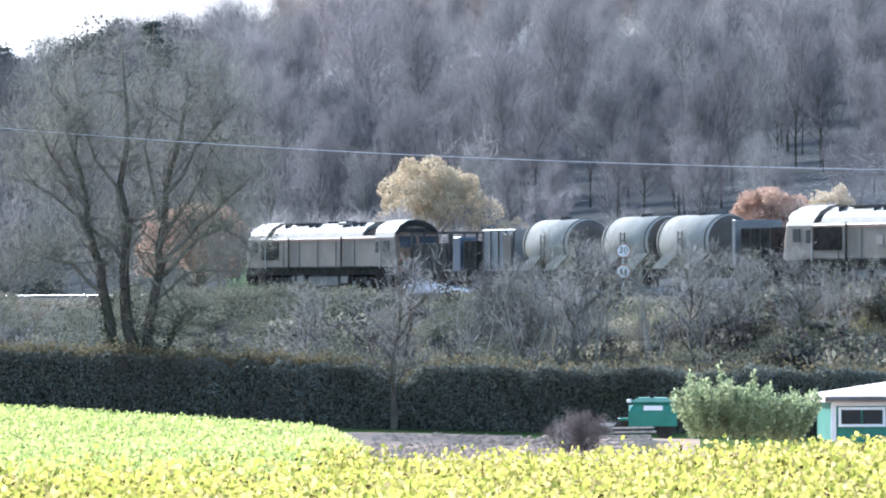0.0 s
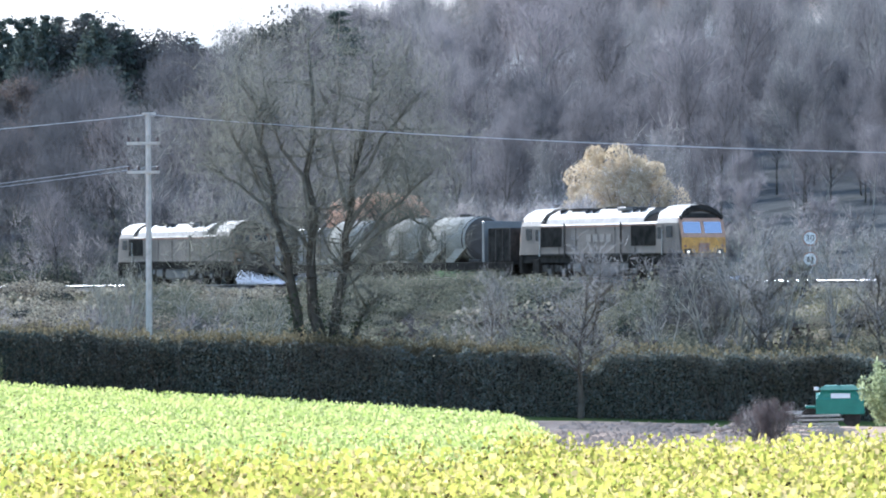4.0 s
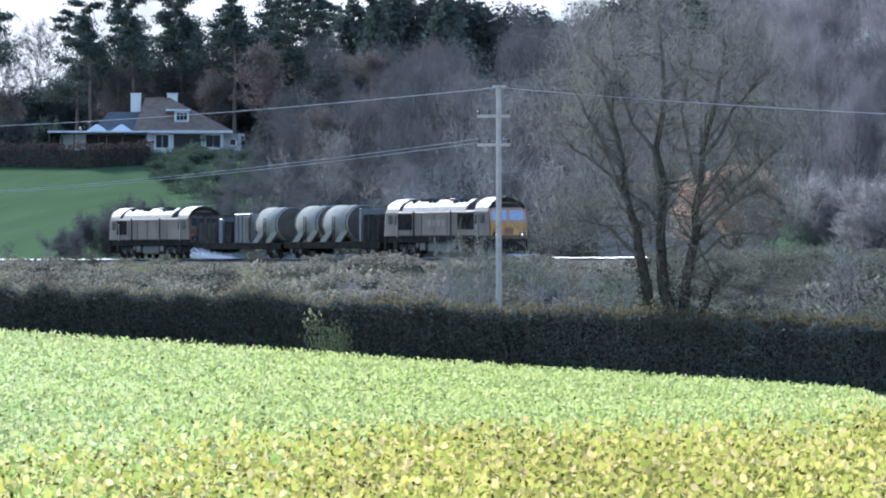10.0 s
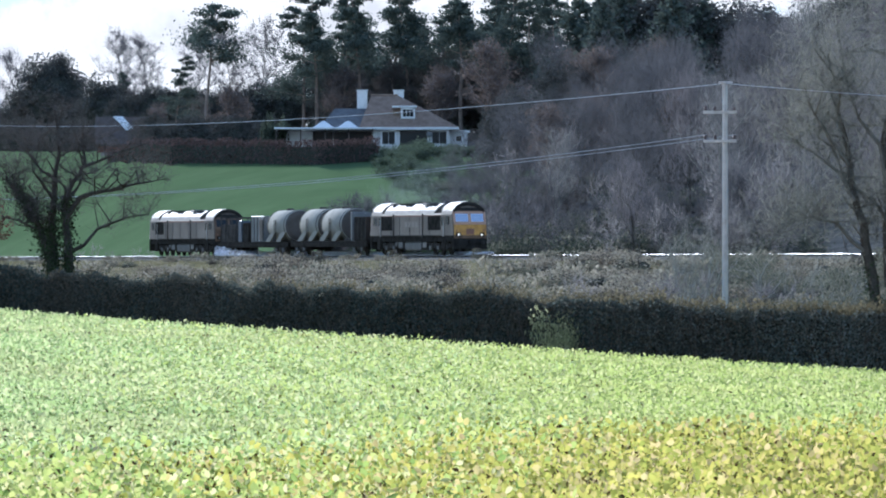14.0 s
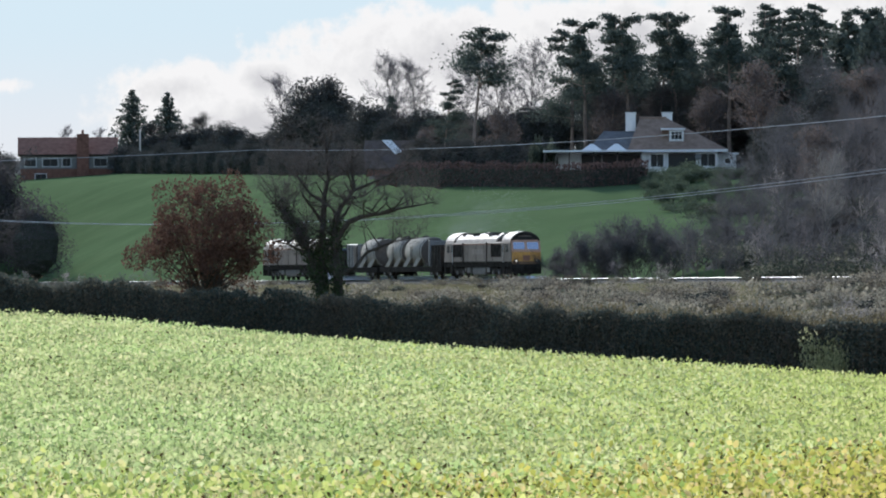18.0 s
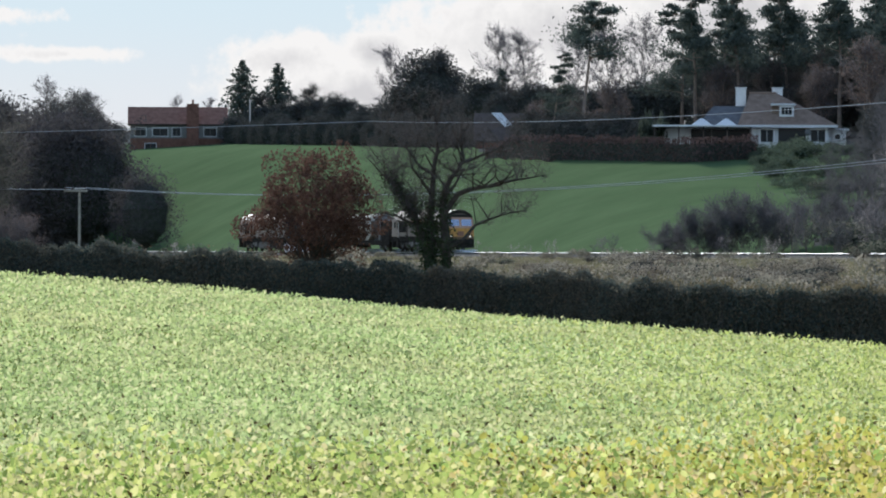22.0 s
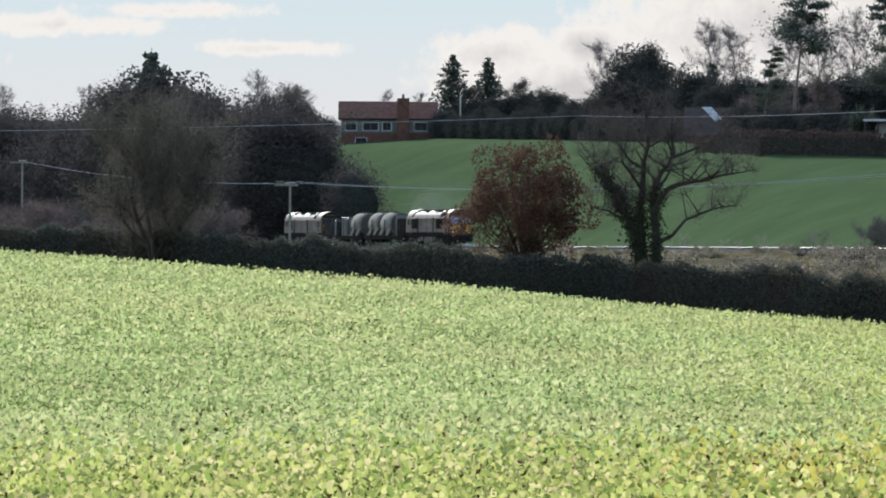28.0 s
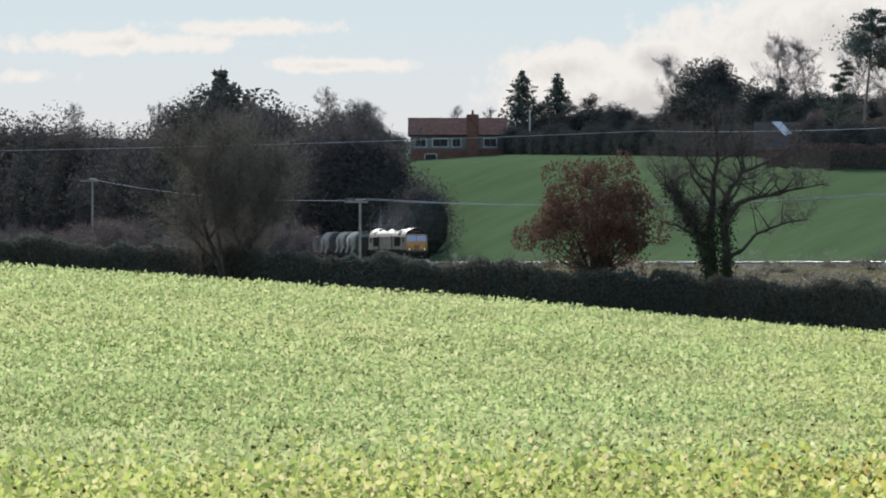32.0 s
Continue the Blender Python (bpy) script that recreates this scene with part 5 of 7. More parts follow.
class Kind:
    """A kind of plant that is built once and then placed many times."""

    def __init__(self, ob):
        self.ob, self.used = ob, False

    def place(self, pos, turn=0.0, size=1.0, tall=1.0, label=""):
        m = Matrix.Translation(pos) @ Matrix.Rotation(turn, 4, "Z")
        if self.used:
            o = copy_thing(self.ob, m)
        else:
            o = self.ob
            o.matrix_basis = m
            self.used = True
        o.scale = (size, size, size * tall)
        if label:
            o["label"] = label
        return o


# kinds 4 and 5 are bare trees whose darker colours paint in shade
BARE = [Kind(tree(("bare_tree", "lichened_tree", "bare_tree", "birch_tree", "shaded_tree", "shaded_tree", "birch_tree")[i], ("bare grey winter tree with fine twigs on the wooded hillside", "bare tree with grey-green lichened twigs on the wooded hillside", "upright bare grey tree with fine twigs in the wood", "bare birch with faintly reddish twigs in the wood", "bare tree with shade put into its grey twig colour", "bare tree with deep shade put into its twig colour", "bare birch with rusty twigs on the ridge of the wood")[i], "tree", grow(100 + i, 14, (0.66, 0.74, 0.6, 0.78, 0.66, 0.76, 0.74)[i], (0.3, 0.22, 0.34, 0.2, 0.25, 0.2, 0.15)[i], 17, (0.9, 0.75, 1.0, 0.7, 0.85, 0.75, 0.75)[i], 1, 5200, 1.0, 0.0145, 0.011, depth=2, rise=1.1, haze=0.62), MAT[("bark_pale", "bark_pale", "bark_pale", "bark_pale", "bark_ash", "bark_ash", "bark_ash")[i]], MAT[("twig", "twig_olive", "twig", "twig_red", "twig_mid", "twig_deep", "twig_rust")[i]], group="woodland trees")) for i in range(7)]
DARK = [Kind(tree("dark_tree", "dark ivy-hung tree in the hollow beyond the field", "tree", grow(150 + i, 12, (0.85, 0.7, 0.75)[i], 0.12, 13, 0.6, 1, 3600, 1.0, 0.022, 0.018, depth=2, haze=0.3), MAT["bark_dark"], MAT["twig_dark"], (MAT[("holly_leaf", "far_brown", "holly_leaf")[i]], (7000, 7000, 7600)[i], 0.08, 0.38, 40 + i), group="dark trees")) for i in range(3)]
SHRUB = [Kind(tree("bare_shrub", "leafless twiggy shrub on the railway bank", "shrub", grow(200 + i, 4.0, 0.9, 0.1, 9, 0.8, 2, 420, 0.8, 0.012, 0.010, lean=0.5, depth=2), MAT["bark"], MAT[("twig_mid", "twig_thicket", "twig_shaded")[i]], group="bank shrubs")) for i in range(3)]


def clump(name, label, cat, mats, seed, size, n, leaf, flat=0.6, group="", core=False):
    """A rounded mound of leaves with an uneven outline."""
    rnd = np.random.RandomState(seed)
    ob = new(name)
    tagged(ob, label, cat, group)
    c = rnd.normal(0, 0.45, (9, 3)) * [1, 1, 0.35] * size
    c[:, 2] = np.abs(c[:, 2]) + 0.15 * size
    wood = Geo()
    wood.tube((0, 0, -0.2), (0.05, 0, 0.5 * size), 0.05 * size ** 0.5, 0.02, 5, False)
    part("stem", wood, MAT["bark_dark"], ob)
    # a dark shell added under the leaves in place of shade
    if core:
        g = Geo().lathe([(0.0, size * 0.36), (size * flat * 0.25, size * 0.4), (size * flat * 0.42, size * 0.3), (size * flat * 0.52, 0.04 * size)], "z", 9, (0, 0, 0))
        part("inner_shade", g, MAT["shade_core"], ob)
    for k, (mat, share) in enumerate(mats):
        m = int(n * share)
        w = c[rnd.randint(0, 9, m)]
        d = rnd.normal(size=(m, 3))
        d /= np.linalg.norm(d, axis=1)[:, None]
        p = w + d * size * 0.42 * (rnd.rand(m)[:, None] ** 0.4) * [1, 1, flat] * rnd.uniform(0.7, 1.15, (m, 1))
        p[:, 2] = np.abs(p[:, 2])
        v, f = leaf_quads(p, leaf, rnd)
        part("foliage", array_mesh("foliage", v, f, MAT[mat]), None, ob)
    return ob


BRAMBLE = [Kind(clump("bramble_thicket", "low tangled bramble thicket on the railway bank", "thicket", ((("bramble", 0.5), ("far_brown", 0.5)), (("bramble", 0.55), ("dry_grass", 0.45)), (("bramble", 0.3), ("dry_grass", 0.7)))[i], 300 + i, 1.9, 560, 0.13, 0.55, "bank thickets")) for i in range(3)]
HOLLY = [Kind(dome_tree("holly_tree", "dense dark rounded evergreen tree", "tree", 340 + i, 10.0, 4.1, 9.2, MAT["holly_leaf"], MAT["bark_dark"], 9500, 0.15, 48 + 14 * i, low=-0.85, seat=0.55, puff=0.30, group="dense evergreens", core=True)) for i in range(2)]
HOLLOW = [Kind(dome_tree("hollow_tree", "dusky rounded tree with a dense brown-grey crown in the hollow", "tree", 345 + i, 10.0, 4.0, 9.2, MAT["hollow_twig"], MAT["bark_dark"], 12000, 0.105, 60 + 14 * i, low=-0.85, seat=0.55, puff=0.34, group="hollow trees", core=True)) for i in range(2)]
rnd = random.Random(3)

def stand(kind, b, r, e, unit, wide=1.0):
    """Places a plant of unit metres so that its top stands e thousandths above eye level."""
    h = EYE + r * e / 1000 - ground(b, r)
    return kind.place(at(b, r), rnd.uniform(0, 6.28), h / unit * wide, 1 / wide)


def beyond(b, r):
    """Keeps the trees of the hollow on the far side of the railway."""
    return max(r, float(np.interp(b, _TB, _TR)) + 26) if b < -13.9 else r


# woodland on the hill
WOOD_ROWS = ((24, 5.6), (50, 5.6), (78, 5.6), (106, 5.6), (136, 5.6), (166, 5.6), (198, 5.8), (232, 5.6), (262, 5.6), (290, 5.6), (318, 5.6), (346, 5.6), (374, 5.6), (402, 5.6), (425, 3.6))
for d0, gap in WOOD_ROWS:
    b = 6.6
    while b > -6.55:
        rt = float(np.interp(b, _TB, _TR))
        r = max(rt + 8 * track_slant(b), 372) + d0 * (1.0 if b > -4 else 0.85)
        b -= math.degrees(gap / r) * rnd.uniform(0.7, 1.3)
        rr = r + rnd.uniform(-12, 12)
        if b < -6.3 and (rr > 590 or d0 < 40) or d0 > 225 and not -4.9 < b < 5.5:
            continue
        # darker kinds to the left and at the foot paint the wood's shade
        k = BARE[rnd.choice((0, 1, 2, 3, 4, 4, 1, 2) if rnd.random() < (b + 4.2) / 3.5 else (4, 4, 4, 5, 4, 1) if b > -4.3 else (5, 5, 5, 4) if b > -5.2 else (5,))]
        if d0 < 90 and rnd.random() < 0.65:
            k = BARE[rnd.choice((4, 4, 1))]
        if d0 > 285 and b > -2.0 and rnd.random() < 0.6:
            k = BARE[6]
        s = rnd.uniform(0.78, 1.1) * (0.7 if d0 < 40 else (0.8 if b < -6 else 1.0)) * (1.18 if d0 > 160 and -3.3 < b < -0.5 else 0.8 if d0 > 225 and b < -3.3 else 1.0)
        k.place(at(b, rr), rnd.uniform(0, 6.28), s, rnd.uniform(0.9, 1.15))
# smaller trees in front of the wood
for i in range(60):
    b = rnd.uniform(-1.6, 6.4)
    rt = float(np.interp(b, _TB, _TR))
    rr = rnd.uniform(rt + 16, 400)
    if (abs(b + 0.08) < 1.1 and rr < 352) or (2.6 < b < 4.5 and rr < 310):
        continue
    k = BARE[rnd.choice((1, 4, 4, 2))]
    k.place(at(b, rr), rnd.uniform(0, 6.28), rnd.uniform(0.34, 0.55) + 0.16 * max(0, (rr - rt - 40) / 80), rnd.uniform(0.8, 1.0))
# slender younger trees along the foot of the wood, and a closed ridge above it
rnu = random.Random(41)
for i in range(85):
    b = rnu.uniform(-1.4, 6.2)
    rt = float(np.interp(b, _TB, _TR))
    r = rnu.uniform(max(rt + 45, 368), 470)
    BARE[rnu.choice((4, 4, 5))].place(at(b, r), rnu.uniform(0, 6.28), rnu.uniform(0.5, 0.85), rnu.uniform(0.9, 1.2))
for i in range(13):
    BARE[4].place(at(0.2 + 0.11 * i, 690 + 12 * (i % 4)), i * 1.1, 0.95, 1.1)
# rough scrub between the pasture, the railway and the wood
for i in range(95):
    b = rnd.uniform(-7.7, -3.2)
    rt = float(np.interp(b, _TB, _TR))
    r = rt + 16 + 125 * rnd.random() ** 1.3
    SHRUB[2].place(at(b, r), rnd.uniform(0, 6.28), rnd.uniform(0.9, 2.0))
for i in range(34):
    b = rnd.uniform(-4.5, 4.0)
    SHRUB[rnd.randrange(3)].place(at(b, rnd.uniform(585, 640)), rnd.uniform(0, 6.28), rnd.uniform(1.6, 2.6))
# undergrowth among the trees
for i in range(110):
    b = rnd.uniform(-7.2, 6.2)
    rt = float(np.interp(b, _TB, _TR))
    r = max(rt + 8 * track_slant(b), 372) + rnd.uniform(0, 215)
    SHRUB[rnd.randrange(3)].place(at(b, r), rnd.uniform(0, 6.28), rnd.uniform(1.0, 2.2))


# ---- conifers ----
def pine(seed, h, bare=0.45, wide=0.25, n=4200, flat=0.5):
    """A pine: a long bare stem and flat, ragged plates of needles."""
    r = random.Random(seed)
    nr = np.random.RandomState(seed)
    w = Geo()
    pts = [Vector((0, 0, -0.3))]
    d = Vector((r.gauss(0, 0.05), r.gauss(0, 0.05), 1))
    for i in range(6):
        d = (d + Vector((r.gauss(0, 0.05), r.gauss(0, 0.05), 0.1))).normalized()
        pts.append(pts[-1] + d * h / 6)
    for i in range(6):
        w.tube(pts[i], pts[i + 1], h * 0.016 * (1 - i / 7), h * 0.016 * (1 - (i + 1) / 7), 7, False)
    C = []
    for i in range(22):
        f = bare + (1 - bare) * (i + r.random()) / 22
        j = min(int(f * 6), 5)
        s = pts[j].lerp(pts[j + 1], f * 6 - j)
        t = r.uniform(0, 6.28)
        L = h * wide * r.uniform(0.45, 1.1) * (1.15 - 0.75 * (f - bare) / (1 - bare))
        e = s + Vector((math.cos(t) * L, math.sin(t) * L, L * r.uniform(0.0, 0.45)))
        w.tube(s, e, h * 0.005, h * 0.0015, 4, False)
        C.append((e, L * 0.55))
        C.append((s.lerp(e, 0.6), L * 0.45))
    idx = nr.randint(0, len(C), n)
    c = np.array([[*q[0]] for q in C])[idx]
    s = np.array([q[1] for q in C])[idx][:, None]
    p = c + nr.normal(0, 0.5, (n, 3)) * s * [1, 1, flat]
    v, f = leaf_quads(p, h * 0.0095, nr)
    return w, v, f


def conifer(seed, h, n=2600):
    """A spruce: tiers of drooping branches."""
    r = random.Random(seed)
    nr = np.random.RandomState(seed)
    w = Geo()
    w.tube((0, 0, -0.3), (0, 0, h), h * 0.018, 0.02, 7, False)
    P = []
    z = h * 0.08
    while z < h * 0.98:
        L = (1 - z / h) ** 0.85 * h * 0.46 * r.uniform(0.45, 1.2) + 0.15
        k = 5
        t0 = r.uniform(0, 6.28)
        for i in range(k):
            t = t0 + 6.283 * i / k + r.uniform(-0.3, 0.3)
            e = Vector((math.cos(t) * L, math.sin(t) * L, z - L * r.uniform(0.05, 0.35)))
            w.tube((0, 0, z), e, 0.04, 0.01, 3, False)
            m = max(5, int(12 * L))
            u = nr.rand(m)[:, None] ** 0.7
            P.append(np.array([0, 0, z]) + (np.array(e) - [0, 0, z]) * u + nr.normal(0, 0.2 * L ** 0.5, (m, 3)) * [1, 1, 0.8])
        z += h * 0.034
    p = np.concatenate(P)
    v, f = leaf_quads(p, h * 0.021, nr)
    return w, v, f


def make_evergreen(name, label, geo, group):
    w, v, f = geo
    ob = new(name)
    tagged(ob, label, "tree", group)
    part("trunk", w, MAT["pine_bark" if name == "pine_tree" else "bark"], ob)
    part("crown", array_mesh("crown", v, f, MAT["needle"]), None, ob)
    return Kind(ob)


PINE = [make_evergreen("pine_tree", "tall dark pine with a bare stem and ragged crown", pine(400 + i, 15, (0.5, 0.34, 0.6)[i], (0.23, 0.22, 0.26)[i], 6500, 0.42), "pines behind the bungalow") for i in range(3)]
SPRUCE = [make_evergreen("spruce_tree", "dark spruce on the skyline", conifer(420 + i, 14), "dark spruces") for i in range(2)]

# pines and spruces behind the bungalow and on the skyline: bearing, range, height at the top, kind
for b, r, e, k in ((-10.15, 640, 43, 2), (-10.45, 645, 34, 1), (-9.15, 650, 43, 1), (-9.0, 640, 44, 0), (-8.8, 655, 45, 1), (-8.55, 640, 45, 0), (-8.3, 650, 46, 1), (-8.05, 645, 45, 0), (-7.8, 655, 44, 1), (-7.55, 645, 46, 0), (-7.3, 650, 46, 1), (-7.1, 640, 45, 1), (-6.8, 650, 46, 0),
                   (-10.9, 720, 31, 1), (-6.5, 640, 45, 1), (-6.2, 655, 46, 0), (-8.9, 670, 40, 1), (-8.2, 670, 41, 1), (-7.6, 670, 41, 1)):
    stand(PINE[k], b, r, e, 15)
stand(PINE[1], -3.08, 565, 47.5, 15, 1.25)
for b, r, e, k in ((-6.35, 630, 46, 0), (-5.9, 640, 47, 1), (-5.4, 620, 46, 0), (-6.1, 620, 44, 1), (-3.3, 640, 46, 0), (-3.6, 640, 44, 1), (-5.1, 640, 44, 1), (-13.6, 860, 32.5, 0), (-13.24, 862, 32, 1), (-16.65, 420, 33, 1), (-12.8, 860, 26, 0), (-7.5, 660, 43, 0), (-8.6, 665, 41, 1)):
    stand(SPRUCE[k], b, beyond(b, r), e, 14)

# dark trees along the top of the pasture and round the hollow
for b, r, e, k in ((-11.7, 745, 33, 2), (-11.95, 750, 28, 2), (-11.45, 745, 29, 0), (-12.35, 800, 22, 0), (-12.65, 850, 25, 0), (-13.0, 855, 26.5, 2), (-13.35, 855, 25, 2), (-11.05, 715, 27, 1), (-10.75, 705, 27, 1), (-10.3, 690, 27, 1), (-9.9, 690, 27, 1), (-9.55, 690, 28, 1), (-9.2, 680, 32, 2), (-8.7, 680, 34, 1), (-8.3, 680, 34, 2), (-7.8, 680, 34, 1), (-7.35, 660, 33, 2), (-6.95, 640, 33, 1),
                   (-15.25, 880, 25.5, 0), (-15.3, 760, 26, 0), (-15.65, 700, 25, 2), (-16.0, 640, 25, 0), (-16.35, 560, 27, 1), (-16.65, 520, 27, 2), (-15.5, 620, 23, 1), (-17.05, 500, 22, 1), (-17.9, 480, 22, 1), (-18.25, 470, 23, 1), (-18.7, 470, 23, 1), (-19.2, 470, 23, 0), (-17.5, 600, 18, 0), (-17.3, 560, 20, 2), (-15.8, 520, 20, 1), (-16.2, 480, 18, 1), (-15.4, 560, 17, 2)):
    stand(DARK[k], b, beyond(b, r), e + 2, 12, 1.15)

RUST = [Kind(tree("brown_tree", "winter tree with brown leaves still clinging among the pines", "tree", grow(160 + i, 12, 0.7, 0.25, 15, 0.8, 1, 2200, 1.0, 0.02, 0.014, depth=2, haze=0.3), MAT["pine_bark"], MAT["twig_mid"], (MAT["brown_leaf"], 3600, 0.12, 0.5, 60 + i), group="brown trees")) for i in range(2)]
for b, r, e, k in ((-7.25, 612, 38, 0), (-6.35, 600, 36, 1), (-6.0, 590, 33, 0), (-9.75, 640, 27, 1), (-10.2, 650, 27, 0), (-10.6, 665, 26, 1), (-9.9, 630, 30, 1), (-8.75, 635, 33, 0), (-7.7, 625, 33, 1), (-5.5, 600, 38, 1), (-4.6, 610, 40, 0)):
    stand(RUST[k], b, r, e, 12)

# a second rank that closes the wood behind the bungalow
rnk = random.Random(23)
b = -8.9
while b < -4.2:
    stand(PINE[1] if rnk.random() < 0.6 else SPRUCE[rnk.randrange(2)], b, rnk.uniform(660, 700), rnk.uniform(38, 43) if b < -7 else rnk.uniform(43, 47.5) if b < -5 else rnk.uniform(40, 43), 15)
    stand(DARK[rnk.randrange(3)], b + 0.1, rnk.uniform(640, 665), rnk.uniform(31, 36), 12, 1.1)
    b += 0.24
# evergreens and brown trees scattered through the slope of the wood
for i in range(46):
    b = rnk.uniform(-7.1, -2.6)
    r = rnk.uniform(470, 600)
    k = rnk.random()
    if k < 0.4:
        DARK[rnk.randrange(3)].place(at(b, r), rnk.uniform(0, 6.28), rnk.uniform(0.5, 0.85), rnk.uniform(0.8, 1.1))
    elif k < 0.75:
        HOLLY[rnk.randrange(2)].place(at(b, r), rnk.uniform(0, 6.28), rnk.uniform(0.5, 0.9), rnk.uniform(0.8, 1.1))
    else:
        RUST[rnk.randrange(2)].place(at(b, r), rnk.uniform(0, 6.28), rnk.uniform(0.6, 0.95))

# solid rounded evergreens on the brow
for b, r, e, k in ((-11.68, 742, 34, 0), (-11.95, 745, 28, 1), (-12.15, 760, 25, 0), (-11.4, 735, 27, 1), (-12.9, 850, 25.5, 0), (-13.15, 850, 25, 1), (-13.42, 852, 24, 0), (-12.6, 830, 26, 1), (-12.35, 800, 24.5, 0), (-15.25, 720, 21, 0), (-15.35, 690, 22, 1), (-15.75, 640, 22, 0), (-16.1, 600, 25, 1), (-16.5, 520, 29, 0), (-16.75, 500, 27, 1), (-5.55, 642, 46, 0), (-5.25, 645, 45, 1), (-4.65, 640, 43.5, 0), (-3.55, 640, 46, 1), (-3.2, 642, 47, 0), (-2.85, 640, 46, 1), (-2.5, 640, 45, 0), (-4.1, 640, 42, 1), (-10.4, 690, 28, 1), (-10.8, 725, 27, 0), (-11.15, 705, 30, 1), (-10.95, 690, 27, 0), (-10.65, 690, 29, 1), (-10.2, 680, 28, 0), (-9.95, 680, 28, 1), (-9.65, 675, 29, 0), (-9.3, 675, 30, 1), (-18.3, 460, 24, 0), (-18.8, 460, 24, 1), (-18.0, 700, 22, 1), (-17.6, 700, 21, 0), (-17.2, 700, 23, 1), (-16.9, 700, 25, 0), (-16.3, 760, 25, 1), (-15.95, 760, 22, 0), (-15.55, 760, 23.5, 1), (-15.3, 720, 22.5, 0), (-15.2, 720, 22, 1), (-15.4, 710, 18, 0), (-15.8, 750, 17, 1), (-16.4, 770, 17, 0), (-17.0, 810, 16, 1), (-17.7, 860, 15, 0), (-18.4, 920, 15, 1), (-19.0, 970, 22, 0), (-19.2, 980, 16, 1), (-16.15, 745, 24, 0), (-16.6, 775, 26, 1), (-17.4, 830, 21, 0), (-15.75, 725, 22, 1), (-15.6, 715, 21, 1), (-16.0, 735, 20, 0), (-16.5, 765, 20, 1), (-17.9, 870, 19, 0), (-14.86, 870, 21, 1), (-15.0, 872, 22, 0), (-15.12, 860, 23.5, 1), (-14.95, 800, 18, 0), (-15.1, 790, 15, 1), (-14.82, 868, 18, 1), (-14.58, 690, 13.2, 0)):
    stand(HOLLOW[k] if b < -14.4 and e < 28.5 else HOLLY[k], b, beyond(b, r), e, 10.0, 0.95 if e < 15 else 1.45 if -13.6 < b < -12.2 else 1.1)

# a low dark hedge of evergreens along the top of the pasture
for i in range(34):
    b = -13.8 + 0.13 * i
    r = float(np.interp(b, [-13.8, -12, -10.5, -9], [842, 722, 632, 606]))
    if -11.3 < b < -10.72:
        continue
    HOLLY[i % 2].place(at(b, r) - Vector((0, 0, 1.5)), i * 1.3, 0.56 + 0.06 * math.sin(i * 1.9), 0.95)

# scrub between the woodland and the railway, and at the foot of the pasture
for i in range(110):
    b = rnd.uniform(-19, 6)
    rt = float(np.interp(b, _TB, _TR))
    if -16 < b < -8.2:
        d = rnd.uniform(6, 16)
        SHRUB[rnd.randrange(3)].place(at(b, rt + d), rnd.uniform(0, 6.28), rnd.uniform(0.25, 0.6))
    else:
        d = rnd.uniform(8, 34)
        SHRUB[2 if b < -13 else rnd.randrange(3)].place(at(b, rt + d), rnd.uniform(0, 6.28), rnd.uniform(0.7, 1.6))
for b, r, e, k in ((-6.5, 460, 13, 1), (-15.6, 480, 8, 1)):
    stand(DARK[k], b, beyond(b, r), e, 12, 1.6)

# dark bushes on the lower bank
BUSH = [Kind(clump("bank_bush", "dark rounded evergreen bush on the railway bank", "bush", (("far_leaf", 0.6), ("bramble", 0.4)), 320 + i, 2.2, 3000, 0.06, 0.6, "bank bushes", True)) for i in range(2)]
for i in range(62):
    b = rnd.uniform(-13, 4.5)
    rt, rh = float(np.interp(b, _TB, _TR)), hedge_r(b)
    r = rh + 5 + min(rt - 12 * track_slant(b) - rh - 5, 34) * rnd.random() ** 1.3
    BUSH[i % 2].place(at(b, r), rnd.uniform(0, 6.28), rnd.uniform(0.5, 1.05) * (0.8 if b < -7 else 1.0), rnd.uniform(0.7, 1.0))
# low leafless scrub scattered over the near face of the bank
rnb = random.Random(88)
for i in range(24):
    b = rnb.uniform(-11, 3.5)
    rt, rh = float(np.interp(b, _TB, _TR)), hedge_r(b)
    r = rh + 6 + max(min(rt - 11 * track_slant(b) - rh - 6, 60), 2) * rnb.random()
    SHRUB[rnb.choice((1, 1, 0, 2))].place(at(b, r), rnb.uniform(0, 6.28), rnb.uniform(0.28, 0.6), rnb.uniform(0.6, 1.0))

for i in range(26):
    b = rnd.uniform(-7.6, -4.0)
    rt = float(np.interp(b, _TB, _TR))
    BUSH[i % 2].place(at(b, rt + rnd.uniform(18, 110)), rnd.uniform(0, 6.28), rnd.uniform(1.2, 2.2), 1.0, "dark evergreen bush among the scrub below the wood")

# heaped brambles below the railway
MOUND = [Kind(clump("bramble_mound", "heaped olive-green bramble mound on the railway bank", "thicket", ((("bramble", 0.7), ("far_leaf", 0.3)), (("bramble", 0.75), ("dry_grass", 0.25)))[i], 360 + i, 2.6, 4200, 0.052, 0.62, "bramble mounds", True)) for i in range(2)]
TUSSOCK = Kind(clump("grass_mound", "heaped straw-grey dead grass and bramble on the railway bank", "thicket", (("dry_grass", 0.72), ("far_brown", 0.28)), 366, 2.2, 3600, 0.05, 0.55, "straw mounds", True))
rnm = random.Random(17)
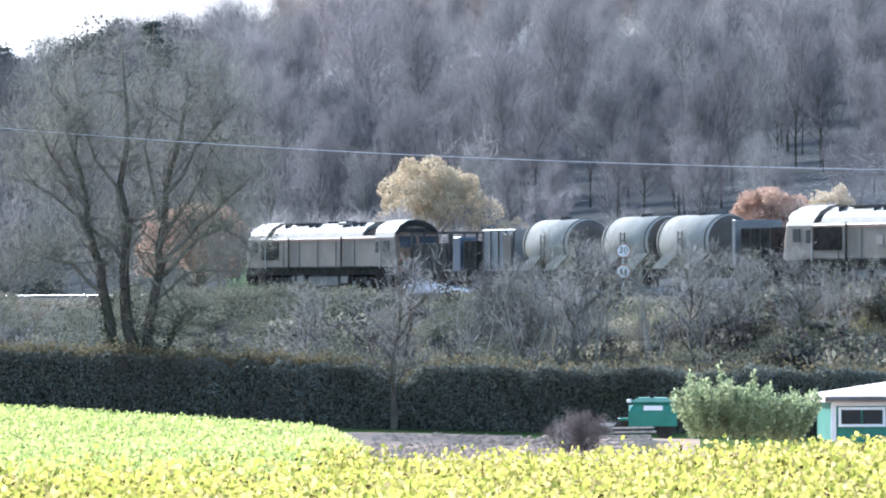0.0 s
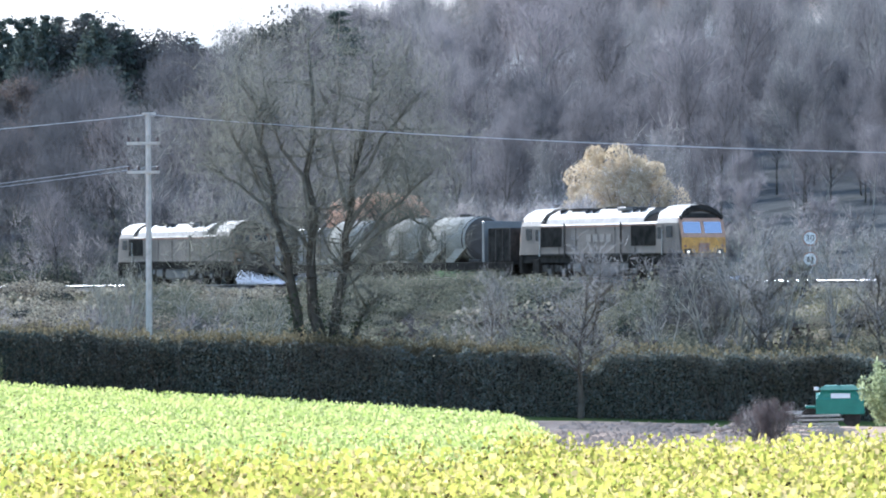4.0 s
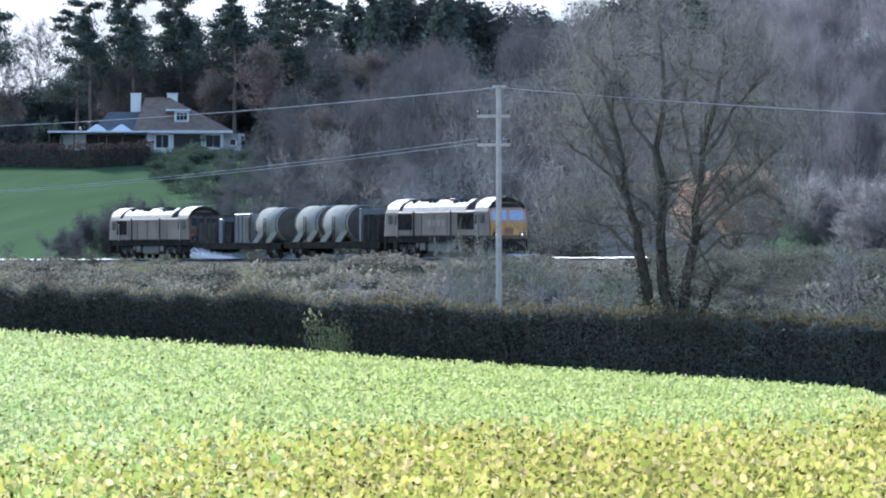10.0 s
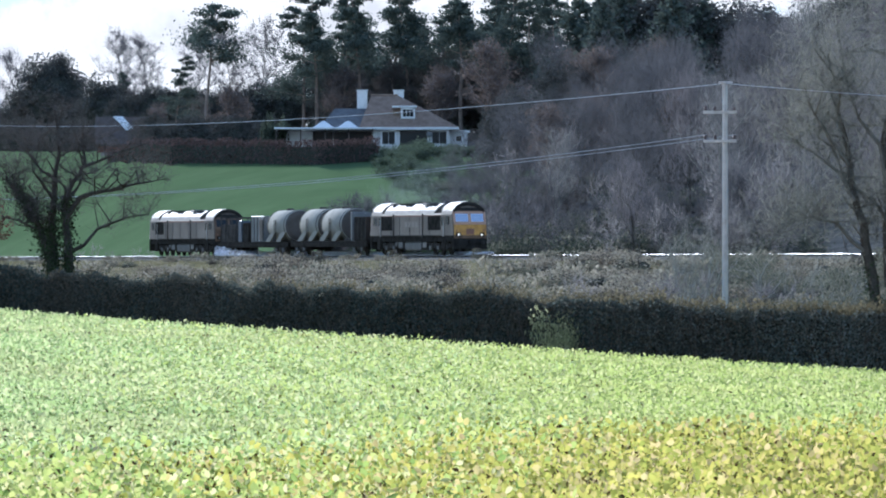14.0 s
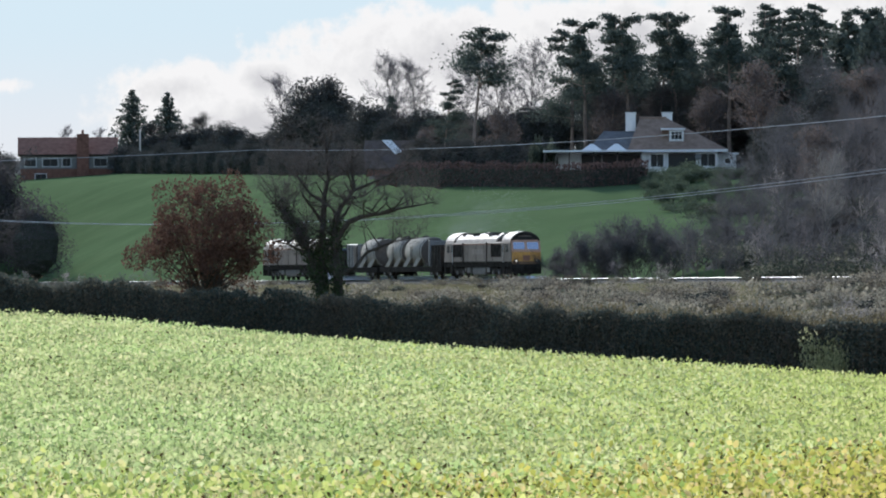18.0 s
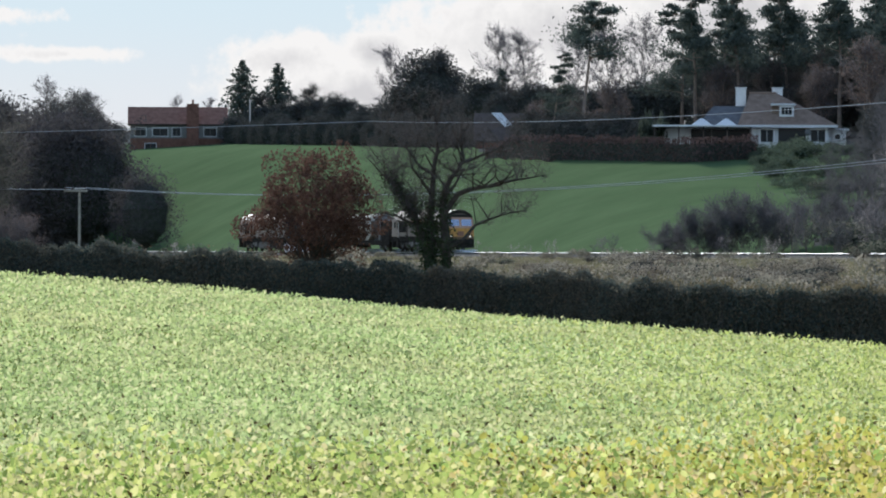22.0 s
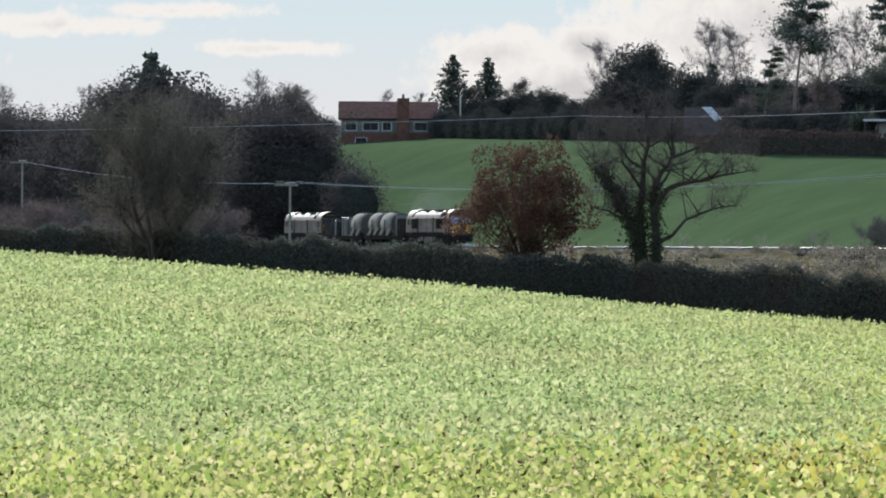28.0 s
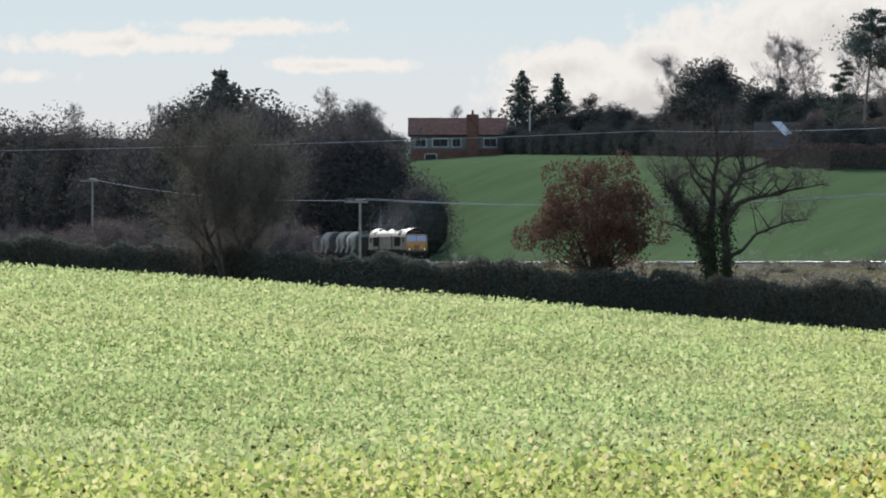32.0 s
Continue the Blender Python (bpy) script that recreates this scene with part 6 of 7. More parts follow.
for i in range(150):
    b = rnm.uniform(-5.2, 5.2)
    rt, rh = float(np.interp(b, _TB, _TR)), hedge_r(b)
    u = rnm.random()
    r = rh + 8 + max(rt - 8 * track_slant(b) - rh - 8, 4) * u
    MOUND[i % 2].place(at(b, r), rnm.uniform(0, 6.28), rnm.uniform(0.65, 1.15) * (1.1 - 0.5 * u), rnm.uniform(0.65, 0.95))
for i in range(120):
    b = rnm.uniform(-18.5, -4.6) if i % 3 else rnm.uniform(-11, -4.6)
    rt, rh = float(np.interp(b, _TB, _TR)), hedge_r(b)
    u = rnm.random()
    r = rh + 8 + max(rt - 8 * track_slant(b) - rh - 8, 4) * u
    MOUND[i % 2].place(at(b, r), rnm.uniform(0, 6.28), rnm.uniform(0.5, 0.95) * (1.0 - 0.45 * u), rnm.uniform(0.6, 0.9))

# larger heaps below the line, and a fringe of them close beside the rails
for i in range(64):
    b = rnm.uniform(-5.4, 1.0)
    rt, rh = float(np.interp(b, _TB, _TR)), hedge_r(b)
    r = rh + 7 + max(rt - 8 * track_slant(b) - rh - 7, 4) * rnm.random() ** 0.8
    MOUND[0].place(at(b, r), rnm.uniform(0, 6.28), rnm.uniform(0.8, 1.25), rnm.uniform(0.75, 1.0))
for i in range(26):
    b = -2.7 + 0.083 * i
    stand(MOUND[i % 2], b, float(np.interp(b, _TB, _TR)) - 7.5 * track_slant(b), -0.6 + 1.1 * rnm.random(), 2.6 * 0.62, 1.2)
for i in range(80):
    b = rnm.uniform(-10.5, -3.2)
    rt, rh = float(np.interp(b, _TB, _TR)), hedge_r(b)
    r = rh + 7 + max(rt - 8 * track_slant(b) - rh - 7, 4) * rnm.random()
    TUSSOCK.place(at(b, r), rnm.uniform(0, 6.28), rnm.uniform(0.7, 1.45), rnm.uniform(0.6, 0.95))

# brambles, dry grass and bare shrubs on the near side of the railway
for i in range(190):
    b = rnd.uniform(-19.5, 6)
    rt, rh = float(np.interp(b, _TB, _TR)), hedge_r(b)
    r = rh + 6 + (rt - 6 * track_slant(b) - rh - 6) * rnd.random() ** 0.8
    k = rnd.choice((0, 0, 1)) if b > -3.5 else rnd.choice((1, 2, 2))
    BRAMBLE[k].place(at(b, r), rnd.uniform(0, 6.28), rnd.uniform(0.6, 1.25))
for i in range(60):
    b = rnd.uniform(-19, -4)
    rt = float(np.interp(b, _TB, _TR))
    BRAMBLE[rnd.choice((0, 1, 1))].place(at(b, rt - rnd.uniform(6, 14) * track_slant(b) * 0.5), rnd.uniform(0, 6.28), rnd.uniform(0.3, 0.62))
for b, r, e in ((1.15, 238, 0), (2.15, 240, -3), (2.8, 244, 1), (3.5, 240, -3), (3.95, 236, 4), (4.25, 238, 6), (4.6, 236, 6), (5.0, 236, 6), (-4.3, 240, -3), (-5.5, 250, -2.5), (3.75, 244, 0), (-1.5, 240, -5), (-5.1, 262, -1), (-6.3, 262, -2.5), (-2.1, 244, -4)):
    stand(SHRUB[rnd.randrange(3)], b, r, e, 4.0, 1.15)


def make_bank_grass():
    rn = np.random.RandomState(51)
    n = 165000
    b = rn.uniform(-19.5, 6.5, n)
    rh = np.interp(b, [-25, -19, -15, -10, -5, 0, 8], [330, 300, 270, 240, 222, 212, 203])
    rt = np.interp(b, _TB, _TR)
    k = 2.5 + 2.2 * np.clip(-b / 12, 0, 1)
    r = rh + 4 + (np.minimum(rt - 7, rh + 330) - rh - 4) * rn.rand(n)
    bg = np.arange(-20, 7, 0.5)
    ug = np.linspace(0, 1, 60)
    z = np.zeros(n)
    tab = []
    for q in bg:
        h0, t0 = hedge_r(q), float(np.interp(q, _TB, _TR))
        tab.append([ground(q, h0 + 4 + (min(t0 - 7, h0 + 330) - h0 - 4) * u) for u in ug])
    tab = np.array(tab)
    u = (r - rh - 4) / (np.minimum(rt - 7, rh + 330) - rh - 4)
    i = np.clip(((b + 20) / 0.5).astype(int), 0, len(bg) - 2)
    w = (b + 20) / 0.5 - i
    j = np.clip((u * 59).astype(int), 0, 58)
    y = u * 59 - j
    z = (tab[i, j] * (1 - y) + tab[i, j + 1] * y) * (1 - w) + (tab[i + 1, j] * (1 - y) + tab[i + 1, j + 1] * y) * w
    a = np.radians(b)
    p = np.stack([r * np.sin(a), r * np.cos(a), z + np.where(r > rt - 4 * k, 0.0, 0.1 + 0.15 * rn.rand(n))], 1)
    pick = np.array([1.3 * noise.noise((x * 0.07, yy * 0.07, 5)) for x, yy, _ in p]) + rn.normal(0, 0.25, n) + np.interp(b, [-12, -8.5, -7, -5, -4, 0, 4], [0.0, 0.1, 0.45, 0.5, 0.0, -0.25, -0.3])
    ob = new("bank_grass")
    tagged(ob, "rank grass, dry stalks and brambles covering the railway bank", "grass", kind="stuff")
    for nm, sel, mat, s in (("dry_stalks", pick > 0, "dry_grass", 0.068), ("green_growth", pick <= 0, "bramble", 0.068)):
        v, f = leaf_quads(p[sel], s, rn, 1.6)
        part(nm, array_mesh(nm, v, f, MAT[mat]), None, ob)


make_bank_grass()

# slender bare shrubs that stand up in front of the train
FAN = [Kind(tree("bare_sapling", "slender leafless sapling with fanned branches on the bank", "shrub", grow(610 + i, 5.0, 0.9, 0.12, 15, 0.75, 4, 650, 0.55, 0.0075, 0.017, lean=0.3, rise=0.6, haze=0.1, crook=0.16, bends=1), MAT["bark_pale"], MAT["twig_ash"], group="bank saplings")) for i in range(2)]
for b, r, e, k in ((0.85, 238, 7, 0), (1.15, 240, 12, 1), (1.5, 241, 8, 0), (2.1, 242, 9, 1), (2.65, 243, 10, 0), (3.05, 243, 8, 1), (3.5, 242, 3, 0), (4.05, 238, 6.5, 1), (4.5, 238, 7.5, 0), (0.3, 236, 1, 1), (-4.45, 243, 1.5, 1), (-5.15, 260, 6, 0), (-5.35, 258, 3, 1), (-3.75, 236, 0, 0)):
    stand(FAN[k], b, r, e, 5.0)

# ---- single trees ----
def boughs(wood, paths, seed, spread=1.0, sides=6, shoots=2, fine=None):
    """Adds crooked limbs along the given paths, with side shoots; gives the pieces that carry twigs."""
    r = random.Random(seed)
    ends = []
    slim = wood if fine is None else fine
    for pts, rad in paths:
        line = [Vector(pts[0])]
        for a, b in zip(pts, pts[1:]):
            a, b = Vector(a), Vector(b)
            w = 0.06 * (b - a).length
            line += [a.lerp(b, 0.5) + Vector((r.gauss(0, w), r.gauss(0, w), r.gauss(0, w))), b]
        n = len(line) - 1
        for i in range(n):
            w0, w1 = rad * (1 - 0.88 * (i / n) ** 0.8), rad * (1 - 0.88 * ((i + 1) / n) ** 0.8)
            (wood if w0 > 0.1 else slim).tube(line[i], line[i + 1], w0, w1, sides, False)
            if i >= n // 3:
                ends.append((line[i], line[i + 1]))
                for k in range(shoots):
                    p = line[i].lerp(line[i + 1], r.random())
                    w = min(rad * (1 - 0.85 * i / n) * 0.5, 0.05)
                    q = p + Vector((r.gauss(0, 0.5), r.gauss(0, 0.5), r.uniform(-0.1, 0.9))) * spread
                    slim.tube(p, q, w, w * 0.55, 4, False)
                    ends.append((p, q))
                    for j in range(2):
                        e = q + Vector((r.gauss(0, 0.45), r.gauss(0, 0.45), r.uniform(-0.1, 0.8))) * spread
                        slim.tube(q, e, w * 0.5, w * 0.15, 3, False)
                        ends += [(q, e), (q, e)]
    return ends


def twig_haze(ends, n, length, width, seed, fuzz=0.12, rise=0.5):
    nr = np.random.RandomState(seed)
    i = nr.randint(0, len(ends), n)
    A, B = np.array([[*a] for a, b in ends])[i], np.array([[*b] for a, b in ends])[i]
    p = A + (B - A) * nr.rand(n)[:, None] + nr.normal(0, fuzz, (n, 3))
    d = nr.normal(size=(n, 3)) * 0.6 + [0, 0, rise]
    d /= np.linalg.norm(d, axis=1)[:, None]
    w = np.cross(d, nr.normal(size=(n, 3)))
    w *= width / np.linalg.norm(w, axis=1)[:, None]
    q = p + d * length * nr.uniform(0.5, 1.3, n)[:, None]
    return np.stack([p - w, p + w, q], 1).reshape(-1, 3), np.arange(n * 3).reshape(-1, 3)


def make_ash():
    """Dark stems close together, a wide fine crown, and long limbs that arch out to both sides."""
    r = random.Random(8)
    flat = ((((-0.9, -0.5), (-0.8, 2.1), (-1.3, 5.2), (-1.6, 6.5), (-1.9, 8.5), (-2.6, 11.0), (-2.9, 12.6)), 0.30),
            (((-0.2, -0.5), (0.1, 2.2), (-0.4, 5.0), (-0.35, 6.5), (-0.6, 9.0), (-0.3, 12.0), (-0.5, 14.3)), 0.33),
            (((0.3, -0.5), (0.45, 2.5), (0.8, 5.0), (0.9, 6.5), (1.2, 9.0), (1.9, 12.0), (2.0, 13.6)), 0.30),
            (((0.6, -0.5), (0.9, 2.0), (1.6, 3.6), (2.2, 4.3)), 0.22),
            (((0.85, 5.5), (2.0, 6.9), (3.2, 8.0), (4.2, 8.9), (4.9, 9.6)), 0.14),
            (((0.69, 5.2), (2.0, 6.5), (3.4, 7.4), (4.1, 7.0), (4.5, 6.2)), 0.15),
            (((0.6, 4.4), (2.0, 5.6), (3.2, 5.7), (4.2, 5.2)), 0.11),
            (((-1.2, 4.8), (-2.4, 6.0), (-3.4, 6.2), (-4.4, 5.8), (-5.0, 5.0)), 0.13),
            (((-1.7, 6.8), (-2.8, 8.3), (-3.9, 9.0), (-4.9, 9.3)), 0.12),
            (((-0.45, 7.2), (-1.5, 10.0), (-2.1, 12.0), (-2.4, 13.6)), 0.13),
            (((1.15, 8.6), (2.4, 10.5), (3.4, 11.6), (4.0, 12.2)), 0.12),
            (((-1.9, 8.2), (-3.2, 10.2), (-3.9, 11.6)), 0.11),
            (((1.0, 7.6), (0.4, 10.5), (0.9, 13.2)), 0.12),
            (((0.9, 6.6), (2.2, 8.6), (2.9, 10.2), (3.4, 10.9)), 0.12),
            (((-0.4, 6.0), (-2.0, 7.5), (-3.0, 9.9), (-3.6, 10.6)), 0.12))
    paths = []
    for k, (pts, rad) in enumerate(flat):
        y, path = r.uniform(-0.4, 0.4), []
        dy = r.uniform(-0.7, 0.7) if k > 3 else r.uniform(-0.15, 0.15)
        for i, (x, z) in enumerate(pts):
            path.append((x, y, z))
            y += dy * r.uniform(0.6, 1.4)
        paths.append((path, rad if k < 4 else rad * 0.75))
    wood, slim = Geo(), Geo()
    ends = boughs(wood, paths, 4, 1.55, 7, 4, slim)
    v, f = twig_haze(ends, 24000, 0.85, 0.0072, 9, 0.42, 0.35)
    ob = tree("ash_tree", "large many-stemmed bare tree standing in the hedge", "tree", (wood, v, f, []), MAT["bark_ash"], MAT["twig_ash"], fine=slim)
    rn = np.random.RandomState(78)
    P = []
    for path, rad in paths[:4]:
        q = np.array(path)
        zs = rn.uniform(0, min(4.5, q[-1, 2]), 700)
        P.append(np.stack([np.interp(zs, q[:, 2], q[:, k]) for k in (0, 1)] + [zs], 1) + rn.normal(0, 0.17, (700, 3)))
    v, f = leaf_quads(np.concatenate(P), 0.06, rn)
    part("ivy", array_mesh("ivy", v, f, MAT["ivy"]), None, ob, "dark ivy on the lower stems")
    return ob


ASH = make_ash()
ASH.matrix_basis = Matrix.Translation(at(-3.12, 219.9))
SAPLING = tree("young_tree", "slim bare young tree in a gap of the hedge", "tree", grow(523, 5.9, 0.8, 0.28, 13, 0.75, 1, 1800, 0.55, 0.008, 0.017, False, haze=0.1, rise=0.5, crook=0.15, bends=1), MAT["bark"], MAT["twig_olive"])
SAPLINGS = Kind(SAPLING)
stand(SAPLINGS, -0.5, hedge_r(-0.5) - 1.6, 9.0, 5.9, 1.5)
for b, r, e, w in ((1.28, 233, 11.5, 1.35), (0.95, 238, 7.0, 1.2), (2.55, 234, 10.5, 1.3), (2.9, 239, 7.5, 1.2), (3.7, 236, 9.0, 1.3), (-1.35, 234, 3.0, 1.2)):
    stand(SAPLINGS, b, r, e, 5.9, w)["label"] = "bare young tree on the bank below the railway"
RED = dome_tree("oak_tree", "small oak with russet autumn leaves behind the hedge", "tree", 533, 6.2, 3.3, 4.6, MAT["oak_russet"], MAT["bark_dark"], 17000, 0.066, 44, 1.0, low=0.08, seat=0.80, puff=0.29)
stand(Kind(RED), -12.87, 262, 17.3, 6.2, 0.88)
def make_ivy_tree():
    """Three ivy-hung stems from one root and wide crooked limbs with fine twigs."""
    stems = (([(-0.05, 0, -1.8), (-0.13, 0, 1.1), (-0.5, -0.1, 2.5), (-0.9, -0.1, 3.4), (-1.37, 0, 4.2), (-1.8, 0, 4.7), (-2.3, 0.1, 5.1)], 0.26),
             ([(0.0, 0.1, -1.8), (-0.08, 0.1, 2.1), (-0.13, 0.1, 3.7), (0.0, 0.1, 5.5), (0.13, 0.2, 6.9), (0.0, 0.1, 8.3)], 0.27),
             ([(0.3, 0, -1.8), (0.65, -0.1, 2.1), (0.5, 0, 3.7), (0.8, 0, 5.0), (1.4, 0.1, 6.0), (1.3, 0, 7.3)], 0.27))
    limbs = (([(0.55, 0, 3.4), (1.7, -0.3, 4.5), (3.0, -0.4, 4.7), (4.2, -0.3, 5.0), (5.2, 0, 5.2)], 0.15),
             ([(0.6, 0, 1.8), (1.9, 0.4, 2.9), (3.2, 0.5, 3.4), (4.3, 0.5, 3.6)], 0.11),
             ([(-1.2, 0, 4.0), (-2.2, 0.3, 5.0), (-2.7, 0.3, 6.0)], 0.10),
             ([(-0.6, -0.1, 2.8), (-1.6, -0.4, 3.3), (-2.4, -0.5, 3.5)], 0.09),
             ([(0.0, 0.1, 5.2), (-1.2, 0.3, 6.3), (-1.9, 0.4, 7.3)], 0.10),
             ([(1.2, 0.1, 5.7), (2.7, 0.3, 6.3), (3.5, 0.4, 6.9)], 0.10),
             ([(0.6, 0, 4.3), (1.2, 0.9, 5.4), (2.2, 1.2, 5.9)], 0.10), ([(-0.1, 0, 4.3), (-0.8, -0.9, 5.5), (-1.0, -1.3, 6.6)], 0.09))
    wood = Geo()
    ends = boughs(wood, stems, 21, 1.1, 8, 3) + boughs(wood, limbs, 22, 1.25, 6, 3)
    v, f = twig_haze(ends, 9500, 0.75, 0.0062, 23, 0.15, 0.25)
    ob = tree("ivy_clad_tree", "bare crooked tree with ivy on its forked trunks", "tree", (wood, v, f, []), MAT["bark_dark"], MAT["twig_dark"])
    rn = np.random.RandomState(77)
    P = []
    for (pts, rad), top, m in zip(stems, (5.0, 3.9, 4.4), (2600, 1300, 1500)):
        zs = rn.uniform(-0.5, top, m)
        q = np.array(pts)
        c = np.stack([np.interp(zs, q[:, 2], q[:, k]) for k in (0, 1)] + [zs], 1)
        P.append(c + rn.normal(0, 1, (m, 3)) * (0.16 + 0.12 * np.sin(zs * 2.1)[:, None] ** 2))
    v, f = leaf_quads(np.concatenate(P), 0.075, rn)
    part("ivy", array_mesh("ivy", v, f, MAT["ivy"]), None, ob, "dark ivy round the trunks")
    ob.location = at(-11.66, 258, -8)


make_ivy_tree()
OAK = dome_tree("oak_tree", "round-crowned oak with golden autumn leaves beyond the railway", "tree", 551, 9.5, 4.6, 8.0, MAT["oak_gold"], MAT["bark"], 42000, 0.085, 34, low=-0.6, seat=0.62, puff=0.245)
stand(Kind(OAK), -0.08, 345, 23.0, 9.5)
COPPER = dome_tree("beech_tree", "small beech with copper autumn leaves beyond the railway", "tree", 561, 7.0, 3.4, 5.6, MAT["oak_copper"], MAT["bark"], 24000, 0.085, 30, puff=0.25)
KC = Kind(COPPER)
stand(KC, 3.3, 300, 18.0, 7.0, 0.95)
stand(KC, -2.5, 352, 15.4, 7.0, 1.2)
GOLD2 = Kind(dome_tree("young_oak", "small oak with pale golden leaves beside the copper beech", "tree", 565, 7, 2.6, 5.4, MAT["oak_gold"], MAT["bark"], 5000, 0.12, 34))
stand(GOLD2, 3.95, 300, 18.2, 7)
stand(GOLD2, 0.7, 340, 12.5, 7)
PALE_TREE = Kind(tree("pale_tree", "pale leafless bushy tree just beyond the railway", "tree", grow(577, 7, 0.8, 0.1, 16, 0.9, 3, 5000, 0.8, 0.014, 0.012, lean=0.3), MAT["bark_pale"], MAT["twig"]))
stand(PALE_TREE, 1.08, 325, 21, 7)
stand(PALE_TREE, 1.95, 330, 15.5, 7, 1.2)
MAUVE = [Kind(tree("thorn_thicket", "rounded mauve-grey leafless thorn thicket beyond the railway", "thicket", grow(580 + i, 6, 1.15, 0.06, 20, 0.75, 5, 8000, 0.8, 0.024, 0.010, lean=0.75, depth=2, haze=0.3), MAT["bark"], MAT[("twig_thicket", "twig_shaded")[i]], group="thorn thickets")) for i in range(2)]
for b, r, e, k in ((-8.95, 462, 8.5, 0), (-8.5, 466, 11.7, 1), (-8.15, 470, 9, 0), (-7.66, 472, 10.4, 1), (-7.3, 470, 7, 0), (-6.7, 462, 10.9, 1), (-6.2, 455, 9, 0), (-5.6, 440, 9, 1), (-5.0, 425, 10, 0), (-1.25, 345, 13.4, 1), (-0.74, 330, 14.6, 0), (-1.55, 345, 11, 0), (-0.38, 325, 12.6, 0), (0.3, 325, 10, 0), (0.85, 320, 8.5, 1), (0.0, 322, 8.5, 0), (-1.05, 330, 8, 1), (-9.25, 470, 5, 1), (-4.4, 415, 9, 1), (0.62, 246, 6.5, 1)):
    # thickets to the left get the copy with shade in its colour
    stand(MAUVE[0 if b > -3 and r > 300 else 1], b, r, e + (1.5 if b > -3 else 0), 6.0, 1.1 if r > 300 else 0.7)
WISPY = [Kind(tree("bare_tree", "tall thin bare tree against the sky", "tree", grow(590 + i, 14, 0.5, 0.3, 14, 0.9, 1, 2600, 1.1, 0.022, 0.010, depth=3), MAT["bark_dark"], MAT["twig_mid"], group="skyline trees")) for i in range(2)]
for b, r, e, k in ((-10.9, 725, 40, 0), (-10.7, 730, 39, 1), (-9.85, 700, 40, 1), (-9.6, 700, 42, 0), (-10.2, 715, 38, 0), (-12.05, 770, 36, 1), (-15.6, 900, 30, 0), (-15.1, 905, 27, 1), (-14.3, 910, 26.5, 0), (-17.3, 985, 27, 1), (-18.1, 990, 27, 0), (-13.95, 905, 26, 1)):
    stand(WISPY[k], b, r, e, 14)
WILLOW = tree("willow_tree", "broad leafless willow hung with ivy by the hedge", "tree", grow(571, 9, 0.80, 0.10, 24, 0.7, 4, 19000, 0.8, 0.0095, 0.020, False, 0.3, haze=0.4), MAT["bark_dark"], MAT["twig_willow"], (MAT["far_leaf"], 5200, 0.055, 0.45, 12))
stand(Kind(WILLOW), -16.52, hedge_r(-16.52) - 1.3, 28.5, 9.0, 0.95)
# brown leafless scrub along the foot of the hollow
SCRUB = [Kind(tree("hollow_scrub", "brown leafless scrub at the foot of the hollow", "thicket", grow(595 + i, 6, 1.2, 0.06, 20, 0.75, 5, 7000, 0.8, 0.022, 0.010, lean=0.75, depth=2, haze=0.3), MAT["bark_dark"], MAT[("scrub_brown", "hollow_twig")[i]], group="hollow scrub")) for i in range(2)]
rns = random.Random(61)
for i in range(32):
    b = -19.6 + 0.115 * i + rns.uniform(-0.05, 0.05)
    r = rns.uniform(372, 470)
    stand(SCRUB[1 if rns.random() < 0.35 else 0], b, r, rns.uniform(3.0, 8.0) - (2.0 if b > -15.8 else 0), 6.0, 1.1)


# ---- power line ----
def make_pole(name, label, b, r, e_top, arms, rad=0.16, wood="pole"):
    base = at(b, r)
    h = EYE + r * e_top / 1000 - base.z
    ob = new(name)
    ob.location = base
    tagged(ob, label, "power pole", "power poles")
    part("mast", Geo().tube((0, 0, -0.5), (0, 0, h), rad, rad * 0.78, 12), MAT[wood], ob)
    for z, w in arms:
        c = part("crossarm", Geo().box(-w, w * 0.55, -0.17, -0.10, h - z - 0.06, h - z + 0.06, 0.01), MAT[wood], ob)
        for x in (-w + 0.08, -w * 0.45, w * 0.45):
            part("insulator", Geo().lathe([(0, 0.03), (0.03, 0.07), (0.08, 0.05), (0.12, 0.08), (0.18, 0.04)], "z", 8, (x, -0.13, h - z + 0.06)), MAT["insulator"], c)
    part("pole_cap", Geo().box(-0.25, 0.3, -0.12, 0.12, h, h + 0.08, 0.02), MAT["pole"], ob)
    return base + Vector((0, 0, h))


def wire(p, q, sag, rad=0.02):
    g = Geo()
    n = 24
    pts = []
    for i in range(n + 1):
        u = i / n
        pts.append(p.lerp(q, u) - Vector((0, 0, sag * 4 * u * (1 - u))))
    d = (q - p).normalized()
    side = d.cross(Vector((0, 0, 1))).normalized()
    g.loft([[c + side * (rad * math.cos(t)) + Vector((0, 0, rad * math.sin(t))) for t in (0.0, 1.257, 2.513, 3.77, 5.027)] for c in pts])
    tagged(part("overhead_wire", g, MAT["wire"]), "thin grey overhead wire between the power poles", "wire", "overhead wires")


T1 = make_pole("power_pole", "weathered wooden power pole with two crossarms", -4.87, 226, 28.8, ((1.15, 0.85), (2.3, 0.85)), 0.135)
T2 = make_pole("power_pole", "slim wooden power pole behind the hedge", -15.24, 330, 9.2, ((0.1, 0.9),), 0.09, "bark_pale")
T3 = make_pole("power_pole", "slim wooden power pole among the trees", -17.95, 420, 12.8, ((0.1, 0.9),), 0.09, "bark_pale")
wire(T1, at(6.5, 170, 20.0), 0.4, 0.015)
wire(T1, at(-12.3, 400, 21.5), 0.6, 0.017)
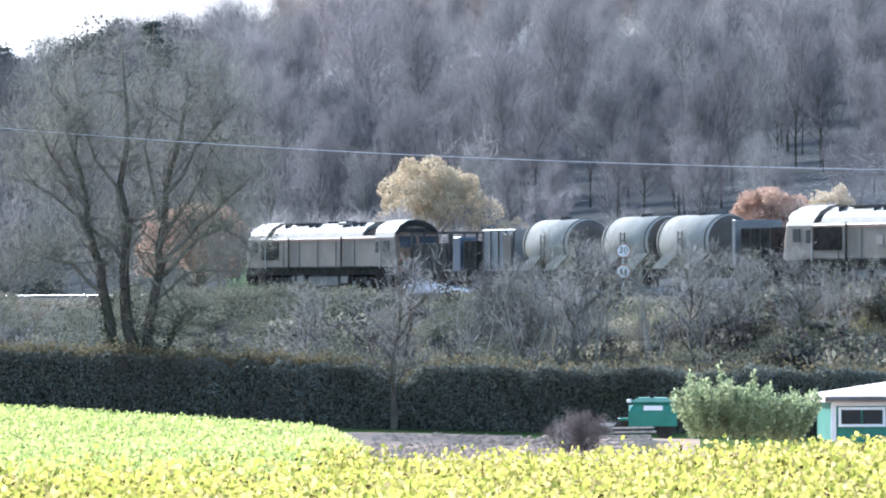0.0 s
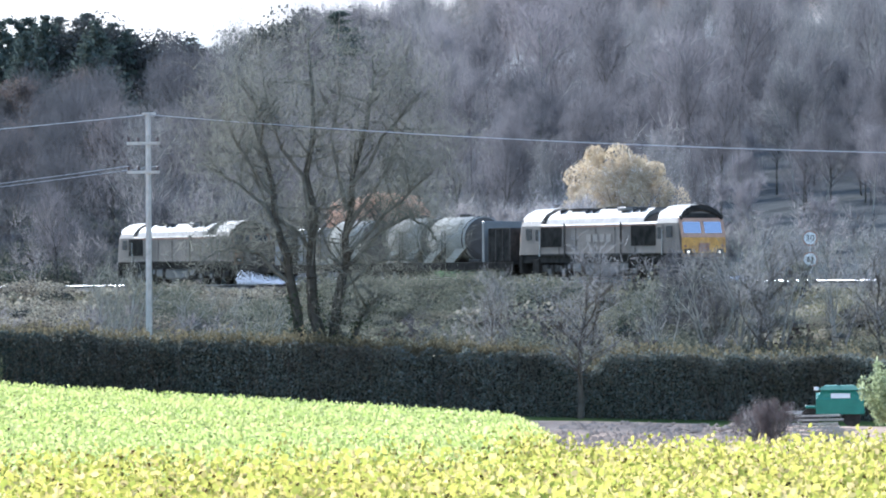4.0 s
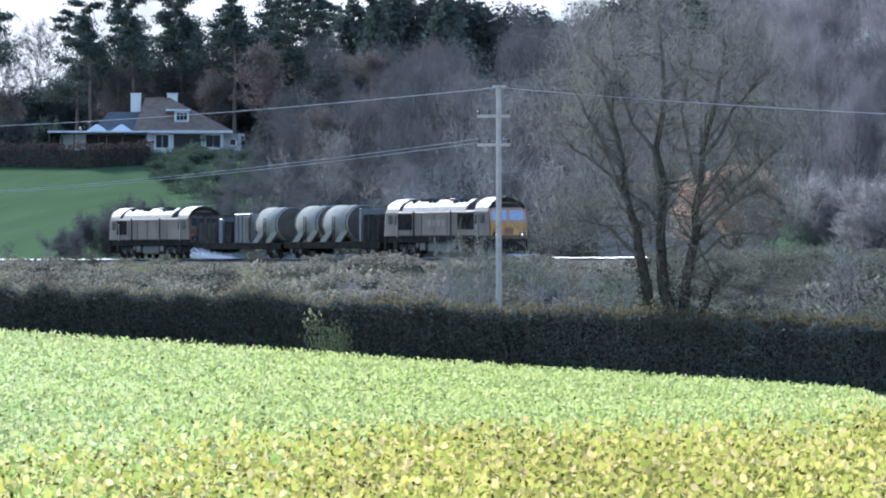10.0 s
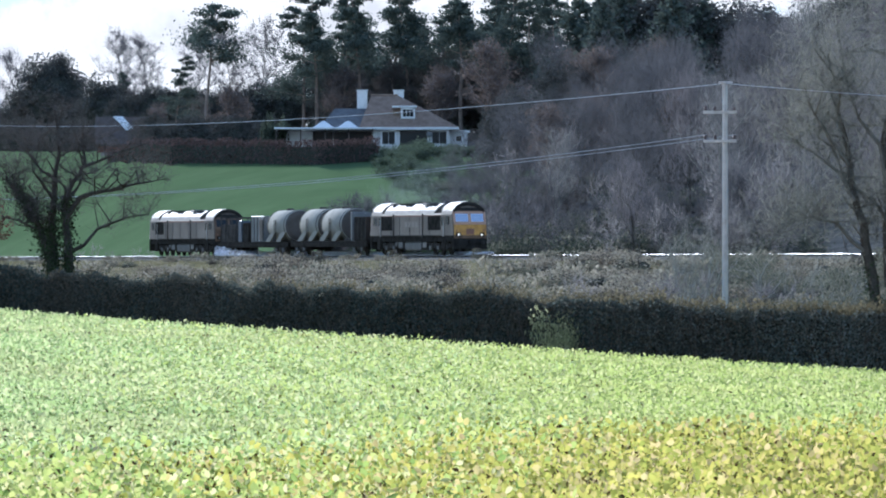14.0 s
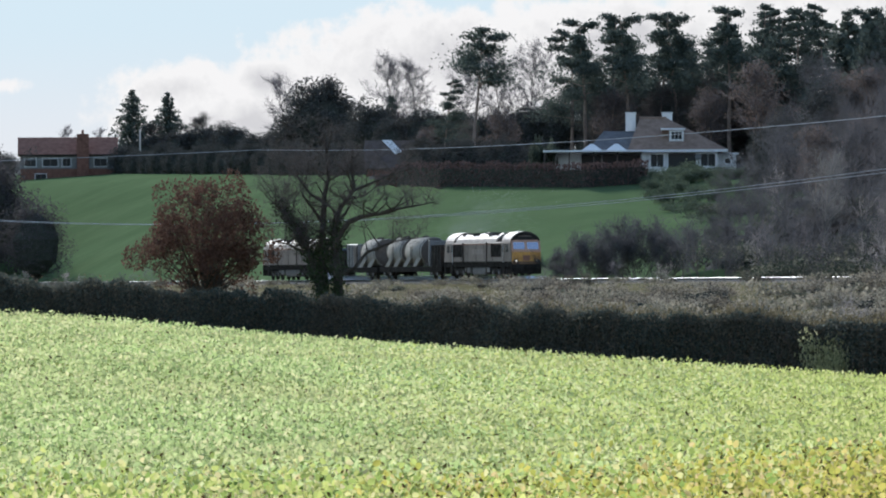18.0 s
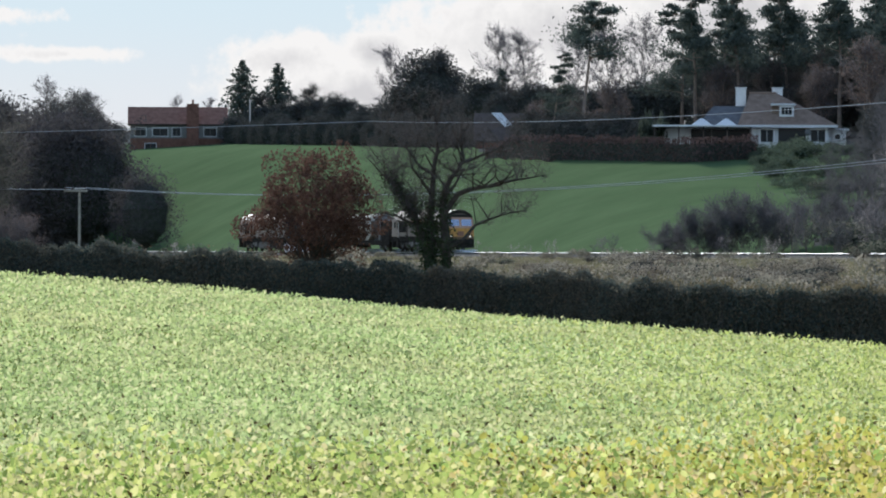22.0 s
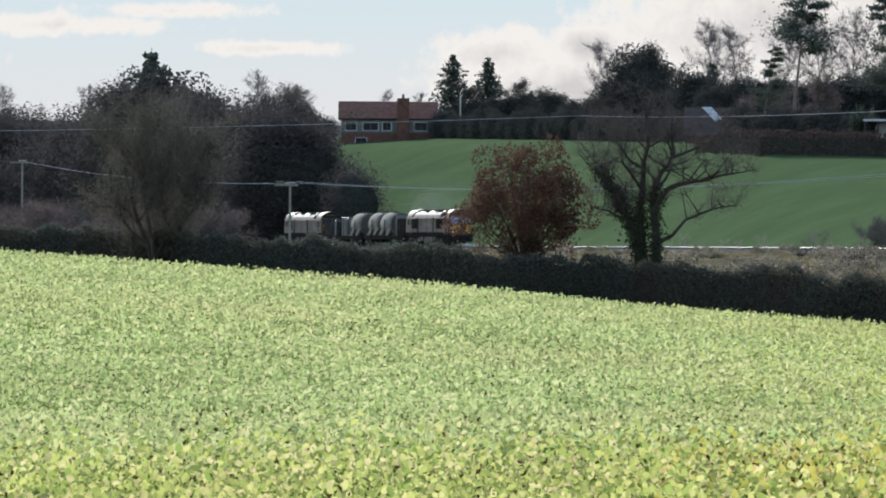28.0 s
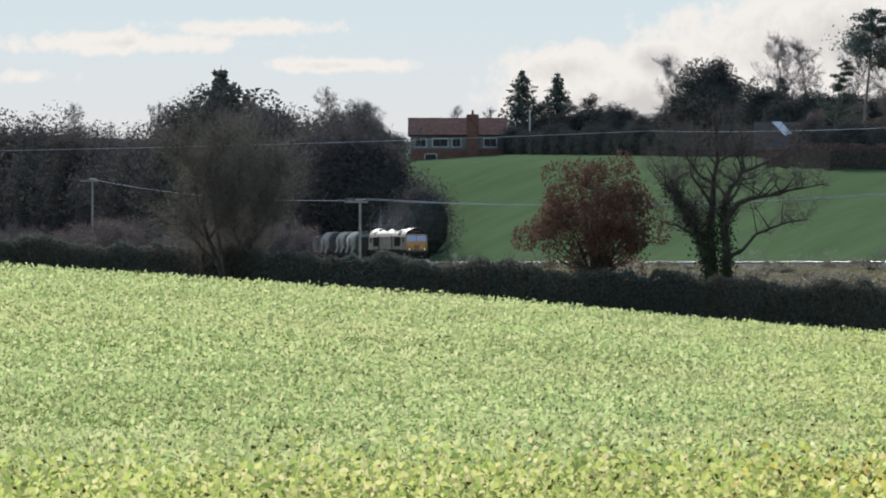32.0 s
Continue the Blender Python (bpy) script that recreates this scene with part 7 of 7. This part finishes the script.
for dx in (-0.75, 0.42):
    wire(T1 + Vector((dx, -0.13, -2.05)), T2 + Vector((dx, -0.13, 0.1)), 1.25, 0.014)

wire(T2, T3, 0.5)
wire(at(-12.3, 400, 21.5), at(-24, 420, 17.0), 0.5)


# ---- houses ----
def place_house(ob, b, r, z, turn=0.0):
    p = at(b, r, z=z)
    ob.matrix_basis = Matrix.Translation(p) @ Matrix.Rotation(radians(-b + turn), 4, "Z")


def window(parent, x, z, w, h, y=-0.02, panes=2, frame="white", bar=0.09):
    t = bar
    win = part("window", Geo().box(x - w / 2, x + w / 2, y - 0.05, y, z, z + t).box(x - w / 2, x + w / 2, y - 0.05, y, z + h - t, z + h).box(x - w / 2, x - w / 2 + t, y - 0.05, y, z + t, z + h - t)
               .box(x + w / 2 - t, x + w / 2, y - 0.05, y, z + t, z + h - t), MAT[frame], parent)
    for i in range(panes):
        x0 = x - w / 2 + t + i * (w - 2 * t) / panes
        part("pane", Geo().box(x0 + 0.03, x0 + (w - 2 * t) / panes - 0.03, y - 0.03, y - 0.01, z + t, z + h - t), MAT["dark_glass"], win)
    return win


def hip_roof(x0, x1, y0, y1, z0, z1, rx0, rx1):
    ym = (y0 + y1) / 2
    t = 0.15
    return Geo().add([(x0, y0, z0), (x1, y0, z0), (x1, y1, z0), (x0, y1, z0), (rx0, ym, z1), (rx1, ym, z1), (x0, y0, z0 - t), (x1, y0, z0 - t), (x1, y1, z0 - t), (x0, y1, z0 - t)],
                     [(0, 1, 5, 4), (1, 2, 5), (2, 3, 4, 5), (3, 0, 4), (0, 6, 7, 1), (1, 7, 8, 2), (2, 8, 9, 3), (3, 9, 6, 0), (9, 8, 7, 6)])


def make_bungalow():
    r = 600.0
    ob = new("bungalow")
    tagged(ob, "white bungalow with a brown hipped roof, two chimneys and a veranda", "house")
    zb = EYE + r * 0.0170
    place_house(ob, -8.385, r, zb)
    part("wall", Geo().box(-0.6, 7.6, 0, 8, -1.5, 2.4), MAT["render"], ob)
    part("wing_wall", Geo().box(-7.0, -0.6, 2.6, 8, -1.5, 2.3), MAT["render"], ob)
    part("side_wall", Geo().box(-10.8, -7.0, 0.2, 5.0, -1.5, 2.1), MAT["render"], ob)
    part("porch_wall", Geo().box(7.6, 9.5, 1.5, 6, -1.5, 2.0), MAT["render"], ob)
    part("porch_roof", Geo().box(7.7, 9.8, 1.2, 6.2, 2.0, 2.2, 0.03), MAT["white"], ob)
    part("main_roof", hip_roof(-2.0, 8.6, -0.5, 8.6, 2.5, 6.0, -0.75, 2.1), MAT["tile"], ob, "brown tiled hipped roof")
    part("wing_roof", hip_roof(-6.3, -1.0, -0.35, 8.4, 2.47, 4.6, -4.6, -1.2), MAT["slate"], ob, "blue-grey slated wing roof")
    part("ridge", Geo().tube((-0.8, 4.05, 6.0), (2.1, 4.05, 6.0), 0.13, 0.13, 8), MAT["tile"], ob)
    part("veranda_roof", Geo().box(-11.0, -0.4, -2.4, -0.3, 2.25, 2.45, 0.03), MAT["white"], ob, "flat white veranda roof")
    part("side_roof", Geo().box(-11.0, -6.0, -0.3, 5.2, 2.25, 2.45, 0.03), MAT["white"], ob)
    for x in (-10.8, -8.2, -5.6, -3.1, -0.6):
        part("veranda_post", Geo().box(x - 0.06, x + 0.06, -2.3, -2.18, -1.0, 2.25), MAT["tank_end"], ob)
    for x in (-5.8, -3.2):
        part("skylight", Geo().add([(x - 1.1, -2.2, 2.46), (x + 1.1, -2.2, 2.46), (x + 1.1, -0.5, 2.46), (x - 1.1, -0.5, 2.46), (x - 0.15, -1.3, 3.15), (x + 0.15, -1.3, 3.15)], [(0, 1, 5, 4), (1, 2, 5), (2, 3, 4, 5), (3, 0, 4), (3, 2, 1, 0)]), MAT["white"], ob, "white roof lantern")
    part("fascia", Geo().box(-0.4, 8.6, -0.58, -0.51, 2.25, 2.52), MAT["white"], ob)
    for x in (-1.7, 2.2):
        c = part("chimney", Geo().box(x - 0.55, x + 0.55, 4.1, 4.9, 3.4, 6.5, 0.03), MAT["white"], ob, "white rendered chimney stack")
        part("chimney_cap", Geo().box(x - 0.63, x + 0.63, 4.02, 4.98, 6.49, 6.62), MAT["render"], c)
    d = part("dormer", Geo().box(2.4, 3.95, 0.6, 3.6, 3.4, 4.6), MAT["render"], ob)
    part("dormer_roof", Geo().box(1.5, 4.1, 0.4, 3.7, 4.6, 4.8, 0.03), MAT["white"], d)
    part("dormer_cheek", Geo().box(1.6, 2.4, 1.1, 3.6, 3.4, 4.6), MAT["tile"], d, "tile-hung dormer cheek")
    window(d, 3.18, 3.5, 1.45, 1.05, 0.59, 3, bar=0.15)
    window(ob, 1.1, 0.55, 1.7, 1.65, bar=0.17)
    window(ob, 6.5, 0.6, 1.9, 1.6, bar=0.17)
    window(ob, 8.6, 0.9, 0.9, 0.8, 1.49, panes=1, bar=0.15)
    part("front_door", Geo().box(-0.55, -0.1, -0.06, 0.0, 0.0, 2.2), MAT["white"], ob)
    part("recessed_porch", Geo().box(2.3, 5.2, -0.03, 0.02, 0.0, 2.15), MAT["dark_glass"], ob, "dark glazed porch doors")
    part("satellite_dish", Geo().lathe([(-0.12, 0.05), (-0.05, 0.28), (0.0, 0.36)], "y", 14, (5.45, -0.25, 1.75)), MAT["pale"], ob)
    for x in (-5.9, -3.7, -1.75):
        part("veranda_glazing", Geo().box(x - 1.05, x + 1.05, 2.5, 2.58, 0.0, 2.1), MAT["dark_glass"], ob)
    # beech hedge in front of the garden, and garden shrubs
    rndh = np.random.RandomState(31)
    P = []
    core = []
    GB = np.arange(-11.1, -8.35, 0.05)
    GR = np.interp(GB, [-12, -10.5, -9, -7], [690, 605, 578, 600]) - 5
    GZ = np.array([ground(b, q) for b, q in zip(GB, GR)])
    for b, rr, z0 in zip(GB, GR, GZ):
        h = rr * 0.0042 * min(1, 0.35 + (b + 11.1) * 2.5)
        A = radians(b)
        core.append([((rr + dr) * math.sin(A), (rr + dr) * math.cos(A), z0 + zz) for dr, zz in ((-0.5, -3), (-0.5, h - 0.7), (0.6, h - 0.7), (0.6, -3))])
        h += 0.35 * noise.noise((b * 6, 1, 1)) + 0.2 * noise.noise((b * 19, 4, 1))
        m = 240
        B = b + rndh.uniform(-0.03, 0.03, m)
        A = np.radians(B)
        R = np.interp(B, GB, GR) + rndh.uniform(-1.2, 0.8, m)
        P.append(np.stack([R * np.sin(A), R * np.cos(A), np.interp(B, GB, GZ) + rndh.uniform(-0.5, h, m)], 1))
    hb = new("garden_hedge")
    tagged(hb, "long brown beech hedge along the garden above the pasture", "hedge", kind="stuff")
    # dark filler that gives the garden hedge its inner shade by colour
    part("shade_core", Geo().loft(core), MAT["shade_core"], hb)
    v, f = leaf_quads(np.concatenate(P), 0.12, rndh)
    part("hedge_leaves", array_mesh("hedge_leaves", v, f, MAT["hedge_brown"]), None, hb)


make_bungalow()


def make_farmhouse():
    r = 836.0
    ob = new("farmhouse")
    tagged(ob, "brick farmhouse with a red tiled roof and a tall chimney", "house")
    place_house(ob, -14.25, r, EYE + r * 0.0165)
    part("wall", Geo().box(-7.0, 7.0, 0, 7, -1, 1.5), MAT["brick"], ob)
    part("upper_wall", Geo().box(-6.99, 6.99, 0.02, 6.98, 1.5, 3.6), MAT["pale"], ob, "grey rendered upper wall")
    part("roof", Geo().loft([[(x, -0.5, 3.6), (x, 3.5, 6.2), (x, 7.5, 3.6), (x, 7.4, 3.4), (x, 3.5, 6.0), (x, -0.4, 3.4)] for x in (-7.4, 7.4)]), MAT["tile_red"], ob, "red tiled gable roof")
    part("chimney", Geo().box(1.3, 3.1, -0.9, 0.0, -1, 6.6, 0.03), MAT["brick"], ob, "brick chimney breast and stack")
    part("chimney_pot", Geo().tube((2.2, -0.45, 6.6), (2.2, -0.45, 7.2), 0.2, 0.17, 10), MAT["tile_red"], ob)
    for x, w in ((-5.5, 1.8), (-2.6, 2.4), (-0.2, 1.4), (4.8, 2.0)):
        window(ob, x, 1.75, w, 1.35)
    window(ob, -4.0, -0.2, 1.8, 1.0)
    part("gutter", Geo().tube((-7.3, -0.52, 3.5), (7.3, -0.52, 3.5), 0.08, 0.08, 8), MAT["black"], ob)


make_farmhouse()


def make_cottage():
    r = 664.0
    ob = new("cottage")
    tagged(ob, "low brick cottage with steep tiled roof and pale roof panel", "house")
    place_house(ob, -11.0, r, EYE + r * 0.0150)
    part("wall", Geo().box(-2.6, 2.8, 0, 5, -1, 2.2), MAT["brick"], ob)
    part("roof", Geo().loft([[(x, -0.4, 2.1), (x, 2.5, 5.4), (x, 5.4, 2.1), (x, 5.3, 1.9), (x, 2.5, 5.2), (x, -0.3, 1.9)] for x in (-2.9, 3.1)]), MAT["tile_dark"], ob)
    part("roof_panel", Geo().add([(-0.8, 2.45, 5.47), (0.3, 2.45, 5.47), (1.55, 1.2, 4.05), (0.75, 1.0, 3.82), (-0.8, 2.5, 5.41), (0.3, 2.5, 5.41), (1.55, 1.26, 3.99), (0.75, 1.06, 3.76)], [(0, 3, 2, 1), (4, 5, 6, 7), (0, 1, 5, 4), (1, 2, 6, 5), (2, 3, 7, 6), (3, 0, 4, 7)]), MAT["white"], ob, "pale panel on the roof slope")


make_cottage()


# ---- yard at the end of the field: shed, tank trailer, laurel ----
def make_shed():
    b, r = 4.35, 150.0
    ob = new("shed")
    tagged(ob, "low timber shed with white-framed windows and a pale shallow roof", "shed")
    place_house(ob, b, r, EYE - r * 0.0275, 6)
    part("wall", Geo().box(-1.1, 5.0, 0, 4, 0, 1.08), MAT["green_paint"], ob)
    part("roof", hip_roof(-1.3, 5.2, -0.25, 4.25, 1.2, 1.66, 1.2, 4.4), MAT["felt"], ob, "pale weathered sheet roof")
    part("fascia", Geo().box(-1.3, 5.2, -0.3, -0.255, 1.08, 1.2), MAT["grey_tank"], ob, "dark board under the eaves")
    part("window_head", Geo().box(-1.1, 5.0, -0.035, 0.0, 0.95, 1.07), MAT["white"], ob)
    for x in (-1.05, 0.45, 1.95, 3.45):
        part("corner_post", Geo().box(x - 0.07, x + 0.07, -0.04, 0.0, 0, 1.0), MAT["white"], ob)
    for x in (-0.3, 1.2, 2.7):
        window(ob, x, 0.4, 1.25, 0.52, -0.03, 2, "white", 0.07)


make_shed()


def make_trailer():
    b, r = 2.03, 160.0
    ob = new("tank_trailer")
    tagged(ob, "small green tank trailer with white trim parked by the hedge", "trailer")
    place_house(ob, b + 0.05, r, EYE - r * 0.0253)
    ob.scale = (0.9, 0.9, 0.9)
    part("tank", Geo().loft([[(x, 0, 0.1), (x, 0, 0.55 if x in (-0.62, 0.9) else 0.75), (x, 1.0, 0.75), (x, 1.4, 0.55), (x, 1.4, 0.1)] for x in (-0.62, -0.3, 0.5, 0.9)]), MAT["green_paint"], ob)
    part("lid", Geo().loft([[(x * k, y, z) for x, z in ((-0.62, 0.86), (0.86, 0.86), (0.6, 1.0), (-0.34, 1.0))] for y, k in ((-0.06, 1.0), (0.7, 0.9))]), MAT["teal_pale"], ob, "sloping teal lid with sunlight put into its colour")
    for x in (-0.6, 0.84):
        part("marker_lamp", Geo().lathe([(0, 0.03), (0.02, 0.075), (0.1, 0.075), (0.12, 0.03)], "z", 10, (x, -0.02, 0.84)), MAT["white"], ob, "white corner lamp")
    part("sloped_front", Geo().add([(-0.62, -0.02, 0.55), (0.8, -0.02, 0.55), (0.6, 0.1, 0.92), (-0.4, 0.1, 0.92), (-0.62, 0.5, 0.55), (0.8, 0.5, 0.55), (0.6, 0.5, 0.92), (-0.4, 0.5, 0.92)], [(0, 1, 2, 3), (7, 6, 5, 4), (0, 4, 5, 1), (1, 5, 6, 2), (2, 6, 7, 3), (3, 7, 4, 0)]), MAT["green_paint"], ob)
    part("name_plate", Geo().box(-0.15, 0.45, -0.04, -0.022, 0.6, 0.75), MAT["white"], ob)
    part("beacon", Geo().tube((0.1, 0.1, 1.0), (0.1, 0.1, 1.22), 0.06, 0.04, 8), MAT["black"], ob)
    part("mudguard", Geo().box(-0.95, -0.5, 0.0, 0.6, 0.28, 0.36, 0.03), MAT["green_paint"], ob)
    for x in (-0.8, 0.5):
        w = part("wheel", Geo().lathe([(-0.12, 0.1), (-0.12, 0.3), (0.12, 0.3), (0.12, 0.1)], "y", 14, (x, 0.2, 0.0)), MAT["black"], ob)
    part("drawbar", Geo().box(-1.6, -0.6, 0.2, 0.3, 0.1, 0.2), MAT["steel"], ob)


make_trailer()


def make_laurel():
    """A bush of upright leafy shoots of uneven height."""
    rn = np.random.RandomState(601)
    ob = new("laurel_bush")
    tagged(ob, "big pale green laurel bush with upright shoots beside the shed", "bush")
    ob.matrix_basis = Matrix.Translation(at(3.06, 147, -28.0)) @ Matrix.Rotation(radians(-3), 4, "Z")
    wood, P = Geo(), []
    for i in range(150):
        x, y = rn.uniform(-1.95, 1.95), rn.uniform(-0.9, 0.9)
        h = (1.42 - 0.13 * abs(x + 0.7) + rn.normal(0, 0.16)) * (1.3 if i % 17 == 0 and x < 0.2 else 1.0)
        h = max(h, 0.5)
        tip = Vector((x + rn.normal(0, 0.12), y + rn.normal(0, 0.1), h))
        m = int(84 * h)
        u = rn.uniform(0.2, 1.02, m)[:, None]
        P.append(np.array([x * 0.7, y * 0.6, 0]) * (1 - u) + np.array(tip) * u + rn.normal(0, 0.055, (m, 3)))
    wood.tube((0, 0, -0.3), (0, 0, 0.7), 0.05, 0.02, 6, False)
    part("stem", wood, MAT["bark_dark"], ob)
    v, f = leaf_quads(np.concatenate(P), 0.05, rn, 0.8)
    part("foliage", array_mesh("foliage", v, f, MAT["laurel"]), None, ob)


make_laurel()
for b, e in ((1.25, -22.5), (1.42, -21.0), (1.6, -23.0)):
    stand(SHRUB[1], b, 152, e, 4.0, 1.3)
for b, r, e in ((1.44, 151, -20.6), (1.22, 153, -22.4)):
    stand(SCRUB[0], b, r, e, 6.0, 0.88)["label"] = "brown leafless scrub at the edge of the bare soil"


def make_timber():
    """Planks leaning on each other beside a heap of cut pale branches."""
    r = random.Random(66)
    p = at(1.86, 153)
    ob = new("timber_stack")
    tagged(ob, "stack of weathered pale planks beside the trailer", "timber")
    ob.location = p + Vector((0.1, 0.3, 0))
    for i in range(7):
        z = 0.1 + 0.11 * i
        x = r.uniform(-0.12, 0.12)
        part("plank", Geo().add([(x - 0.62, -0.1, z), (x + 0.62, -0.1, z + 0.02), (x + 0.62, 0.12, z + 0.02), (x - 0.62, 0.12, z), (x - 0.62, -0.1, z + 0.05), (x + 0.62, -0.1, z + 0.07), (x + 0.62, 0.12, z + 0.07), (x - 0.62, 0.12, z + 0.05)],
                                [(3, 2, 1, 0), (4, 5, 6, 7), (0, 1, 5, 4), (1, 2, 6, 5), (2, 3, 7, 6), (3, 0, 4, 7)]), MAT["sawn"], ob)
    for x in (-0.45, 0.4):
        part("bearer", Geo().box(x - 0.05, x + 0.05, -0.15, 0.15, -0.05, 0.1, 0.01), MAT["sawn"], ob)
    heap = new("brushwood_heap")
    tagged(heap, "heap of pale cut branches lying by the trailer", "heap")
    heap.location = at(1.98, 151)
    for i in range(46):
        a, b2 = r.uniform(-0.5, 0.3), r.uniform(0.3, 0.75)
        g = Geo()
        q = Vector((a, r.uniform(-0.35, 0.3), r.uniform(0.0, 0.35)))
        m = q + Vector((b2 * 0.6, r.gauss(0, 0.12), r.uniform(0.0, 0.28)))
        e = m + Vector((b2 * 0.6, r.gauss(0, 0.12), r.uniform(-0.25, 0.1)))
        w = r.uniform(0.01, 0.026)
        g.tube(q, m, w, w * 0.8, 5, False).tube(m, e, w * 0.8, w * 0.4, 5)
        part("cut_branch", g, MAT["sawn"], heap)


make_timber()

# garden shrubs below the bungalow, a cypress, and a yellow-green bush in the hedge
GARDEN = [Kind(clump("garden_shrub", "rounded green shrub on the garden slope", "shrub", (("garden", 1.0),), 640 + i, 3.0, 1900, 0.12, 0.75, "garden shrubs")) for i in range(2)]
for b, r, e, k in ((-8.3, 590, 18.9, 0), (-8.05, 588, 20.3, 1), (-7.9, 590, 20.8, 0), (-7.65, 588, 19.6, 1), (-7.4, 586, 18.9, 0), (-8.4, 578, 17.8, 1), (-8.1, 575, 17.6, 0), (-7.7, 572, 17.8, 1), (-7.3, 570, 17.4, 0), (-8.25, 560, 16, 0), (-7.9, 558, 16.2, 1), (-7.5, 556, 16, 0), (-8.0, 542, 14, 1), (-7.5, 540, 14.5, 0), (-7.1, 560, 16, 1), (-7.75, 525, 12, 0), (-7.3, 528, 12.5, 1)):
    stand(GARDEN[k], b, r, e, 3.1, 1.2)
    stand(GARDEN[1 - k], b + 0.13, r - 7, e - 0.7, 3.1, 1.2)
CYPRESS = clump("cypress_tree", "narrow dark clipped cypress beside the bungalow", "tree", (("far_leaf", 1.0),), 650, 1.6, 2600, 0.11, 1.0)
CYPRESS.matrix_basis = Matrix.Translation(at(-9.45, 600))
CYPRESS.scale = (1.1, 1.1, 3.6)
YELLOW_BUSH = clump("yellow_green_bush", "yellow-green leafy bush growing in the dark hedge", "bush", (("yellow_leaf", 1.0),), 655, 1.6, 1900, 0.06, 0.9)
YELLOW_BUSH.matrix_basis = Matrix.Translation(at(-6.50, hedge_r(-6.50) - 0.8, -19.0))
YELLOW_BUSH.scale = (0.8, 0.5, 1.7)


def make_garden_post():
    p = at(-13.52, 828)
    ob = new("garden_post")
    ob.location = p
    h = EYE + 828 * 0.025 - p.z
    tagged(ob, "slim pale post standing beside the farmhouse garden", "post")
    part("mast", Geo().tube((0, 0, -0.5), (0, 0, h), 0.13, 0.10, 8), MAT["pole"], ob)
    part("mast_cap", Geo().box(-0.2, 0.2, -0.12, 0.12, h, h + 0.1, 0.02), MAT["pole"], ob)


make_garden_post()


def make_lane():
    """A pale field track glimpsed over the hedge."""
    g = Geo()
    rings = []
    for b in np.arange(-4.7, -1.2, 0.1):
        r = next((q for q in np.arange(hedge_r(b) + 2.5, hedge_r(b) + 40, 0.25) if (ground(b, q) - EYE) / q * 1000 > np.interp(b, [-4.7, -1.2], [-10.3, -12.2])), hedge_r(b) + 9)
        rings.append([tuple(at(b, r + d) + Vector((0, 0, z))) for d, z in ((-1.3, -0.3), (-1.3, 0.12), (1.3, 0.12), (1.3, -0.3))])
    g.loft(rings)
    tagged(part("field_track", g, MAT["lane"]), "pale trodden track between the hedge and the railway bank", "track", kind="structure")


make_lane()


# ---- railway sign ----
def make_sign():
    x, y, z, a = track(0.5, 2.6)
    p = at(1.83, 268)
    ob = new("speed_sign")
    tagged(ob, "railway sign post with two round white discs edged in red", "sign")
    ob.matrix_basis = Matrix.Translation((p.x, p.y, z)) @ Matrix.Rotation(radians(-1.83), 4, "Z")
    part("post", Geo().tube((0, 0.06, -1.0), (0, 0.06, 2.4), 0.05, 0.05, 8), MAT["steel"], ob)
    for k, zz in ((0, 2.0), (1, 1.0)):
        d = part("disc", Geo().lathe([(-0.02, 0.36), (0.02, 0.36)], "y", 24, (0, 0, zz)), MAT["cab_red"], ob, "red rim")
        f = part("disc_face", Geo().lathe([(-0.03, 0.30), (-0.021, 0.30)], "y", 24, (0, 0, zz)), MAT["white"], d)
        if k == 0:
            txt = bpy.data.curves.new("numerals", "FONT")
            txt.body, txt.size, txt.extrude, txt.align_x, txt.align_y = "30", 0.42, 0.004, "CENTER", "CENTER"
            txt.materials.append(MAT["black_mark"])
            num = new("numerals", txt)
            num.parent = d
            num.matrix_basis = pose(0, -0.036, zz, 90, 0, 0)
        else:
            for dx in (-0.1, 0.1):
                part("numeral_bar", Geo().box(dx - 0.05, dx + 0.05, -0.04, -0.031, zz - 0.12, zz + 0.12), MAT["black_mark"], d)


make_sign()


def make_blue_sign():
    p = at(3.11, 268, 5.0)
    ob = new("blue_sign")
    tagged(ob, "small round pale blue railway sign on a post", "sign")
    ob.matrix_basis = Matrix.Translation(p) @ Matrix.Rotation(radians(-3.11), 4, "Z")
    part("post", Geo().tube((0, 0.06, -3.2), (0, 0.06, 0.3), 0.045, 0.045, 8), MAT["steel"], ob)
    d = part("disc", Geo().lathe([(-0.02, 0.36), (0.02, 0.36)], "y", 24, (0, 0, 0)), MAT["sign_blue"], ob)
    part("symbol_bar", Geo().box(-0.04, 0.04, -0.03, -0.021, -0.18, 0.18), MAT["white"], d)


make_blue_sign()


# ---- movement ----
def along(t):
    """Metres run by the tail of the train."""
    return -42.86 + 12.787 * t + 0.0523 * t * t - 0.000693 * t ** 3


def motions():
    for ob, off in ((LOCO_TAIL, 0.0), (WAGON_1, 21.4), (WAGON_2, 42.7), (LOCO_LEAD, 64.04), (SPRAY, 62.5), (HAZE, 0.0)):
        rows = []
        for i in range(17):
            t = i * 2.0
            s = along(t) + off
            x, y, z, a = track(s)
            rows.append((t, pose(x, y, z, 0, 0, math.degrees(a))))
        walk(ob, rows)


motions()
